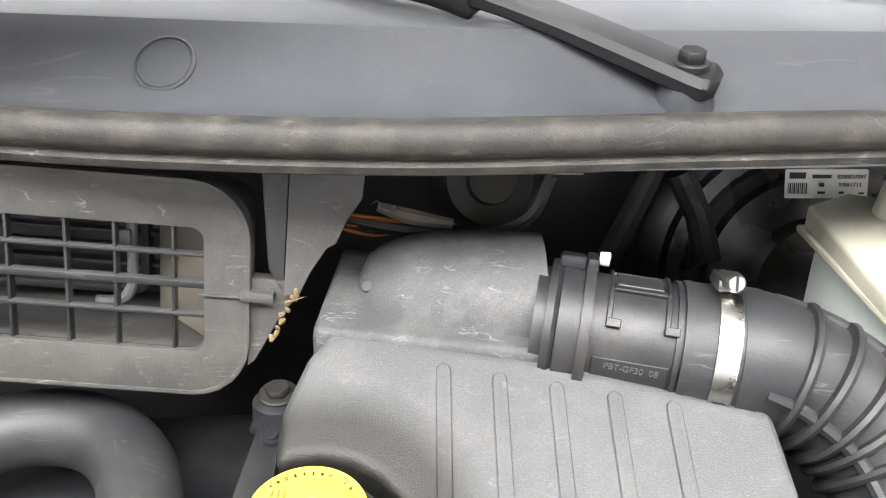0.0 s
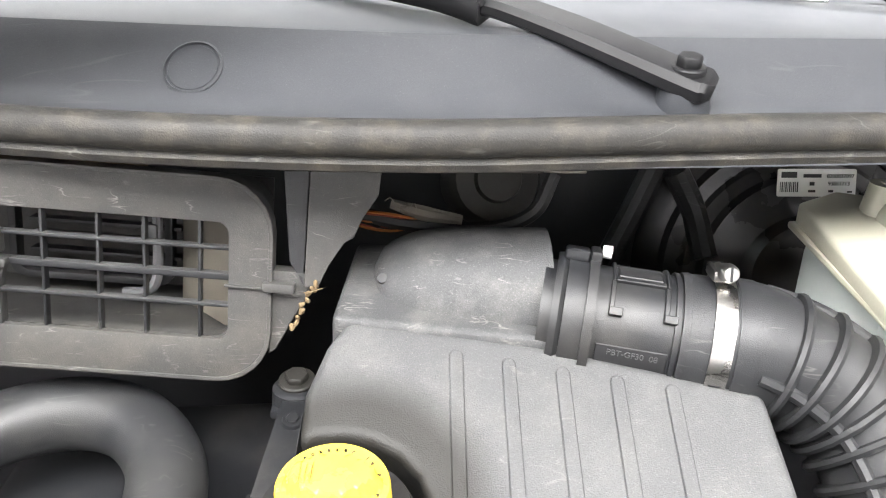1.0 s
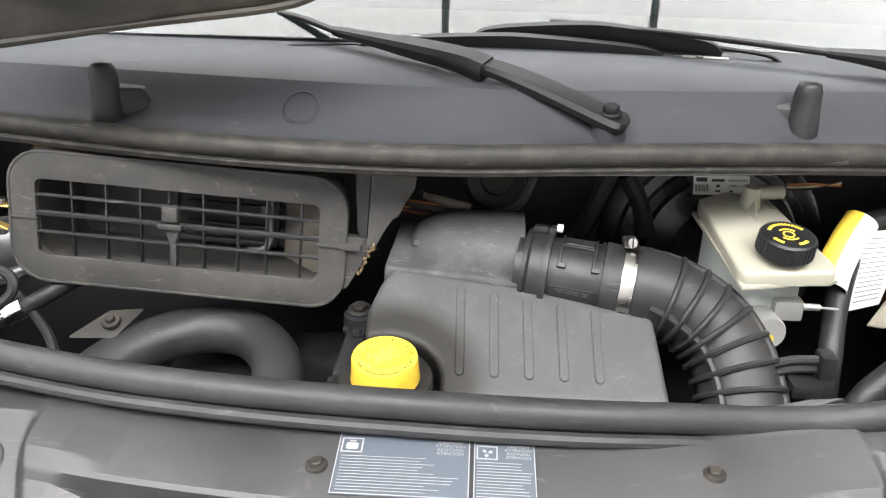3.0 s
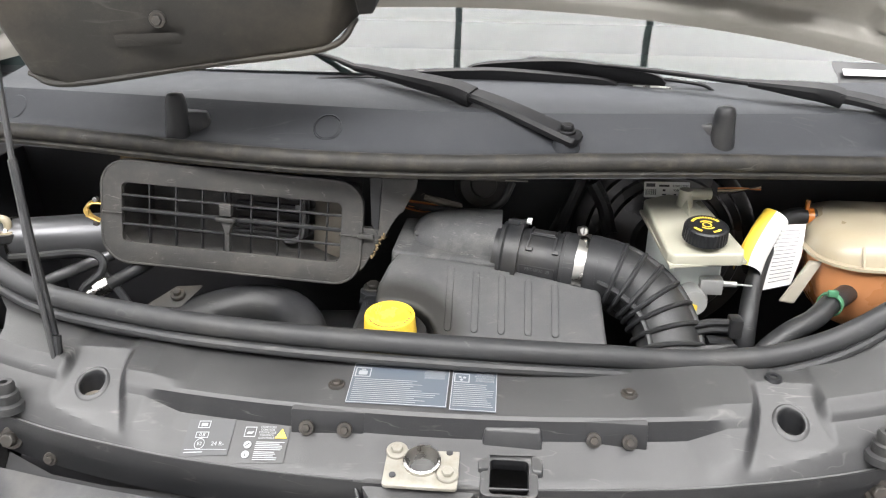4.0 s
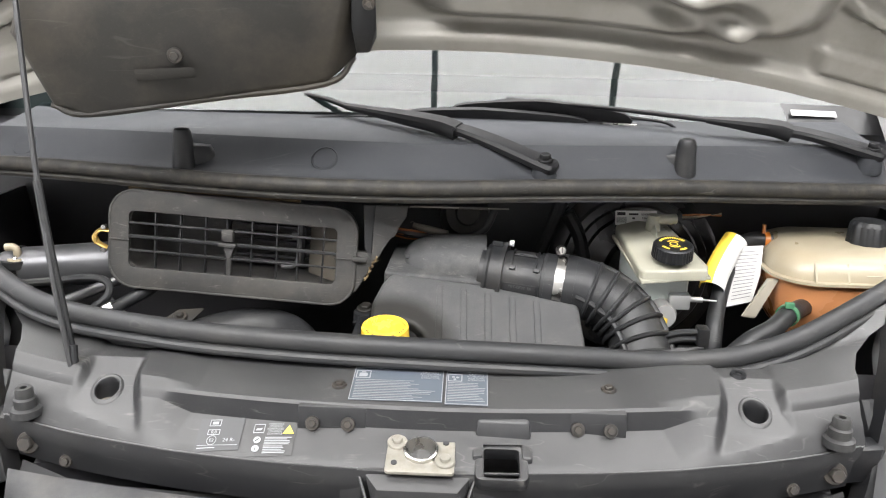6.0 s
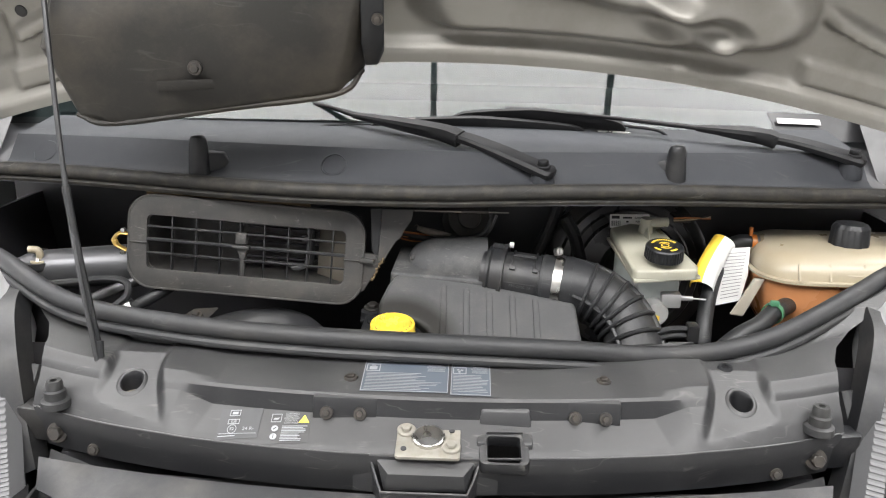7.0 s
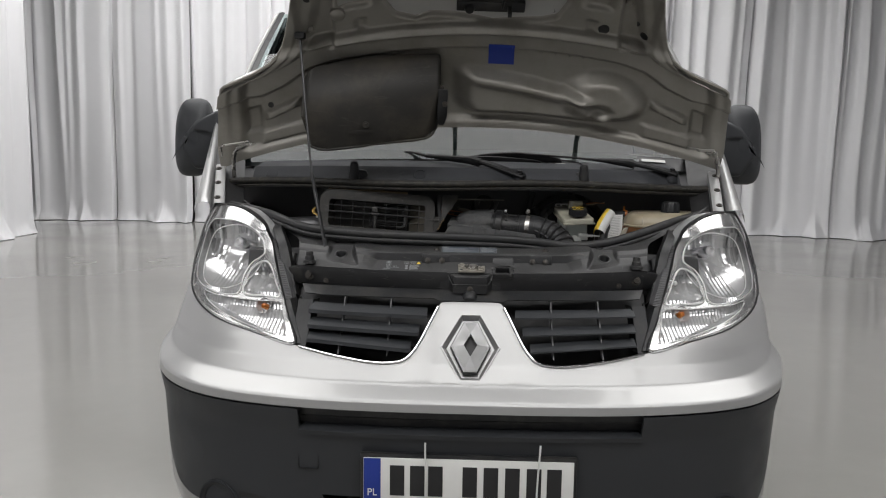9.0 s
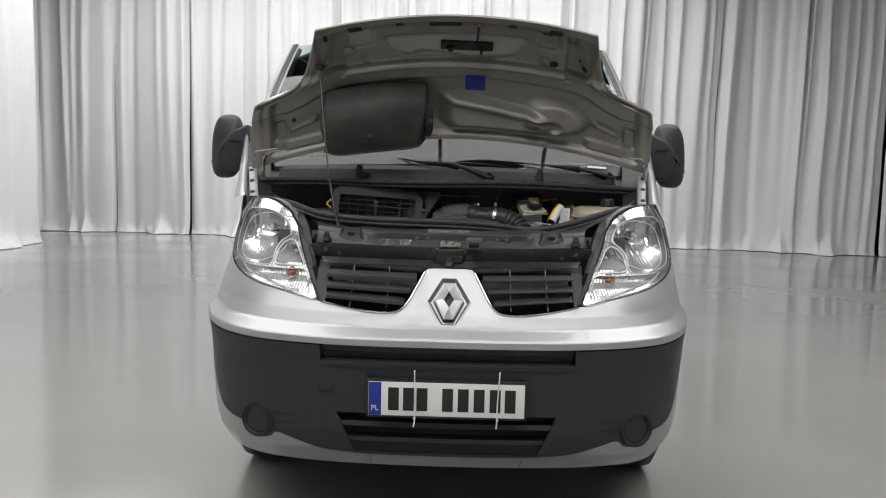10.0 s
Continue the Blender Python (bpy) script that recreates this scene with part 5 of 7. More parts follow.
def cover_at(x, v, up=0.0):
    """A point of the cover: v runs from its back edge, 0, to the foot of its front lip, 1."""
    z, y = table(FRONT, v), table(FRONT, v, 2)
    a = abs(x)
    y += 0.056 * (a / 0.45) ** 2 + 0.06 * max(0, a - 0.40) * (1 - v) + 0.012 * (a / 0.45) ** 4 * smooth(0.5, 0.8, v)
    f = min(1, max(0, (v - 0.5) / 0.24))
    ramp = min(1, max(0, (a - 0.258 - 0.022 * f) / (0.042 - 0.014 * f)))
    z = z * (1 - ramp) + table(HIGH, v) * ramp
    z += 0.9 * max(0, a - 0.38) ** 2 * max(0, 1 - v * 1.2)
    # scoop that starts behind each round hole and falls away to the front
    w = 0.032 + 0.026 * smooth(0.335, 0.235, y)
    d = smooth(w + 0.006, w - 0.006, abs(a - HOLE_X)) * smooth(0.745, 0.70, v)
    z -= d * max(0.0, z - float(np.interp(y, [0.235, 0.285, 0.352], [1.037, 1.055, 1.092])))
    return V(x, y, z + up)


CV = sorted([0, 0.03, 0.06, 0.09, 0.12, 0.16, 0.48, 0.488, 0.495, 0.51, 0.525, 0.54, 0.548, 0.555, 0.70, 0.717, 0.735, 0.74, 0.745, 0.755, 0.765, 0.77, 0.775, 0.787, 0.80, 0.82, 0.86, 0.89, 0.92, 0.95, 1.0] + [0.16 + 0.32 * i / 30 for i in range(1, 30)] + [0.555 + 0.145 * i / 10 for i in range(1, 10)])
sheet = grid([[cover_at(u * table(REACH, v), v) for v in CV] for u in np.linspace(-1, 1, 521)])
holed = [f for f in sheet.faces for c in (f.calc_center_median(),) if c.z > 1.02 and ((abs(c.x - 0.086) < 0.021 and abs(c.y - 0.231) < 0.020) or math.hypot(abs(c.x) - HOLE_X, c.y - HOLE_Y) < 0.0155 or math.hypot(c.x, c.y - 0.235) < 0.02)]
bmesh.ops.delete(sheet, geom=holed, context="FACES")
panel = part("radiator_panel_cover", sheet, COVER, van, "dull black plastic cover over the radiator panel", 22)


def on_cover(x, y):
    """The cover's point above x and y."""
    lo, hi = 0.0, 0.78
    for _ in range(30):
        mid = (lo + hi) / 2
        if cover_at(x, mid).y > y:
            lo = mid
        else:
            hi = mid
    return cover_at(x, lo)


def stuck(x0, x1, y0, y1, n=8, up=0.0012):
    """A flat label laid on the cover, or with up a little higher a mark printed on one."""
    return grid([[on_cover(x0 + (x1 - x0) * i / n, y0 + (y1 - y0) * j / n) + V(0, 0, up) for i in range(n + 1)] for j in range(n + 1)], 0.0003)


def ruled(x0, x1, y0, y1, w=0.0007):
    """A thin frame printed on a label."""
    return merged(*[stuck(*q, 6, 0.0021) for q in ((x0, x1, y1 - w, y1), (x0, x1, y0, y0 + w), (x0, x0 + w, y0 + w, y1 - w), (x1 - w, x1, y0 + w, y1 - w))])


def on_label(x, y, up=0.0022):
    """A pose on the cover, its z along the surface's normal."""
    p, q, r = on_cover(x, y), on_cover(x + 0.006, y), on_cover(x, y + 0.006)
    m = basis(p, q - p, r - p)
    return m @ Matrix.Translation((0, 0, up))


def print_bars(parent, x0, x1, y_top, rows, pitch, thick, rng, fill=(0.6, 0.98), m=PRINT):
    """Lines of small print as plain bars."""
    for k in range(rows):
        y = y_top - k * pitch
        end = x0 + (x1 - x0) * rng.uniform(*fill)
        part("print_bar", grid([[on_cover(x0 + (end - x0) * i / 6, y - thick * j) + V(0, 0, 0.0021) for i in range(7)] for j in range(2)], 0.0003), m, parent)


def flat_text(text, size, x, y, parent, m=PRINT):
    p, q, r = on_cover(x, y), on_cover(x + 0.01, y), on_cover(x, y + 0.008)
    lettering(text, size, basis(p + V(0, 0, 0.0022), q - p, r - p), m, parent, depth=0.0001)


rng = random.Random(4)
stk = part("caution_sticker", stuck(-0.085, 0.0185, 0.279, 0.341), STICKER, van, "blue-grey caution sticker with white print")
print_bars(stk, -0.081, 0.015, 0.3160, 12, 0.0030, 0.0006, rng)
for i, word in enumerate(("CAUTION", "ATTENTION", "ACHTUNG", "ATENCION")):
    flat_text(word, 0.0042, 0.003, 0.3335 - 0.0038 * i, stk)
part("sign_frame", ruled(-0.0825, -0.0655, 0.3195, 0.3345, 0.0012), PRINT, stk)
part("sign", merged(prism(rounded(0.0095, 0.0070, 0.0015, 3), 0.0004, on_label(-0.074, 0.3262), 0), prism(rounded(0.0050, 0.0016, 0.0004, 2), 0.0004, on_label(-0.074, 0.3315), 0)), PRINT, stk)
part("border", ruled(-0.0848, 0.0183, 0.2792, 0.3408, 0.0008), PRINT, stk)
stk2 = part("fan_sticker", stuck(0.0215, 0.069, 0.276, 0.338), STICKER, van, "blue-grey fan warning sticker, one corner peeled")
print_bars(stk2, 0.024, 0.067, 0.3155, 12, 0.0030, 0.0006, rng, (0.75, 1.0))
for i, word in enumerate(("CAUTION", "ATTENTION", "ACHTUNG", "ATENCION")):
    flat_text(word, 0.0038, 0.056, 0.3325 - 0.0037 * i, stk2)
part("sign_frame", ruled(0.0235, 0.0400, 0.3185, 0.3325, 0.0012), PRINT, stk2)
for a in (20, 140, 260):
    part("sign", prism([(0.0042 * math.cos(radians(a + b)) * k, 0.0042 * math.sin(radians(a + b)) * k) for b, k in ((-8, 0.15), (-34, 0.8), (0, 1.15), (34, 0.8), (8, 0.15))], 0.0004, on_label(0.0318, 0.3255), 0), PRINT, stk2)
part("border", ruled(0.0217, 0.0688, 0.2762, 0.3378, 0.0008), PRINT, stk2)
stk3 = part("lamp_setting_sticker", stuck(-0.247, -0.198, 0.238, 0.2735), mat("dark grey sticker", (0.042, 0.043, 0.045), 0.4, 0, 0.1, 12, 0.05), van, "dark grey lamp setting sticker with white print")
for q in ((-0.236, -0.2235, 0.2640, 0.2713), (-0.236, -0.2225, 0.2542, 0.2602)):
    part("sign_frame", ruled(*q), PRINT, stk3)
for q in ((-0.233, -0.2265, 0.2660, 0.2690), (-0.244, -0.224, 0.2400, 0.2407), (-0.244, -0.200, 0.2426, 0.2431)):
    part("print_bar", stuck(*q, 4, 0.0021), PRINT, stk3)
for word, sz, x, y in (("0,8", 0.0052, -0.2292, 0.2571), ("E2", 0.0052, -0.2295, 0.2482), ("24 R-", 0.0062, -0.2105, 0.2482)):
    flat_text(word, sz, x, y, stk3)
part("approval_ring", grid([[on_cover(-0.2295 + r * math.cos(radians(a)), 0.2482 + r * math.sin(radians(a))) + V(0, 0, 0.0022) for r in (0.0047, 0.0053)] for a in range(0, 361, 15)], 0.0002), PRINT, stk3)
stk4 = part("oil_note_sticker", stuck(-0.188, -0.139, 0.2315, 0.2675), COVER, van, "black oil check sticker with white print and a warning triangle")
for i, word in enumerate(("CONTROLE", "CONTROL", "KONTROLLE", "CONTROL", "CONTROLE")):
    flat_text(word, 0.0031, -0.1615, 0.2652 - 0.0027 * i, stk4)
print_bars(stk4, -0.171, -0.141, 0.2508, 5, 0.0018, 0.0008, rng, (0.8, 1))
print_bars(stk4, -0.171, -0.146, 0.2412, 5, 0.0018, 0.0008, rng, (0.8, 1))
for y in (0.2485, 0.2390):
    part("sign", lathe([(0, 0.0002), (0.0040, 0.0002), (0.0040, -0.0006)], 24, on_label(-0.1790, y)), PRINT, stk4)
lettering("i", 0.0070, on_label(-0.1790, 0.2390, 0.0027), INK_SHADE, stk4)
part("spanner", prism(rounded(0.0046, 0.0010, 0.0003, 2), 0.0003, on_label(-0.1790, 0.2485, 0.0026) @ Matrix.Rotation(radians(40), 4, "Z"), 0), INK_SHADE, stk4)
warn = part("warning_triangle", prism([(-0.0062, -0.0042), (0.0062, -0.0042), (0, 0.0062)], 0.0006, on_label(-0.1465, 0.2590, 0.0024), 0), YELLOW, stk4)
lettering("!", 0.0058, on_label(-0.1465, 0.2592, 0.0029), INK_SHADE, warn)
part("sign_frame", ruled(-0.1855, -0.1735, 0.2555, 0.2655), PRINT, stk4)
part("sign", prism([(-0.0035, -0.0012), (0.0022, -0.0012), (0.0040, 0.0016), (0.0012, 0.0010), (-0.0020, 0.0012)], 0.0004, on_label(-0.1795, 0.2603), 0), PRINT, stk4)
# bolted tabs on the step
for x0, x1 in ((-0.138, -0.063), (0.152, 0.220)):
    ym = 0.262 + 0.056 * ((x0 + x1) / 0.9) ** 2
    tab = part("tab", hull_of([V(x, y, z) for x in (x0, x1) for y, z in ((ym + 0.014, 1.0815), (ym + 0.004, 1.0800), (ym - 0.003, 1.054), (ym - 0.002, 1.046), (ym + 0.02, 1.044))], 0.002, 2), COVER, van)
    for f in (0.22, 0.74):
        bolt((x0 + (x1 - x0) * f, ym - 0.003, 1.0635), (0, -0.9, 0.35), 0.0046, tab, washer=1.7, h=0.005)
for x, y in ((-0.099, 0.307), (0.206, 0.319)):
    bolt(on_cover(x, y), (0, 0, 1), 0.0055, panel, washer=1.6, h=0.004)
for x, y in ((0.363, 0.359),):
    part("grommet", lathe([(0.004, 0.001), (0.0045, 0.003), (0.0085, 0.003), (0.010, -0.001)], 20, Matrix.Translation(on_cover(x, y))), BLACK, panel)
for sg in (-1, 1):
    rim = []
    for k, (r, up) in enumerate(((0.0128, -0.03), (0.0128, -0.004), (0.0134, 0.0012), (0.0145, 0.0022), (0.0165, 0.0020), (0.0185, 0.0004))):
        rim.append([on_cover(sg * HOLE_X + r * math.cos(radians(a)), HOLE_Y + r * math.sin(radians(a))) + V(0, 0, up) for a in range(0, 360, 10)])
    rb = grid(rim, closed=True)
    bmesh.ops.recalc_face_normals(rb, faces=rb.faces[:])
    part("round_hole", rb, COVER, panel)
    bm_ = pose(sg * 0.456, 0.290, 1.050)
    buf = part("buffer", lathe([(0.0, 0.024), (0.004, 0.024), (0.004, 0.029), (0.0085, 0.029), (0.010, 0.026), (0.010, 0.018), (0.0125, 0.016), (0.0125, 0.006), (0.017, 0.004), (0.018, -0.004)], 26, bm_), RUBBER, panel, "rubber bonnet buffer")
    # bracket with the big side bolt
    br_ = part("side_bracket", hull_of([V(sg * x, y, z) for x, y, z in ((0.43, 0.285, 1.035), (0.52, 0.31, 1.03), (0.52, 0.315, 0.985), (0.43, 0.29, 0.99), (0.43, 0.32, 1.04), (0.53, 0.34, 1.03), (0.53, 0.34, 0.98))], 0.004, 2), BLACK, van)
    bolt((sg * 0.455, 0.283, 1.013), (0, -1, 0.25), 0.0085, br_, washer=1.55, h=0.01)
    bolt(cover_at(sg * 0.405, 0.88) + V(0, -0.002, 0), (0, -1, 0.2), 0.005, panel, washer=1.5, h=0.004)
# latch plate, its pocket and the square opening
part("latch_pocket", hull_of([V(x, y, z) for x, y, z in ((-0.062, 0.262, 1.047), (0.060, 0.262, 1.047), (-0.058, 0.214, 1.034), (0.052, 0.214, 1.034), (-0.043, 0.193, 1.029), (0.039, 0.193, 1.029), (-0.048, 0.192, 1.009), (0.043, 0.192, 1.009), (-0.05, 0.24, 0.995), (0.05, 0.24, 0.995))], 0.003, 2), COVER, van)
# the cover's front lip steps forward round the pocket
RIDGE = [(-0.085, 0.2175, 1.030), (-0.064, 0.2150, 1.030), (-0.057, 0.2010, 1.017), (-0.051, 0.1880, 1.009), (0.044, 0.1880, 1.009), (0.050, 0.2010, 1.017), (0.056, 0.2150, 1.030), (0.078, 0.2175, 1.030)]
FOOT = [(-0.085, 0.2150, 0.993), (-0.062, 0.2130, 0.993), (-0.055, 0.2010, 0.990), (-0.048, 0.1880, 0.986), (0.041, 0.1880, 0.986), (0.048, 0.2010, 0.990), (0.054, 0.2130, 0.993), (0.078, 0.2150, 0.993)]
for x0, x1 in ((-0.485, -0.066), (0.058, 0.485)):
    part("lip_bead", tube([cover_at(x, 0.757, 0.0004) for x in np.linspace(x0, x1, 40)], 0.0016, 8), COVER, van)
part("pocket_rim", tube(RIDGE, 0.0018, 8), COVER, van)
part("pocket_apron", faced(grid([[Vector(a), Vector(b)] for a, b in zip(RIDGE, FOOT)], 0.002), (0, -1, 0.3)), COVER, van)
LM = basis((-0.001, 0.235, 1.0497), (1, 0, 0), (0, 1, 0.19))
ring16 = lambda r, n=24, cx=0, cy=0: [(cx + r * math.cos(2 * math.pi * i / n), cy + r * math.sin(2 * math.pi * i / n)) for i in range(n)]
sq = rounded(0.072, 0.062, 0.004, 5)
latch = part("latch_plate", frame_ring(sq, ring16(0.0175), 0.004, LM, 0.0008), ZINC, van, "worn zinc bonnet latch plate")
part("latch_ring", lathe([(0.0185, -0.002), (0.0185, 0.004), (0.0165, 0.005), (0.013, -0.006), (0.0125, -0.02)], 28, LM), STEEL, latch)
# black disc: the hole's shade put into the colour
part("latch_hole", lathe([(0, -0.016), (0.0128, -0.016)], 24, LM), INK_SHADE, latch)
bolt(LM @ V(-0.026, 0.012, 0.001), LM.to_3x3() @ V(0, 0, 1), 0.0062, latch, material=ZINC, washer=1.75, h=0.005)
bolt(LM @ V(0.026, -0.014, 0.001), LM.to_3x3() @ V(0, 0, 1), 0.0062, latch, material=ZINC, washer=1.75, h=0.005)
for cx, cy in ((-0.027, -0.018), (0.026, 0.014)):
    part("pin_hole", lathe([(0, 0.0012), (0.0032, 0.0012), (0.0034, 0)], 14, LM @ Matrix.Translation((cx, cy, 0))), DARK, latch)
SM = basis((0.084, 0.233, 1.0445), (1, 0, 0), (0, 1, 0.25))
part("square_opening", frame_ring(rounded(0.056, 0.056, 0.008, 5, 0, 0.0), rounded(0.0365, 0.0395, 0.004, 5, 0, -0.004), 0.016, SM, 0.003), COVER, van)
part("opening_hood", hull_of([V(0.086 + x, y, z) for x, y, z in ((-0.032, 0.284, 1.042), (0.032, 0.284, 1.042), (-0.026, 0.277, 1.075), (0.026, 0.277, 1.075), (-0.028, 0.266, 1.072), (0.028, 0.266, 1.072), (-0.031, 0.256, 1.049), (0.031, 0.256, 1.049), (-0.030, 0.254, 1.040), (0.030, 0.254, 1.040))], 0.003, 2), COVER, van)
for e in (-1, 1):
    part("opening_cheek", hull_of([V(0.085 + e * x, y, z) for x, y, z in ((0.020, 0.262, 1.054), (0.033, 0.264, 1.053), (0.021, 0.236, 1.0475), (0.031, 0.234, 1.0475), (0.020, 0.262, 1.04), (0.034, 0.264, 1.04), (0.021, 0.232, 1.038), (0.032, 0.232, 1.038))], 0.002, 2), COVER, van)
boss = part("front_boss", tube([(-0.004, 0.196, 0.984), (-0.004, 0.188, 0.978), (-0.004, 0.178, 0.972), (-0.004, 0.170, 0.966), (-0.004, 0.165, 0.962)], [0.0160, 0.0195, 0.0200, 0.0165, 0.008], 24, 20), BLACK, van)
bolt((-0.004, 0.1855, 0.9975), (0, -0.95, 0.3), 0.0052, boss, washer=1.6, h=0.004)
part("grille_top", grid([[(V(s, 0.209 + 0.046 * (s / 0.44) ** 2, 0.992)).lerp(P(s, 0.966) + V(0, 0.006 + 0.008 * (s / 0.44) ** 2 - 0.001 * smooth(0.10, 0.085, abs(s)), 0.010 - 0.006 * smooth(0.10, 0.085, abs(s))), t) for t in np.linspace(0, 1, 7)] for s in np.linspace(-0.47, 0.47, 95)], 0.003), BLACK, van, "black plastic top of the grille")

# ---- seals ----
FSEAL = [(-0.80, 0.70, 1.185), (-0.775, 0.605, 1.184), (-0.71, 0.54, 1.180), (-0.62, 0.485, 1.167), (-0.49, 0.411, 1.134), (-0.33, 0.372, 1.124), (-0.17, 0.352, 1.121), (0, 0.345, 1.119), (0.11, 0.349, 1.115), (0.19, 0.363, 1.107), (0.26, 0.379, 1.097), (0.33, 0.386, 1.098), (0.39, 0.394, 1.106), (0.46, 0.417, 1.122), (0.57, 0.485, 1.150), (0.64, 0.535, 1.166), (0.71, 0.568, 1.180), (0.775, 0.64, 1.184), (0.80, 0.72, 1.185)]
part("front_seal", tube(FSEAL, 0.0125, 12, 140), SEAL, van, "black rubber bonnet seal along the radiator panel")
part("seal_lip", tube([Vector(p) + V(0, -0.010, -0.016) for p in FSEAL], 0.0062, 10, 140), SEAL, van)
part("seal_flange", grid([[p, p + V(0, -0.004, -0.018)] for p in [q + V(0, 0.006, -0.018) for q in spline(FSEAL, 120)]], 0.003), BLACK, van)
rear = [V(x, Y0(x) - 0.006, 1.263 - 0.012 * (abs(x) / 0.8) ** 3 + 0.004 * math.sin(7 * x)) for x in np.linspace(-0.80, 0.80, 80)]
part("rear_seal", tube(rear, 0.0115, 12), REARSEAL, van, "dusty rubber seal along the cowl edge")
part("rear_seal_lip", tube([p + V(0, 0.001, -0.0145) for p in rear], 0.0065, 8), REARSEAL, van)
for sg in (-1, 1):
    part("side_seal", tube([(sg * 0.80, 0.71, 1.215), (sg * 0.812, 0.70, 1.20), (sg * 0.805, 0.66, 1.19), (sg * 0.79, 0.62, 1.19)], 0.011, 10, 20), SEAL, van)
# walls of the engine bay
part("bulkhead", grid([[V(x, 0.86 + 0.06 * abs(x), z) for x in np.linspace(-0.84, 0.84, 9)] for z in (0.55, 0.9, 1.24)], 0.01), DARK, van)
part("bay_floor", box((0, 0.6, 0.62), (1.5, 0.8, 0.02), 0), DARK, van)
for sg in (-1, 1):
    part("inner_wing", grid([[V(sg * x, y, z) for y in (0.50, 0.6, 0.7, 0.95)] for x, z in ((0.70, 0.6), (0.76, 1.0), (0.785, 1.17))], 0.01), DARK, van)
    part("lamp_cavity", grid([[V(sg * x, y, z) for x in (0.46, 0.56, 0.66)] for y, z in ((0.36, 0.80), (0.37, 0.95), (0.42, 1.07))], 0.006), DARK, van)
    part("lamp_duct", tube([(sg * 0.52, 0.37, 1.06), (sg * 0.525, 0.345, 1.02), (sg * 0.53, 0.335, 0.97), (sg * 0.53, 0.34, 0.90)], 0.012, 10, 20), RUBBER, van)
    wing_edge = [(sg * 0.60, 0.455, 1.135), (sg * 0.585, 0.40, 1.12), (sg * 0.555, 0.34, 1.08), (sg * 0.53, 0.30, 1.0), (sg * 0.515, 0.28, 0.95)]
    part("lamp_carrier", grid([[Vector(p), Vector(p) + V(sg * -0.02, 0.01, 0.006), Vector(p) + V(sg * -0.028, 0.03, -0.01)] for p in spline(wing_edge, 24)], 0.003), BLACK, van)
    bolt((sg * 0.70, 0.485, 1.186), (0, -0.1, 1), 0.007, van, washer=1.5)
# added black sheets stand for the deep shade below the seal's ends
for sg in (-1, 1):
    line = [p for p in spline(FSEAL, 120) if sg * p.x > 0.45]
    part("bay_flank", grid([[p + V(0, 0.004, -0.012), p + V(0, 0.008, -0.12), p + V(0, 0.012, -0.30)] for p in line], 0.003), INK_SHADE, van)
part("radiator", box((0, 0.34, 0.80), (0.95, 0.06, 0.34), 0.01), DARK, van)

# ---- air filter housing ----
air = thing("air_filter_housing", "black ribbed plastic air filter housing, dusty on top", "air filter housing", (0.07, 0.52, 0.95))
AM = basis((0.064, 0.55, 1.128), (0.134, -0.032, -0.014), (0.06, -0.11, -0.055))
if (AM.to_3x3() @ V(0, 0, 1)).z < 0:
    AM = AM @ Matrix.Rotation(math.pi, 4, "X")
flat = lambda x, y, z: tuple((AM.inverted() @ V(x, y, z))[:2])
scoop = [V(-0.064 + 0.053 * math.cos(radians(a)), 0.446 + 0.053 * math.sin(radians(a)), 1.085) for a in (-12, 10, 30, 50, 70, 88, 104, 118)]
outline = [flat(*q) for q in ((-0.089, 0.525, 1.100), (-0.079, 0.555, 1.118), (-0.066, 0.572, 1.135), (0.066, 0.552, 1.128), (0.195, 0.521, 1.114), (0.200, 0.434, 1.068), (-0.012, 0.434, 1.069))] + [flat(*q) for q in scoop]
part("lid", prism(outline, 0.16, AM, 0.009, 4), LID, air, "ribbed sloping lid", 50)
part("lid_flange", prism([(x * 1.01, y * 1.01) for x, y in outline], 0.006, AM @ Matrix.Translation((0, 0, -0.10)), 0.002), BLACK, air)
dome_rows = []
for i, x in enumerate(np.linspace(-0.054, 0.068, 22)):
    t = (x + 0.054) / 0.122
    g = math.sqrt(max(0.0, 1 - max(0, 1 - t / 0.60) ** 2.1))
    row = []
    for a in np.linspace(-8, 188, 26):
        c, s = math.cos(radians(a)), math.sin(radians(a))
        row.append(V(x, 0.630 - 0.014 * t - 0.054 * c * (0.45 + 0.55 * g), 1.124 + (0.052 + 0.004 * t) * (abs(s) ** 0.85) * math.copysign(1, s) * (0.42 + 0.58 * g)))
    dome_rows.append(row)
bmd = grid(dome_rows)
bmd.faces.new([v for v in bmd.verts][-26:])
bmesh.ops.recalc_face_normals(bmd, faces=bmd.faces[:])
part("dome", bmd, AIRBOX, air, "rounded outlet dome", 50)
part("shoulder", hull_of([V(x, y, z) for x, y, z in ((-0.078, 0.566, 1.137), (-0.070, 0.665, 1.151), (0.066, 0.665, 1.146), (0.068, 0.548, 1.133), (-0.080, 0.57, 1.03), (-0.070, 0.66, 1.03), (0.066, 0.65, 1.03), (0.066, 0.556, 1.03))], 0.006, 3), AIRBOX, air)
part("vent_mark", lathe([(0, 0.0003), (0.0036, 0.0003), (0.0040, -0.002)], 14, pose(-0.0465, 0.6002, 1.1508, 45, -10, 0)), INK_SHADE, air)
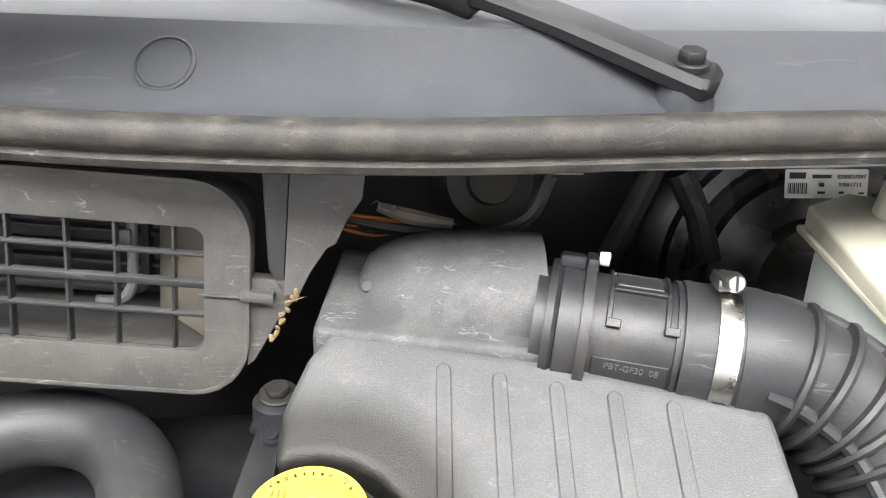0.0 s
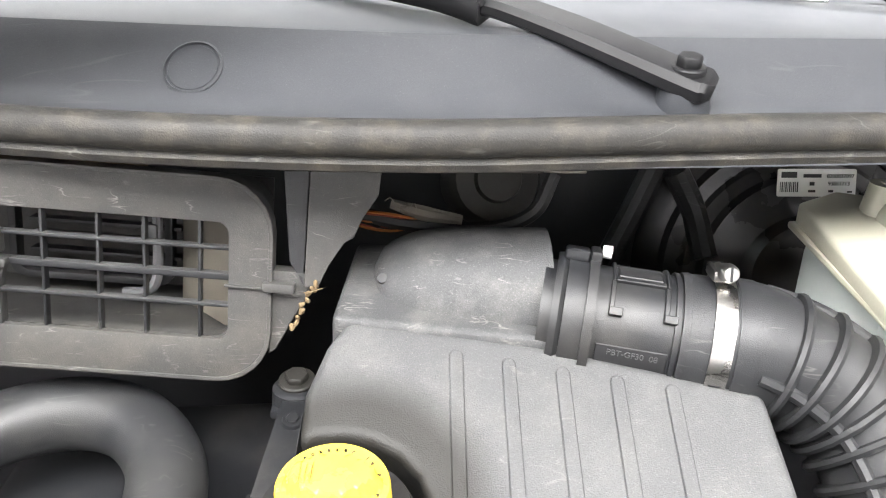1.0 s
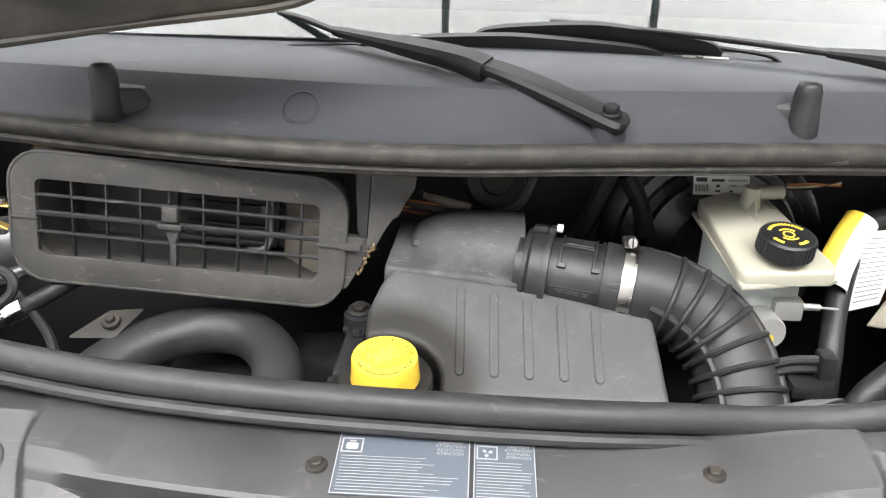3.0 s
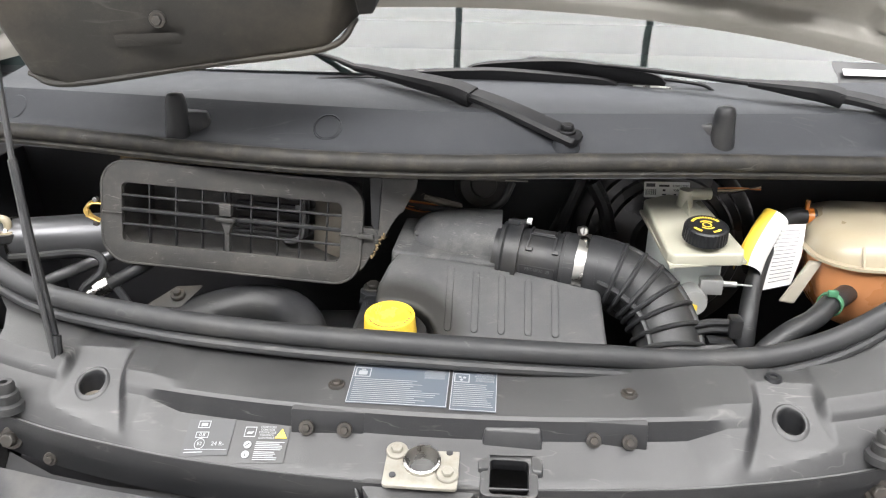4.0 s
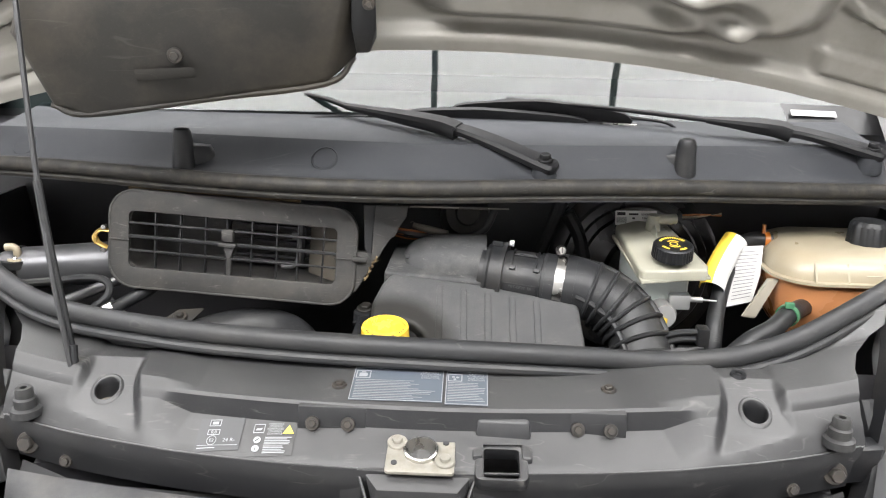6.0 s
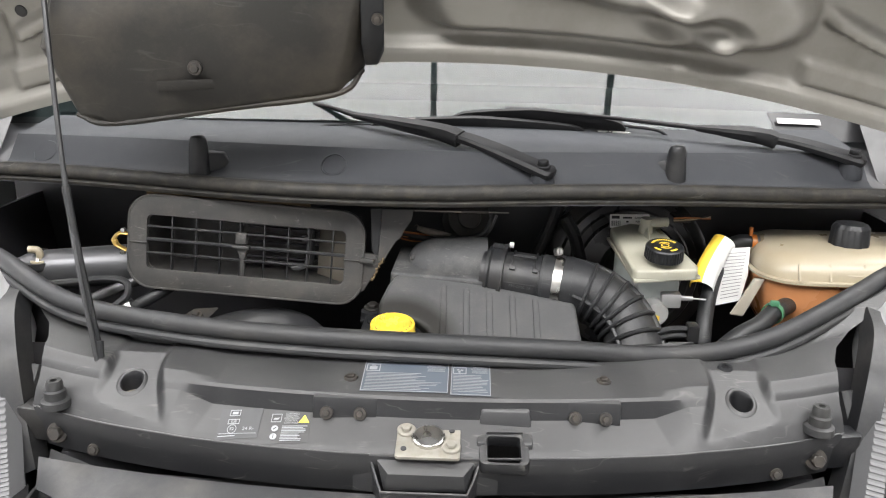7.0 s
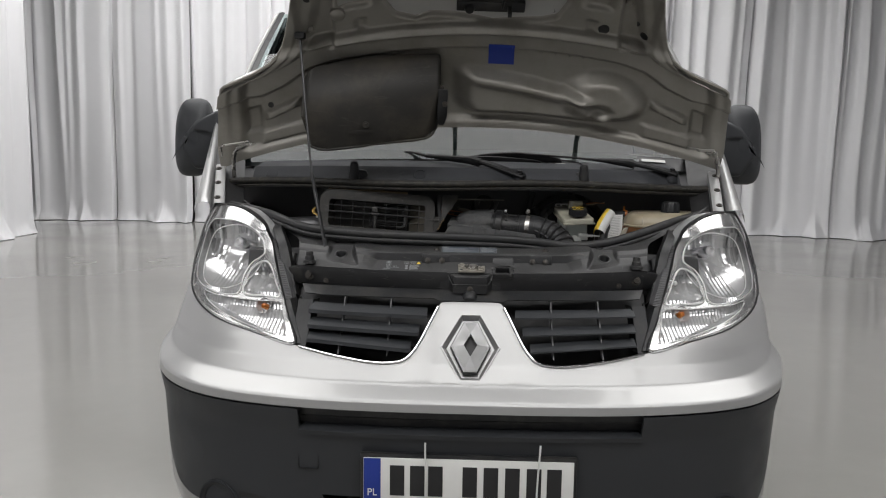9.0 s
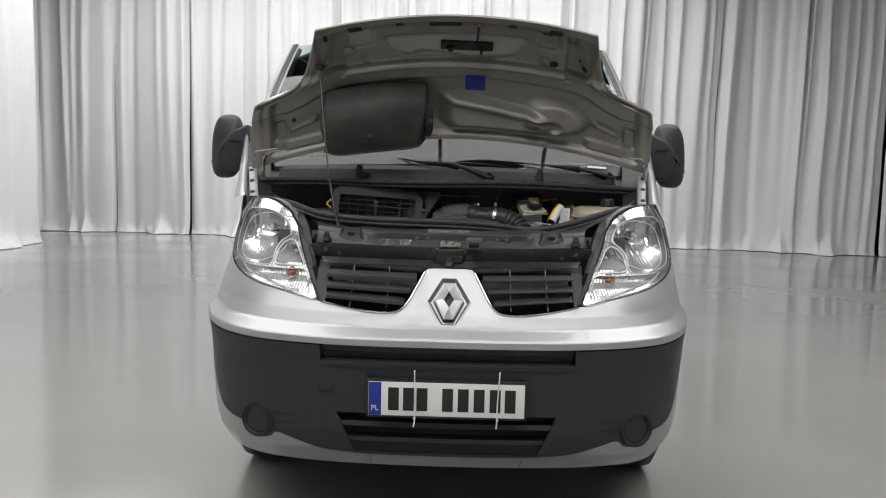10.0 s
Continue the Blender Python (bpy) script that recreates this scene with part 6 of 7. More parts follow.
for i in range(5):
    a, b = V(0.004 + 0.0333 * i, 0.544 - 0.0066 * i, 1.122), V(0.006 + 0.0328 * i, 0.459 - 0.001 * i, 1.081)
    (ax, ay), (bx, by) = flat(*a), flat(*b)
    d = Vector((bx - ax, by - ay)).normalized()
    n = Vector((-d.y, d.x))
    st = [Vector((ax, ay)) + 0.0045 * (math.cos(radians(t)) * n - math.sin(radians(t)) * d) for t in range(0, 181, 30)] + [Vector((bx, by)) + 0.0045 * (-math.cos(radians(t)) * n + math.sin(radians(t)) * d) for t in range(0, 181, 30)]
    part("rib", prism([tuple(q) for q in st], 0.006, AM @ Matrix.Translation((0, 0, 0.0018)), 0.0016, 3), LID, air)
part("ledge", box((0.075, 0.552, 1.118), (0.022, 0.016, 0.012), 0.002), AIRBOX, air)
for x, y, z in ((0.222, 0.44, 1.03), (-0.115, 0.52, 1.03)):
    part("screw_lug", merged(lathe([(0, 0.010), (0.007, 0.010), (0.009, 0.006), (0.011, -0.02)], 18, pose(x, y, z)), box((x - 0.008, y, z - 0.012), (0.02, 0.018, 0.012), 0.002)), BLACK, air)
part("side_grille", hull_of([V(x, y, z) for x, y, z in ((-0.074, 0.60, 1.125), (-0.094, 0.53, 1.085), (-0.098, 0.50, 1.05), (-0.080, 0.60, 1.02), (-0.100, 0.50, 0.99), (-0.070, 0.60, 1.03))], 0.002), BLACK, air)

# ---- intake hose ----
hose = thing("intake_hose", "black ribbed rubber intake hose with a steel clamp", "hose", (0.2, 0.55, 1.0))
AXIS = V(0.05, -0.010, -0.004).normalized()
cen = lambda x: V(x, 0.588 - 0.20 * (x - 0.068), 1.131 - 0.06 * (x - 0.068))


def ring_on(x0, x1, r0, r1=None, m=BLACK, name="collar", parent=None, n=32):
    return part(name, tube([cen(x0), cen(x0) + (cen(x1) - cen(x0)) * 0.5, cen(x1)], [r0, (r0 + (r1 or r0)) / 2, r1 or r0], n), m, parent or hose)


UPW = V(0, 0.26, 0.965)
UPW = (UPW - AXIS * UPW.dot(AXIS)).normalized()
TOME = UPW.cross(AXIS).normalized()
TOME = TOME if TOME.y < 0 else -TOME
around = lambda x, deg, r: cen(x) + r * (math.cos(radians(deg)) * UPW + math.sin(radians(deg)) * TOME)


def shell(x0, x1, a0, a1, r, thick=0.002, n=10):
    """A curved plate lying on the throat, between two places along it and two angles from its top."""
    return bevelled(hull_free([[around(x, a0 + (a1 - a0) * k / n, rr) for k in range(n + 1)] for x, rr in ((x0, r), (x0, r + thick), (x1, r + thick), (x1, r))]), 0.0005, 1)


def hull_free(rows):
    """A closed bar from four lines of points, capped at both ends."""
    k = len(rows[0])
    bm = bmesh.new()
    vs = [[bm.verts.new(p) for p in row] for row in rows]
    for a in range(4):
        for i in range(k - 1):
            bm.faces.new((vs[a][i], vs[a][i + 1], vs[(a + 1) % 4][i + 1], vs[(a + 1) % 4][i]))
    bm.faces.new([v[0] for v in vs]), bm.faces.new([v[-1] for v in vs][::-1])
    bmesh.ops.recalc_face_normals(bm, faces=bm.faces[:])
    return bm


ring_on(0.062, 0.071, 0.0385, name="throat")
ring_on(0.069, 0.0735, 0.0440, 0.0450)
ring_on(0.0735, 0.0765, 0.0450, 0.0425)
ring_on(0.0765, 0.0895, 0.0445, 0.0440)
ring_on(0.0895, 0.0955, 0.0475, 0.0475, name="flange")
ring_on(0.0955, 0.150, 0.0395, 0.0395, name="sensor_tube")
ring_on(0.1445, 0.1475, 0.0418, 0.0418)
ring_on(0.149, 0.1535, 0.0425, 0.0432, RUBBER)
part("sensor", merged(hull_of([around(x, a, r) for x in (0.072, 0.0885) for a, r in ((-24, 0.043), (18, 0.043), (-22, 0.052), (16, 0.052))], 0.003, 3), hull_of([around(x, a, r) for x in (0.0885, 0.0955) for a, r in ((-26, 0.044), (22, 0.044), (-22, 0.0535), (20, 0.0535))], 0.002, 2)), BLACK, hose, "black clip boss on the throat")
part("sensor_stud", tube([around(0.0955, 4, 0.0495), around(0.1015, 4, 0.0495)], [0.0042, 0.0048, 0.0045], 12), WHITE, hose, "white plastic stud")
part("window", merged(shell(0.104, 0.106, -30, 34, 0.039, 0.0036), shell(0.1375, 0.1395, -30, 34, 0.039, 0.0036), shell(0.106, 0.1375, 28, 33, 0.039, 0.0032, 3), shell(0.106, 0.1375, -30, -22, 0.039, 0.0034, 3), shell(0.108, 0.1355, -16, 24, 0.039, 0.0016)), BLACK, hose, "raised frame on the sensor tube")
for x in (0.1050, 0.1385):
    part("clip", merged(shell(x - 0.0016, x + 0.0016, 33, 66, 0.039, 0.0026), shell(x - 0.0016, x + 0.0070, 62, 69, 0.039, 0.0048, 3)), BLACK, hose)
part("print_band", shell(0.099, 0.143, 96, 118, 0.0390, 0.0012), INK_SHADE, hose, "darker printed band")
lettering("PBT-GF30  08", 0.0056, basis(around(0.122, 103, 0.0405), AXIS, UPW * math.sin(radians(103)) - TOME * math.cos(radians(103))), mat("faint moulded print", (0.055, 0.055, 0.056), 0.5), hose)
AX = [cen(0.150), cen(0.172), cen(0.196), V(0.232, 0.553, 1.112), V(0.263, 0.538, 1.090), V(0.281, 0.510, 1.058), V(0.286, 0.478, 1.020), V(0.286, 0.450, 0.975), V(0.286, 0.43, 0.92)]
line = spline(AX, 120)
part("bellows", tube(line, [0.0425, 0.043, 0.0435, 0.0395, 0.0395, 0.0395, 0.0395, 0.0395, 0.0395], 32), RUBBER, hose, "ribbed rubber bellows")
at = lambda i: Matrix.Translation(line[i]) @ (line[min(i + 1, 119)] - line[i - 1]).to_track_quat("Z", "Y").to_matrix().to_4x4()
for i in range(38, 116, 7):
    part("rib", lathe([(0.039, -0.0034), (0.0448, -0.0026), (0.0462, 0), (0.0448, 0.0026), (0.039, 0.0034)], 32, at(i)), RUBBER, hose)
for side in (-1, 1):
    pts = []
    for i in range(31, 119, 3):
        t = (line[min(i + 1, 119)] - line[i - 1]).normalized()
        out = V(0.75, 0.45, 0.2) * side
        out = (out - t * out.dot(t)).normalized()
        up = t.cross(out)
        up = up if up.dot(V(0, -0.5, 0.8)) > 0 else -up
        pts.append(line[i] + (out * 0.86 + up * 0.51) * 0.0405)
    part("rib", tube(pts, 0.0045, 8), RUBBER, hose)
cm = Matrix.Translation(cen(0.173)) @ AXIS.to_track_quat("Z", "Y").to_matrix().to_4x4()
clamp = part("clamp", lathe([(0.0435, -0.0065), (0.0448, -0.0065), (0.0448, 0.0065), (0.0435, 0.0065)], 40, cm), STEEL, hose, "bright steel hose clamp")
part("screw", merged(lathe([(0, 0.007), (0.0045, 0.007), (0.0058, 0.005), (0.0062, 0.0), (0.004, -0.002), (0.004, -0.018)], 18, basis((0.171, 0.552, 1.1815), (1, 0, 0), (0, 0.25, 1))), box((0.1715, 0.566, 1.176), (0.013, 0.018, 0.008), 0.002)), STEEL, clamp)
part("screw_slot", box((0, 0, 0.0072), (0.0014, 0.009, 0.0008), 0, basis((0.171, 0.552, 1.1815), (1, 0, 0), (0, 0.25, 1))), INK_SHADE, clamp)
for k in range(7):
    part("slot", box((0, 0.0449, 0), (0.0011, 0.0006, 0.0075), 0, cm @ Matrix.Rotation(radians(100 + 5 * k if AXIS.x > 0 else 80 - 5 * k), 4, "Z")), INK_SHADE, clamp)
ring_on(0.182, 0.194, 0.0445, 0.0445, RUBBER, "cuff")

# ---- cabin air intake ----
FOAM = mat("aged foam", (0.15, 0.105, 0.055), 0.85, 0, 0.4, 60, 0.8, 200, dust=0.5, dust_color=(0.10, 0.07, 0.035), dust_scale=40)
BRASS = mat("yellow passivated steel", (0.50, 0.33, 0.10), 0.32, 0.75, 0.2, 40, 0.1)
FM = basis((-0.304, 0.594, 1.157), (0.998, 0.0, -0.062), (0.062, 0.12, 1))
duct = thing("cabin_air_intake", "black plastic air intake frame with an open grid", "air intake", (-0.304, 0.62, 1.08))
part("flange", frame_ring(rounded(0.362, 0.143, 0.036, 6), rounded(0.306, 0.084, 0.008, 6, 0.0, 0.0), 0.006, FM, 0.001), INTAKE, duct)
part("rim", frame_ring(rounded(0.366, 0.147, 0.038, 6), rounded(0.360, 0.141, 0.036, 6), 0.014, FM @ Matrix.Translation((0, 0, 0.001)), 0.0008), INTAKE, duct)
for i in range(8):
    x = -0.115 + 0.246 * i / 7
    part("bar", box((x + 0.002 * (i % 3), 0.0, -0.006), (0.0021, 0.086, 0.007), 0.0006, FM), COVER, duct)
for y, w in ((0.024, 0.0024), (0.004, 0.0046), (-0.017, 0.0023)):
    part("bar", box((0, y, -0.004), (0.308, w, 0.008), 0.0008, FM), COVER, duct)
part("hub", merged(box((-0.006, 0.018, 0.001), (0.017, 0.017, 0.012), 0.002, FM), box((-0.006, 0.004, 0.001), (0.026, 0.006, 0.012), 0.0015, FM), box((-0.004, -0.020, -0.004), (0.007, 0.044, 0.010), 0.0015, FM), hull_of([FM @ V(x, y, z) for x, y in ((-0.014, 0.001), (0.004, 0.001), (-0.007, -0.016), (-0.001, -0.016)) for z in (-0.006, 0.002)], 0.001, 1)), INTAKE, duct, "moulded hub of the grid")
part("foam_edge", box((-0.035, 0.0755, -0.022), (0.255, 0.013, 0.010), 0.003, FM), FOAM, duct, "yellowed foam strip behind the frame")
part("box", frame_ring(rounded(0.324, 0.104, 0.02, 6), rounded(0.308, 0.088, 0.015, 6), 0.10, FM @ Matrix.Translation((0, 0, -0.011)), 0.0), INTAKE, duct)
part("back", box((0, 0, -0.112), (0.324, 0.104, 0.004), 0, FM), INTAKE, duct)
part("blower_vent", frame_ring(rounded(0.125, 0.068, 0.012, 5), rounded(0.112, 0.056, 0.009, 5), 0.012, FM @ Matrix.Translation((0.030, 0.0, -0.075)), 0.002), COVER, duct)
part("inner_panel", hull_of([FM @ V(x, y, z) for x, z in ((0.100, -0.075), (0.153, -0.020)) for y in (-0.043, 0.043) for z in (z, z - 0.003)], 0), BEIGE, duct, "dusty beige side of the duct")
part("strut", merged(tube([FM @ V(0.086, 0.042, -0.06), FM @ V(0.087, 0.0, -0.058), FM @ V(0.086, -0.022, -0.056), FM @ V(0.078, -0.031, -0.055), FM @ V(0.062, -0.033, -0.055)], 0.004, 8, 20), box((0.082, 0.016, -0.055), (0.012, 0.012, 0.006), 0.002, FM)), GREYMETAL, duct, "grey bent strut")
part("seam", box((0.166, -0.0015, 0.001), (0.030, 0.0018, 0.003), 0.0006, FM), INTAKE, duct)
part("seam", box((-0.166, -0.0015, 0.001), (0.030, 0.0018, 0.003), 0.0006, FM), INTAKE, duct)
for i in range(5):
    part("vent_slat", box((0.04, -0.024 + 0.012 * i, -0.085), (0.116, 0.003, 0.012), 0.0008, FM), COVER, duct)
part("catch", merged(strap([FM @ V(-0.182, 0.010, 0.0), FM @ V(-0.194, 0.010, 0.003), FM @ V(-0.201, 0.001, 0.004), FM @ V(-0.197, -0.008, 0.004), FM @ V(-0.184, -0.016, 0.0)], [0.008, 0.009, 0.009, 0.008], [0.003, 0.003, 0.003]), box((-0.199, -0.006, 0.004), (0.004, 0.010, 0.008), 0.001, FM)), BRASS, duct, "yellow steel spring catch")
for yy in (0.015, -0.019):
    part("catch_screw", lathe([(0, 0.003), (0.0034, 0.003), (0.004, 0.0), (0.004, -0.004)], 12, FM @ Matrix.Translation((-0.188, yy, 0.004))), STEEL, duct)
rng_f = random.Random(12)
for k in range(9):
    t = k / 8
    c = V(0.2125 - 0.015 * t + rng_f.uniform(-0.0012, 0.0012), 0.004 - 0.033 * t, -0.001 + rng_f.uniform(-0.001, 0.001))
    part("foam_crumb", hull_of([FM @ (c + V(rng_f.uniform(-1, 1), rng_f.uniform(-1.3, 1.3), rng_f.uniform(-1, 1)) * rng_f.uniform(0.0020, 0.0034)) for _ in range(14)], 0.0006, 1), FOAM, duct)
part("side_web", hull_of([FM @ V(x, y, z) for x, y in ((0.182, 0.010), (0.212, 0.010), (0.2105, 0.002), (0.186, -0.048), (0.181, -0.052)) for z in (-0.004, -0.018)], 0.001), INTAKE, duct)
part("hinge_arm", box((0.188, 0.0, 0.0), (0.022, 0.007, 0.01), 0.002, FM), INTAKE, duct)
br = thing("splash_bracket", "grey triangular plastic splash shield with a torn edge", "bracket", (-0.08, 0.62, 1.15))
BM = basis((0, 0.606, 1.182), (1, 0.05, 0), (0, 0.2, 1)) @ Matrix.Translation((0, -1.17, 0))
part("plate", prism([(-0.094, 1.212), (-0.047, 1.212), (-0.049, 1.196), (-0.060, 1.180), (-0.066, 1.167), (-0.072, 1.164), (-0.083, 1.148), (-0.090, 1.134), (-0.100, 1.133)], 0.003, BM, 0.0008), INTAKE, br)
part("fold", prism([(-0.112, 1.212), (-0.095, 1.212), (-0.101, 1.133), (-0.110, 1.15)], 0.003, BM @ Matrix.Translation((0, 0, -0.004)), 0.0008), COVER, br)
rng_t = random.Random(8)
blower = thing("wiper_motor", "dusty wiper motor with a wrapped wire loom", "motor", (0.02, 0.72, 1.15))
part("body", lathe([(0, 0.03), (0.018, 0.03), (0.020, 0.024), (0.034, 0.022), (0.038, 0.014), (0.038, -0.03), (0, -0.03)], 28, pose(0.035, 0.735, 1.180, 70, 0, 10)), DUCTM, blower)
part("bracket", box((0.0, 0.70, 1.205), (0.14, 0.04, 0.004), 0.001), BOLT, blower)
part("loom", tube([(-0.075, 0.69, 1.165), (-0.03, 0.685, 1.158), (0.03, 0.68, 1.158), (0.065, 0.68, 1.172), (0.08, 0.69, 1.20)], 0.006, 8, 30), RUBBER, blower)
for x, wide in ((-0.012, 0.075), (0.086, 0.032)):
    part("bracket_lip", box((x, 0.676, 1.2065), (wide, 0.003, 0.002), 0.0008), ZINC, blower, "pale zinc edge of the bracket")
part("loom_wrap", tube([(-0.045, 0.682, 1.176), (-0.02, 0.678, 1.170), (0.01, 0.676, 1.166)], [0.004, 0.0065, 0.004], 8, 12), BEIGE, blower, "frayed pale wrapping of the loom")
for k in range(10):
    a = V(-0.042 + 0.004 * k, 0.680, 1.176 - 0.001 * k)
    part("frayed_thread", tube([a, a + V(rng_t.uniform(-0.006, 0.006), -0.004, rng_t.uniform(0.001, 0.007)), a + V(rng_t.uniform(-0.010, 0.010), -0.005, rng_t.uniform(-0.004, 0.008))], 0.0005, 4, 6), BEIGE, blower)
WIRERED, WIREORANGE = mat("dusty red wire", (0.20, 0.035, 0.02), 0.5), mat("dusty orange wire", (0.36, 0.12, 0.03), 0.5)
rng_w = random.Random(3)
for k, m in enumerate((WIREORANGE, WIRERED, BLACK, WIREORANGE, WIRERED, BLACK, WIREORANGE)):
    part("wire", tube([(-0.105, 0.69 + 0.003 * k, 1.186 - 0.004 * k), (-0.075, 0.686, 1.172 - 0.0028 * k + rng_w.uniform(-0.003, 0.003)), (-0.045, 0.684, 1.166 - 0.0022 * k + rng_w.uniform(-0.003, 0.003)), (-0.015, 0.684, 1.161)], 0.0013, 6, 18), m, blower)

# ---- inlet pipe, oil cap ----
solo("air_pipe", tube([(-0.430, 0.42, 0.958), (-0.410, 0.48, 0.996), (-0.365, 0.56, 1.020), (-0.300, 0.607, 1.027), (-0.240, 0.604, 1.027), (-0.199, 0.565, 1.019), (-0.187, 0.51, 1.004), (-0.187, 0.45, 0.965), (-0.187, 0.42, 0.88)], 0.0275, 28, 80), RUBBER, "thick black rubber air pipe bent in an arch", "pipe")
oil = thing("oil_filler_cap", "bright yellow oil filler cap on a black neck", "oil cap", (-0.062, 0.444, 0.96))
oc = pose(-0.062, 0.444, 1.078, 8, 0, 0)
part("neck", lathe([(0.03, -0.12), (0.03, -0.012), (0.044, -0.010), (0.045, 0.0), (0.043, 0.004), (0.036, 0.002), (0.0, 0.002)], 32, oc), BLACK, oil)


def cap_top(x, y):
    """The cap's top: a bowed grip across the middle, a lower crescent before and behind it."""
    edge = 0.0160 * (1 - (x / 0.0275) ** 2)
    return 0.0275 + 0.0095 * smooth(edge + 0.0008, edge - 0.0018, abs(y)) * smooth(0.0285, 0.020, abs(x))


discs = [[oc @ V(r * math.cos(a), r * math.sin(a), cap_top(r * math.cos(a), r * math.sin(a))) for a in np.linspace(0, 2 * math.pi, 96, endpoint=False)] for r in [0.0004] + [0.0022 * k for k in range(1, 14)]]
discs += [[oc @ V(r * math.cos(a), r * math.sin(a), h) for a in np.linspace(0, 2 * math.pi, 96, endpoint=False)] for r, h in ((0.0298, 0.0278), (0.0305, 0.0260), (0.0312, 0.014), (0.0322, 0.004), (0.0005, 0.003))]
bmo = grid(discs, closed=True)
bmesh.ops.recalc_face_normals(bmo, faces=bmo.faces[:])
part("cap", bmo, CAPYELLOW, oil, "yellow cap with brown oil stains")
for x in (-0.0165, -0.0135, -0.0105):
    part("grip_line", box((x, -0.001, 0.0371), (0.0009, 0.013, 0.0010), 0.0003, oc), BRASS, oil)
for i, ch in enumerate("Ne pas dépasser le niveau"):
    if ch != " ":
        lettering(ch, 0.0042, oc @ Matrix.Rotation(radians(128 - 10.6 * i), 4, "Z") @ Matrix.Translation((0, 0.0252, 0.0278)), INK_SHADE, oil)
for k in range(16):
    part("print_bar", box((0, 0, 0), (0.0011 + 0.0004 * (k % 3), 0.0012, 0.0005), 0, oc @ Matrix.Rotation(radians(232 + 4.9 * k), 4, "Z") @ Matrix.Translation((0.0252, 0, 0.0276)) @ Matrix.Rotation(radians(90), 4, "Z")), INK_SHADE, oil)

# ---- brake booster, label, reservoir ----
booster = thing("brake_booster", "large glossy black round brake servo drum", "brake booster", (0.30, 0.84, 0.95))
GLOSS = mat("gloss black enamel", (0.022, 0.022, 0.024), 0.27, 0, 0.2, 14, 0.1, dust=0.45, dust_color=(0.10, 0.085, 0.062), dust_scale=12)
part("drum", lathe([(0, 0.03), (0.05, 0.03), (0.056, 0.018), (0.088, 0.012), (0.092, 0.004), (0.104, 0.004), (0.108, 0.0), (0.120, -0.002), (0.124, -0.010), (0.140, -0.014), (0.146, -0.02), (0.146, -0.1)], 64, basis((0.322, 0.775, 1.085), (1, 0, 0), (0, 0.18, 1))), GLOSS, booster)
LB = basis((0.308, 0.737, 1.183), (1, 0, 0.02), (0, 0.28, 1))
lab = part("label", prism(rounded(0.066, 0.023, 0.0015, 3), 0.001, LB, 0), WHITE, booster, "white printed parts label")
lettering("8200837097", 0.0046, LB @ Matrix.Translation((0.0195, 0.0055, 0.0004)), INK_SHADE, lab)
lettering("93861713", 0.0046, LB @ Matrix.Translation((0.0185, -0.0008, 0.0004)), INK_SHADE, lab)
for x, y, w, h in ((-0.0235, 0.0066, 0.013, 0.005), (-0.004, 0.0058, 0.015, 0.0030), (-0.004, -0.0008, 0.004, 0.0030), (-0.004, -0.0070, 0.006, 0.002), (0.012, -0.007, 0.004, 0.002), (0.028, -0.0075, 0.004, 0.0015)):
    part("print_bar", box((x, y, 0.0002), (w, h, 0.0004), 0, LB), INK_SHADE, lab)
for k in range(10):
    part("print_bar", box((-0.0305 + 0.0016 * k, -0.0035, 0.0002), (0.0005 + 0.0005 * (k % 2), 0.0085, 0.0004), 0, LB), INK_SHADE, lab)
for a, b in (((0.205, 0.80, 1.23), (0.150, 0.79, 1.08)), ((0.205, 0.79, 1.175), (0.235, 0.765, 1.10))):
    solo("black_hose", tube([a, Vector(a).lerp(Vector(b), 0.5) + V(0.006, 0.01, 0), b], 0.012, 10, 12), RUBBER, "black rubber hose by the bulkhead", "hose", "bulkhead hoses")
res = thing("brake_fluid_reservoir", "milky plastic brake fluid reservoir with a black cap", "reservoir", (0.325, 0.60, 1.02))
part("tank", hull_of([V(x, y, z + d + 0.012) for x, y, z in ((0.264, 0.672, 1.176), (0.300, 0.69, 1.180), (0.345, 0.685, 1.176), (0.376, 0.56, 1.151), (0.372, 0.545, 1.149), (0.284, 0.54, 1.146), (0.278, 0.548, 1.147)) for d in (0, -0.017)], 0.004, 3), MILKY, res, "milky upper tank")
part("lip", hull_of([V(x, y, z + d + 0.012) for x, y, z in ((0.260, 0.674, 1.160), (0.348, 0.69, 1.160), (0.380, 0.552, 1.137), (0.280, 0.536, 1.133)) for d in (0, -0.005)], 0.002, 2), MILKY, res)
part("lower_tank", hull_of([V(x, y, z) for x, y in ((0.272, 0.672), (0.34, 0.68), (0.362, 0.585), (0.290, 0.572)) for z in (1.09, 1.162)], 0.012, 3), mat("milky plastic with dark fluid", (0.42, 0.45, 0.43), 0.35, 0, 0.15, 14, 0.1), res)
RC = pose(0.326, 0.566, 1.173, 10, 0, 0)
capr = [[RC @ V((r + (0.0009 if a % 2 else 0) * (1 if 0 < k < 4 else 0)) * math.cos(2 * math.pi * a / 72), (r + (0.0009 if a % 2 else 0) * (1 if 0 < k < 4 else 0)) * math.sin(2 * math.pi * a / 72), h) for a in range(72)] for k, (r, h) in enumerate(((0.0005, 0.019), (0.0245, 0.019), (0.0268, 0.017), (0.0275, 0.0), (0.0005, -0.012)))]
bmc = grid(capr, closed=True)
bmesh.ops.recalc_face_normals(bmc, faces=bmc.faces[:])
cap = part("cap", bmc, BLACK, res, "black ribbed cap with yellow signs")
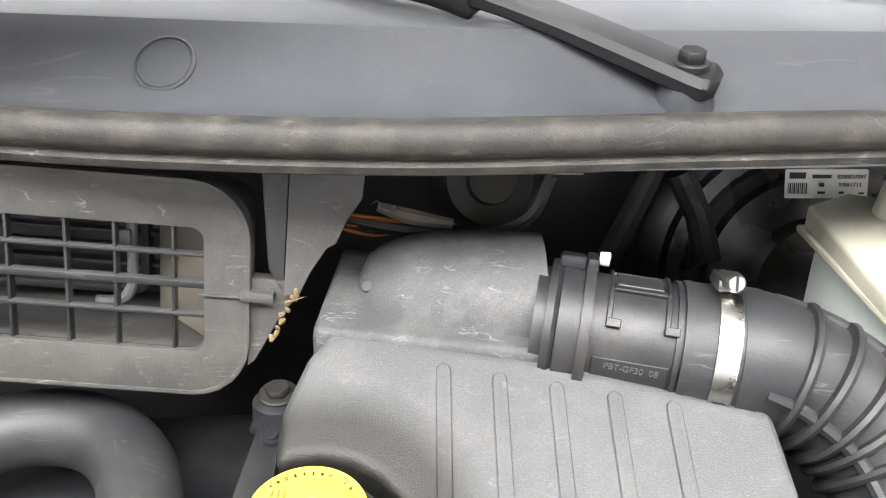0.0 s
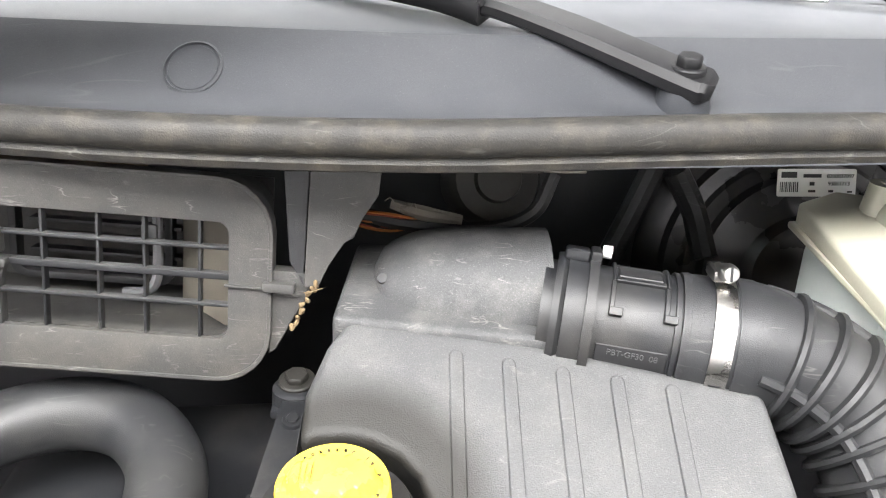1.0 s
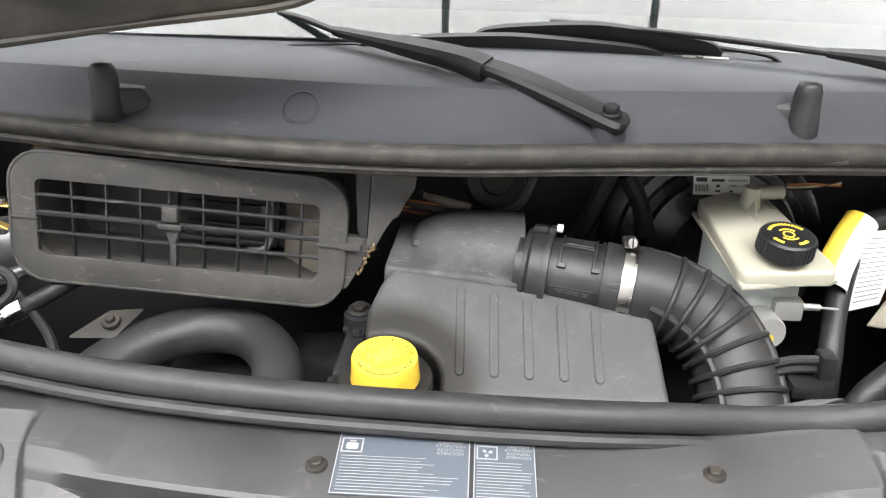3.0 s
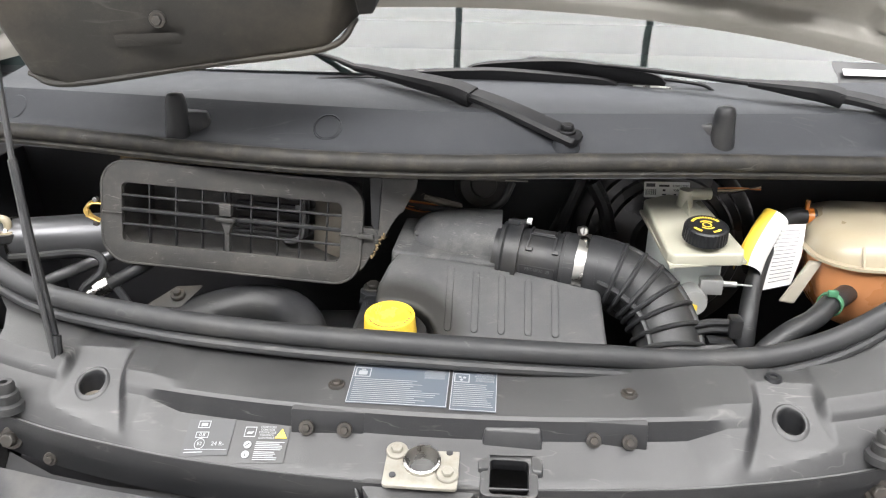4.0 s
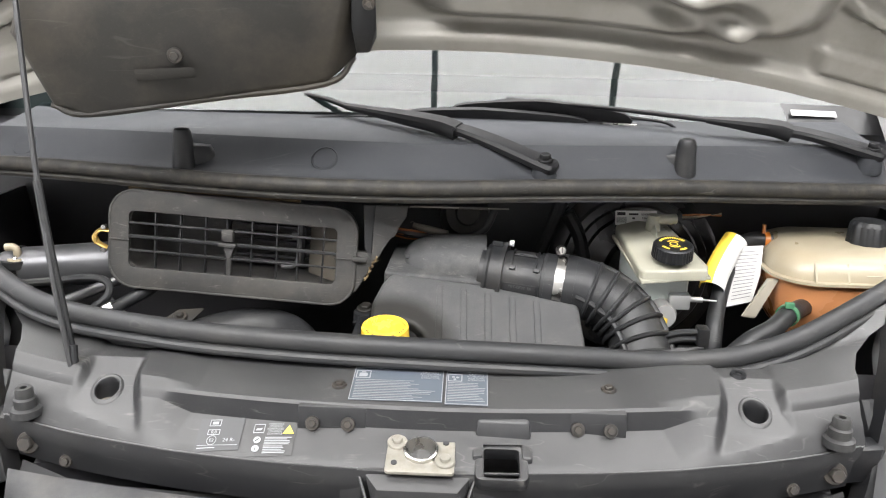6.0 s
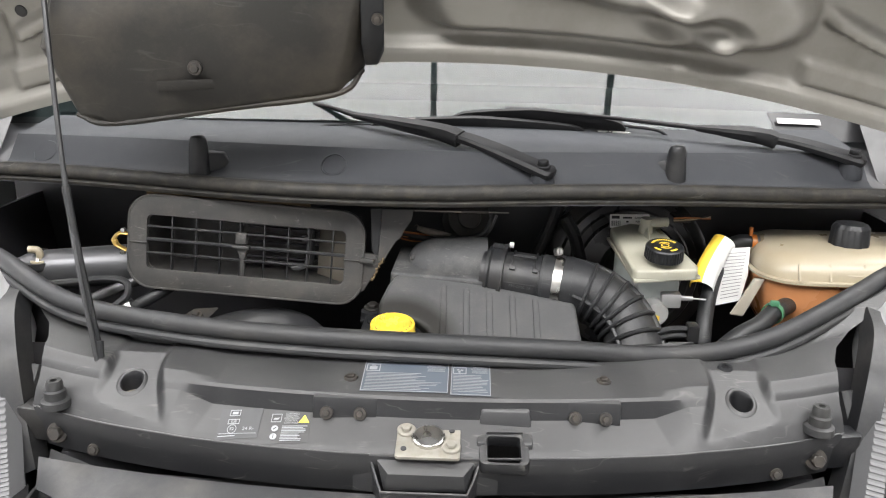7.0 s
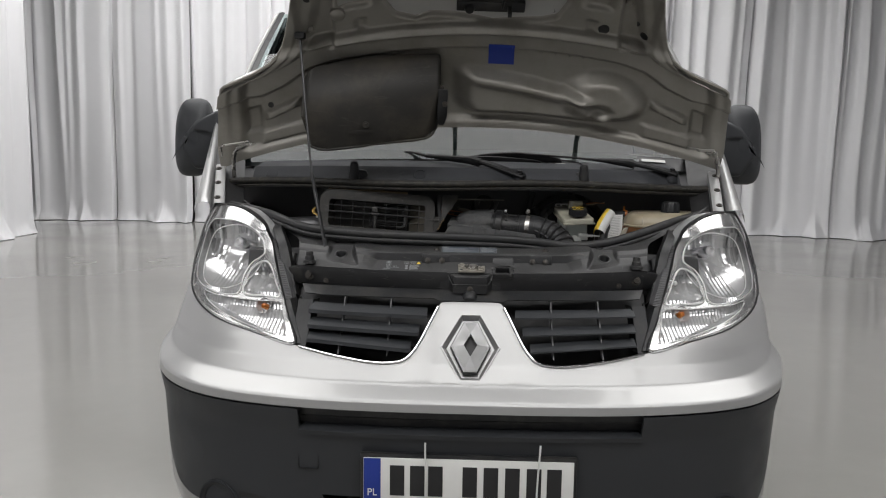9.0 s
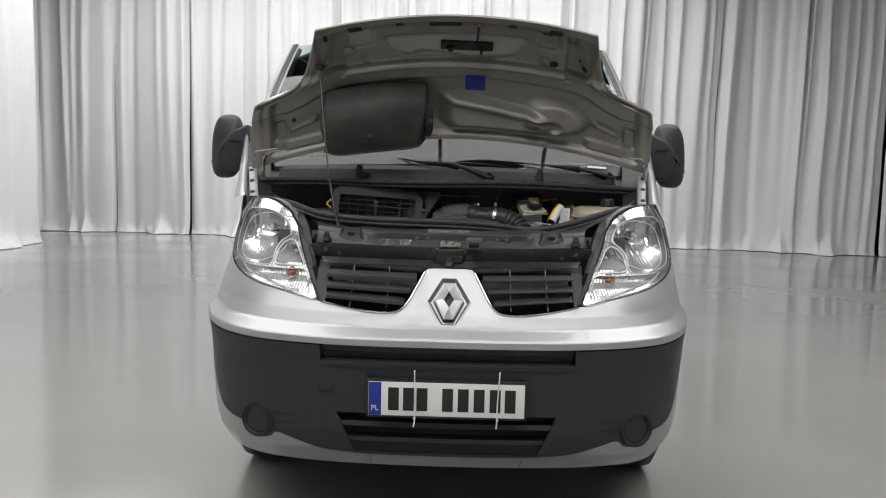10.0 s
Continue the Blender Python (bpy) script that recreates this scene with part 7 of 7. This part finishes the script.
for a0, a1, r0, r1 in tuple((a, a + 7, 0.0170, 0.0205) for a in range(30, 160, 10)) + ((205, 240, 0.0165, 0.0200), (285, 322, 0.0165, 0.0200), (0, 360, 0.0045, 0.0060), (40, 140, 0.0085, 0.0105), (220, 320, 0.0085, 0.0105)):
    k = 18
    part("yellow_sign", grid([[RC @ V(r * math.cos(radians(a0 + (a1 - a0) * i / k)), r * math.sin(radians(a0 + (a1 - a0) * i / k)), 0.0194) for r in (r0, r1)] for i in range(k + 1)], 0.0003), YELLOW, cap)
part("nozzle", merged(tube([(0.318, 0.662, 1.180), (0.318, 0.66, 1.208)], [0.012, 0.009], 16), tube([(0.318, 0.66, 1.201), (0.352, 0.666, 1.201)], 0.008, 14), hull_of([V(0.312, 0.65, 1.182), V(0.324, 0.65, 1.182), V(0.318, 0.625, 1.178), V(0.318, 0.656, 1.20)], 0.001, 1)), MILKY, res)
cyl = (tube([(0.325, 0.67, 1.075), (0.325, 0.54, 1.055)], 0.018, 18), tube([(0.302, 0.56, 1.135), (0.302, 0.56, 1.09)], 0.011, 14), lathe([(0, 0.02), (0.016, 0.02), (0.0175, 0.017), (0.0175, -0.02)], 20, basis((0.318, 0.53, 1.062), (1, 0, 0), (0, 0.1, 1))), box((0.345, 0.548, 1.075), (0.03, 0.02, 0.022), 0.003), tube([(0.36, 0.546, 1.078), (0.378, 0.545, 1.078)], 0.004, 10), tube([(0.378, 0.545, 1.078), (0.398, 0.545, 1.077)], 0.0015, 8))
for piece in cyl:
    bmesh.ops.translate(piece, verts=piece.verts[:], vec=(0.0, 0.030, 0.028))
part("cylinder", merged(*cyl), mat("cast aluminium", (0.50, 0.50, 0.49), 0.42, 0.7, 0.15, 30, 0.3, 300), res, "cast brake cylinder")
part("paint_dab", hull_of([V(0.310, 0.538, 1.088), V(0.322, 0.538, 1.083), V(0.322, 0.538, 1.090), V(0.311, 0.538, 1.094), V(0.316, 0.541, 1.088)], 0), YELLOW, res)
for dz, m in ((0.0, CREAM), (0.0035, WIREORANGE), (-0.003, BLACK)):
    solo("wire", tube([(0.372, 0.705, 1.194 + dz), (0.395, 0.70, 1.197 + dz), (0.43, 0.70, 1.203 - dz)], 0.0014, 8, 10), m, "thin wire beside the brake servo", "wire", "servo wires")

# ---- expansion tank and hoses ----
BEIGE_TANK = mat("grubby cream plastic", (0.36, 0.33, 0.27), 0.5, 0, 0.1, 20)
tank = thing("expansion_tank", "cream plastic coolant tank part full of orange coolant", "coolant tank", (0.60, 0.62, 1.0))


def tank_shell(levels):
    """Rounded tank walls: levels of (height, inset)."""
    rows = []
    for z, k in levels:
        rows.append([V(x, y, z) for x, y in rounded(0.312 - 2 * k, 0.205 - 2 * k, max(0.004, 0.06 - 0.5 * k), 6, 0.614, 0.652)])
    bm = grid(rows, closed=True)
    w = len(rows[0])
    bm.verts.ensure_lookup_table()
    bm.faces.new(bm.verts[:w]), bm.faces.new(bm.verts[-w:])
    bmesh.ops.recalc_face_normals(bm, faces=bm.faces[:])
    return bm


part("upper_half", tank_shell([(1.136, 0.003), (1.146, 0.004), (1.158, 0.009), (1.167, 0.017), (1.173, 0.028), (1.176, 0.042)]), CREAM, tank, "cream upper half", 50)
part("seam", tank_shell([(1.133, 0.0), (1.134, -0.003), (1.138, -0.003), (1.139, 0.0)]), CREAM, tank)
part("lower_half", tank_shell([(1.135, 0.004), (1.10, 0.010), (1.065, 0.02), (1.04, 0.035), (1.03, 0.05)]), COOLANT, tank, "lower half full of orange coolant", 50)
for x in (0.505, 0.55, 0.60, 0.65):
    part("web", hull_of([V(x - 0.0015, 0.549, 1.139), V(x + 0.0015, 0.549, 1.139), V(x - 0.0015, 0.562, 1.164), V(x + 0.0015, 0.562, 1.164), V(x, 0.57, 1.145)], 0), CREAM, tank)
part("level_mark", box((0, 0, 0), (0.05, 0.012, 0.001), 0.0004, basis((0.60, 0.5585, 1.152), (1, 0, 0), (0, 0.75, 0.65))), CREAM, tank)
TC = pose(0.607, 0.635, 1.172)
tcap = [[TC @ V((r + (0.0014 if (a // 3) % 2 else 0) * (1 if 0 < k < 4 else 0)) * math.cos(2 * math.pi * a / 60), (r + (0.0014 if (a // 3) % 2 else 0) * (1 if 0 < k < 4 else 0)) * math.sin(2 * math.pi * a / 60), h) for a in range(60)] for k, (r, h) in enumerate(((0.0005, 0.038), (0.0215, 0.037), (0.0265, 0.031), (0.0285, 0.0), (0.0005, -0.004)))]
bmt = grid(tcap, closed=True)
bmesh.ops.recalc_face_normals(bmt, faces=bmt.faces[:])
part("cap", bmt, BLACK, tank, "black ribbed cap")
TANK_SHIFT = V(0.024, 0.014, 0.002)
for ob in tank.children:
    ob.data.transform(Matrix.Translation(TANK_SHIFT))
part("side_flap", hull_of([V(0.476, 0.60, 1.130), V(0.494, 0.60, 1.134), V(0.443, 0.60, 1.073), V(0.466, 0.60, 1.070), V(0.482, 0.62, 1.128), V(0.455, 0.615, 1.068)], 0.003), BEIGE_TANK, tank)
tag = thing("tagged_hose", "black hose wrapped in a yellow and white warning tag", "hose", (0.40, 0.60, 0.95))
part("hose", tube([(0.505, 0.685, 1.166), (0.475, 0.685, 1.166), (0.452, 0.672, 1.156), (0.428, 0.64, 1.125), (0.408, 0.60, 1.085), (0.397, 0.565, 1.045), (0.395, 0.545, 0.97)], 0.0125, 14, 50), RUBBER, tag)
part("orange_clip", merged(lathe([(0.013, -0.004), (0.0145, -0.004), (0.0145, 0.004), (0.013, 0.004)], 20, basis((0.496, 0.685, 1.166), (0, 1, 0), (0, 0, 1))), box((0.490, 0.68, 1.186), (0.005, 0.006, 0.014), 0.001)), ORANGE, tag, "orange spring clip")
TW = spline([(0.457, 0.665, 1.160), (0.440, 0.650, 1.140), (0.424, 0.632, 1.116), (0.414, 0.615, 1.098)], 9)


def wrapped(a0, a1):
    rows = []
    for p, q in zip(TW, TW[1:] + [TW[-1] * 2 - TW[-2]]):
        t = (q - p).normalized()
        s = V(1, -0.3, 0.0)
        s = (s - t * s.dot(t)).normalized()
        n = t.cross(s)
        n = n if n.z > 0 or n.y < 0 else -n
        rows.append([p + V(-0.013, -0.002, 0.012) + 0.0185 * (math.cos(radians(a)) * s + math.sin(radians(a)) * n) for a in np.linspace(a0, a1, 12)])
    return grid(rows, 0.0008)


part("tag", wrapped(-70, 92), WHITE, tag, "white part of the tag")
part("tag_stripe", wrapped(92, 200), YELLOW, tag, "yellow part of the tag")
paper = part("paper_label", grid([[V(x, y, z) for x, y, z in (q0, q1)] for q0, q1 in (((0.436, 0.645, 1.166), (0.481, 0.65, 1.168)), ((0.436, 0.635, 1.12), (0.479, 0.64, 1.125)), ((0.428, 0.62, 1.080), (0.468, 0.63, 1.086)))], 0.0006), WHITE, tag, "white printed paper label")
for k in range(14):
    f = 0.06 + 0.065 * k
    a, b = V(0.438, 0.643, 1.163).lerp(V(0.430, 0.620, 1.082), f), V(0.479, 0.648, 1.165).lerp(V(0.466, 0.628, 1.088), f)
    part("print_bar", tube([a.lerp(b, 0.1) + V(0, -0.002, 0.001), a.lerp(b, 0.9) + V(0, -0.002, 0.001)], 0.0005, 4), GREYMETAL, paper)
ret = thing("coolant_hose", "grey-black coolant hose with a green clamp", "hose", (0.42, 0.48, 1.0))
part("hose", tube([(0.54, 0.605, 1.094), (0.505, 0.560, 1.100), (0.486, 0.540, 1.100), (0.455, 0.508, 1.092), (0.418, 0.490, 1.078), (0.388, 0.478, 1.048), (0.375, 0.47, 0.98)], 0.0130, 16, 40), RUBBER, ret)
part("green_clamp", merged(lathe([(0.0140, -0.004), (0.0157, -0.004), (0.0157, 0.004), (0.0140, 0.004)], 24, Matrix.Translation((0.486, 0.540, 1.100)) @ V(-0.62, -0.76, -0.1).to_track_quat("Z", "Y").to_matrix().to_4x4()), box((0.484, 0.534, 1.117), (0.012, 0.006, 0.008), 0.001)), mat("green plastic", (0.07, 0.20, 0.11), 0.4), ret, "green plastic clamp")

# ---- left of the bay ----
can = thing("receiver_pipe", "grey alloy cylinder with a bright collar", "canister", (-0.57, 0.62, 1.05))
part("cylinder", tube([(-0.69, 0.60, 1.10), (-0.645, 0.612, 1.108), (-0.635, 0.613, 1.109), (-0.47, 0.64, 1.118)], [0.020, 0.031, 0.032, 0.032, 0.032], 28), ALLOY, can)
part("collar", lathe([(0.0325, -0.003), (0.0345, -0.002), (0.0345, 0.002), (0.0325, 0.003)], 32, Matrix.Translation((-0.632, 0.6135, 1.109)) @ V(0.165, 0.027, 0.009).to_track_quat("Z", "Y").to_matrix().to_4x4()), STEEL, can, "bright metal collar")
part("pipe", tube([(-0.64, 0.555, 1.025), (-0.585, 0.58, 1.057), (-0.52, 0.60, 1.083), (-0.46, 0.625, 1.105)], 0.0085, 14, 24), ALLOY, can, "bright metal pipe")
sens = thing("connector", "black sensor with a cream elbow connector", "connector", (-0.635, 0.585, 1.06))
part("body", lathe([(0, 0.05), (0.019, 0.05), (0.020, 0.04), (0.017, 0.036), (0.02, 0.0), (0.02, -0.05)], 24, pose(-0.634, 0.597, 1.078)), BLACK, sens)
part("elbow", merged(tube([(-0.630, 0.597, 1.126), (-0.629, 0.597, 1.142), (-0.634, 0.597, 1.147), (-0.645, 0.596, 1.147)], 0.0058, 12, 16), lathe([(0, 0.004), (0.0125, 0.004), (0.0135, 0), (0, 0)], 24, pose(-0.631, 0.597, 1.127))), CREAM, sens, "cream plastic elbow")
for pts in ([(-0.62, 0.575, 1.098), (-0.569, 0.575, 1.104), (-0.515, 0.572, 1.112), (-0.484, 0.568, 1.108), (-0.480, 0.56, 1.090), (-0.502, 0.55, 1.070), (-0.506, 0.545, 1.055), (-0.488, 0.535, 1.03)], [(-0.61, 0.56, 1.09), (-0.595, 0.53, 1.07), (-0.585, 0.50, 1.05), (-0.58, 0.47, 1.0)], [(-0.50, 0.60, 1.07), (-0.45, 0.56, 1.045), (-0.42, 0.52, 1.03), (-0.40, 0.49, 0.99)]):
    solo("thin_cable", tube(pts, 0.0058, 8, 40), RUBBER, "thin black cable in the engine bay", "cable", "bay cables")
gear = thing("engine_bracket", "dusty metal bracket with bolts low in the bay", "bracket", (-0.45, 0.50, 0.95))
part("plate", hull_of([V(x, y, z) for x, y, z in ((-0.425, 0.55, 1.043), (-0.385, 0.58, 1.064), (-0.345, 0.585, 1.066), (-0.370, 0.55, 1.045), (-0.385, 0.57, 1.04))], 0.002, 2), DUCTM, gear)
bolt((-0.378, 0.565, 1.058), (0, -0.4, 1), 0.006, gear, washer=1.7)
part("fitting", merged(tube([(-0.540, 0.55, 1.036), (-0.515, 0.563, 1.047), (-0.485, 0.578, 1.06)], 0.008, 12), tube([(-0.499, 0.571, 1.054), (-0.482, 0.579, 1.062)], 0.0125, 6)), STEEL, gear, "zinc pipe union")
part("hose_end", tube([(-0.482, 0.579, 1.062), (-0.455, 0.592, 1.076), (-0.425, 0.605, 1.092)], 0.0095, 12), RUBBER, gear)
for x, y, z in ((-0.462, 0.535, 1.034), (-0.455, 0.530, 1.030)):
    part("clip", lathe([(0, 0.004), (0.005, 0.003), (0.006, -0.002)], 10, pose(x, y, z, 30, 10, 0)), STEEL, gear)
lowbox = thing("engine_cover", "dark engine casing deep in the bay", "engine", (0, 0.55, 0.62))
part("casing", hull_of([V(x, y, z) for x, y, z in ((-0.35, 0.48, 0.95), (-0.08, 0.47, 0.97), (-0.08, 0.70, 0.99), (-0.35, 0.70, 0.97), (-0.35, 0.48, 0.64), (-0.08, 0.47, 0.64), (-0.08, 0.70, 0.64), (-0.35, 0.70, 0.64))], 0.012, 2), BLACK, lowbox)
lug = part("lug", merged(lathe([(0, 0.003), (0.013, 0.003), (0.018, 0.0), (0.019, -0.012)], 20, pose(-0.109, 0.60, 1.062)), box((-0.106, 0.595, 1.050), (0.040, 0.030, 0.006), 0.002)), BLACK, lowbox)
bolt((-0.109, 0.60, 1.067), (0, -0.15, 1), 0.0090, lug, "bolt", DUCTM, 1.5, 0.006)
lug2 = part("lug", hull_of([V(x, y, z) for x, y, z in ((-0.118, 0.585, 1.062), (-0.092, 0.585, 1.062), (-0.124, 0.50, 1.045), (-0.100, 0.50, 1.045), (-0.118, 0.585, 1.03), (-0.092, 0.585, 1.03), (-0.124, 0.50, 1.02), (-0.100, 0.50, 1.02))], 0.004, 2), BLACK, lowbox)
bolt((-0.106, 0.562, 1.0585), (0, -0.2, 1), 0.005, lug2, "screw", BLACK, 1.5, 0.003)
plug = thing("wire_plugs", "black cable plugs beside the intake hose", "connector", (0.34, 0.48, 0.98))
for k in range(2):
    part("lead", tube([(0.31, 0.50, 1.080 - 0.010 * k), (0.330, 0.50, 1.086 - 0.010 * k), (0.352, 0.50, 1.087 - 0.010 * k)], 0.0045, 8, 8), RUBBER, plug)
part("plug", box((0.360, 0.50, 1.082), (0.016, 0.022, 0.026), 0.004), BLACK, plug)
part("plug", box((0.345, 0.50, 1.056), (0.032, 0.024, 0.016), 0.005), BLACK, plug)
part("foam_plug", lathe([(0, 0.0), (0.0128, 0.0), (0.0128, -0.006)], 20, Matrix.Translation(on_cover(-HOLE_X, HOLE_Y) + V(0, 0, -0.016))), BEIGE, panel, "tan foam inside the round hole")
# added black disc stands for the dark inside of the right-hand hole
part("hole_floor", lathe([(0, 0.0), (0.0128, 0.0), (0.0128, -0.003)], 20, Matrix.Translation(on_cover(HOLE_X, HOLE_Y) + V(0, 0, -0.020))), INK_SHADE, panel)
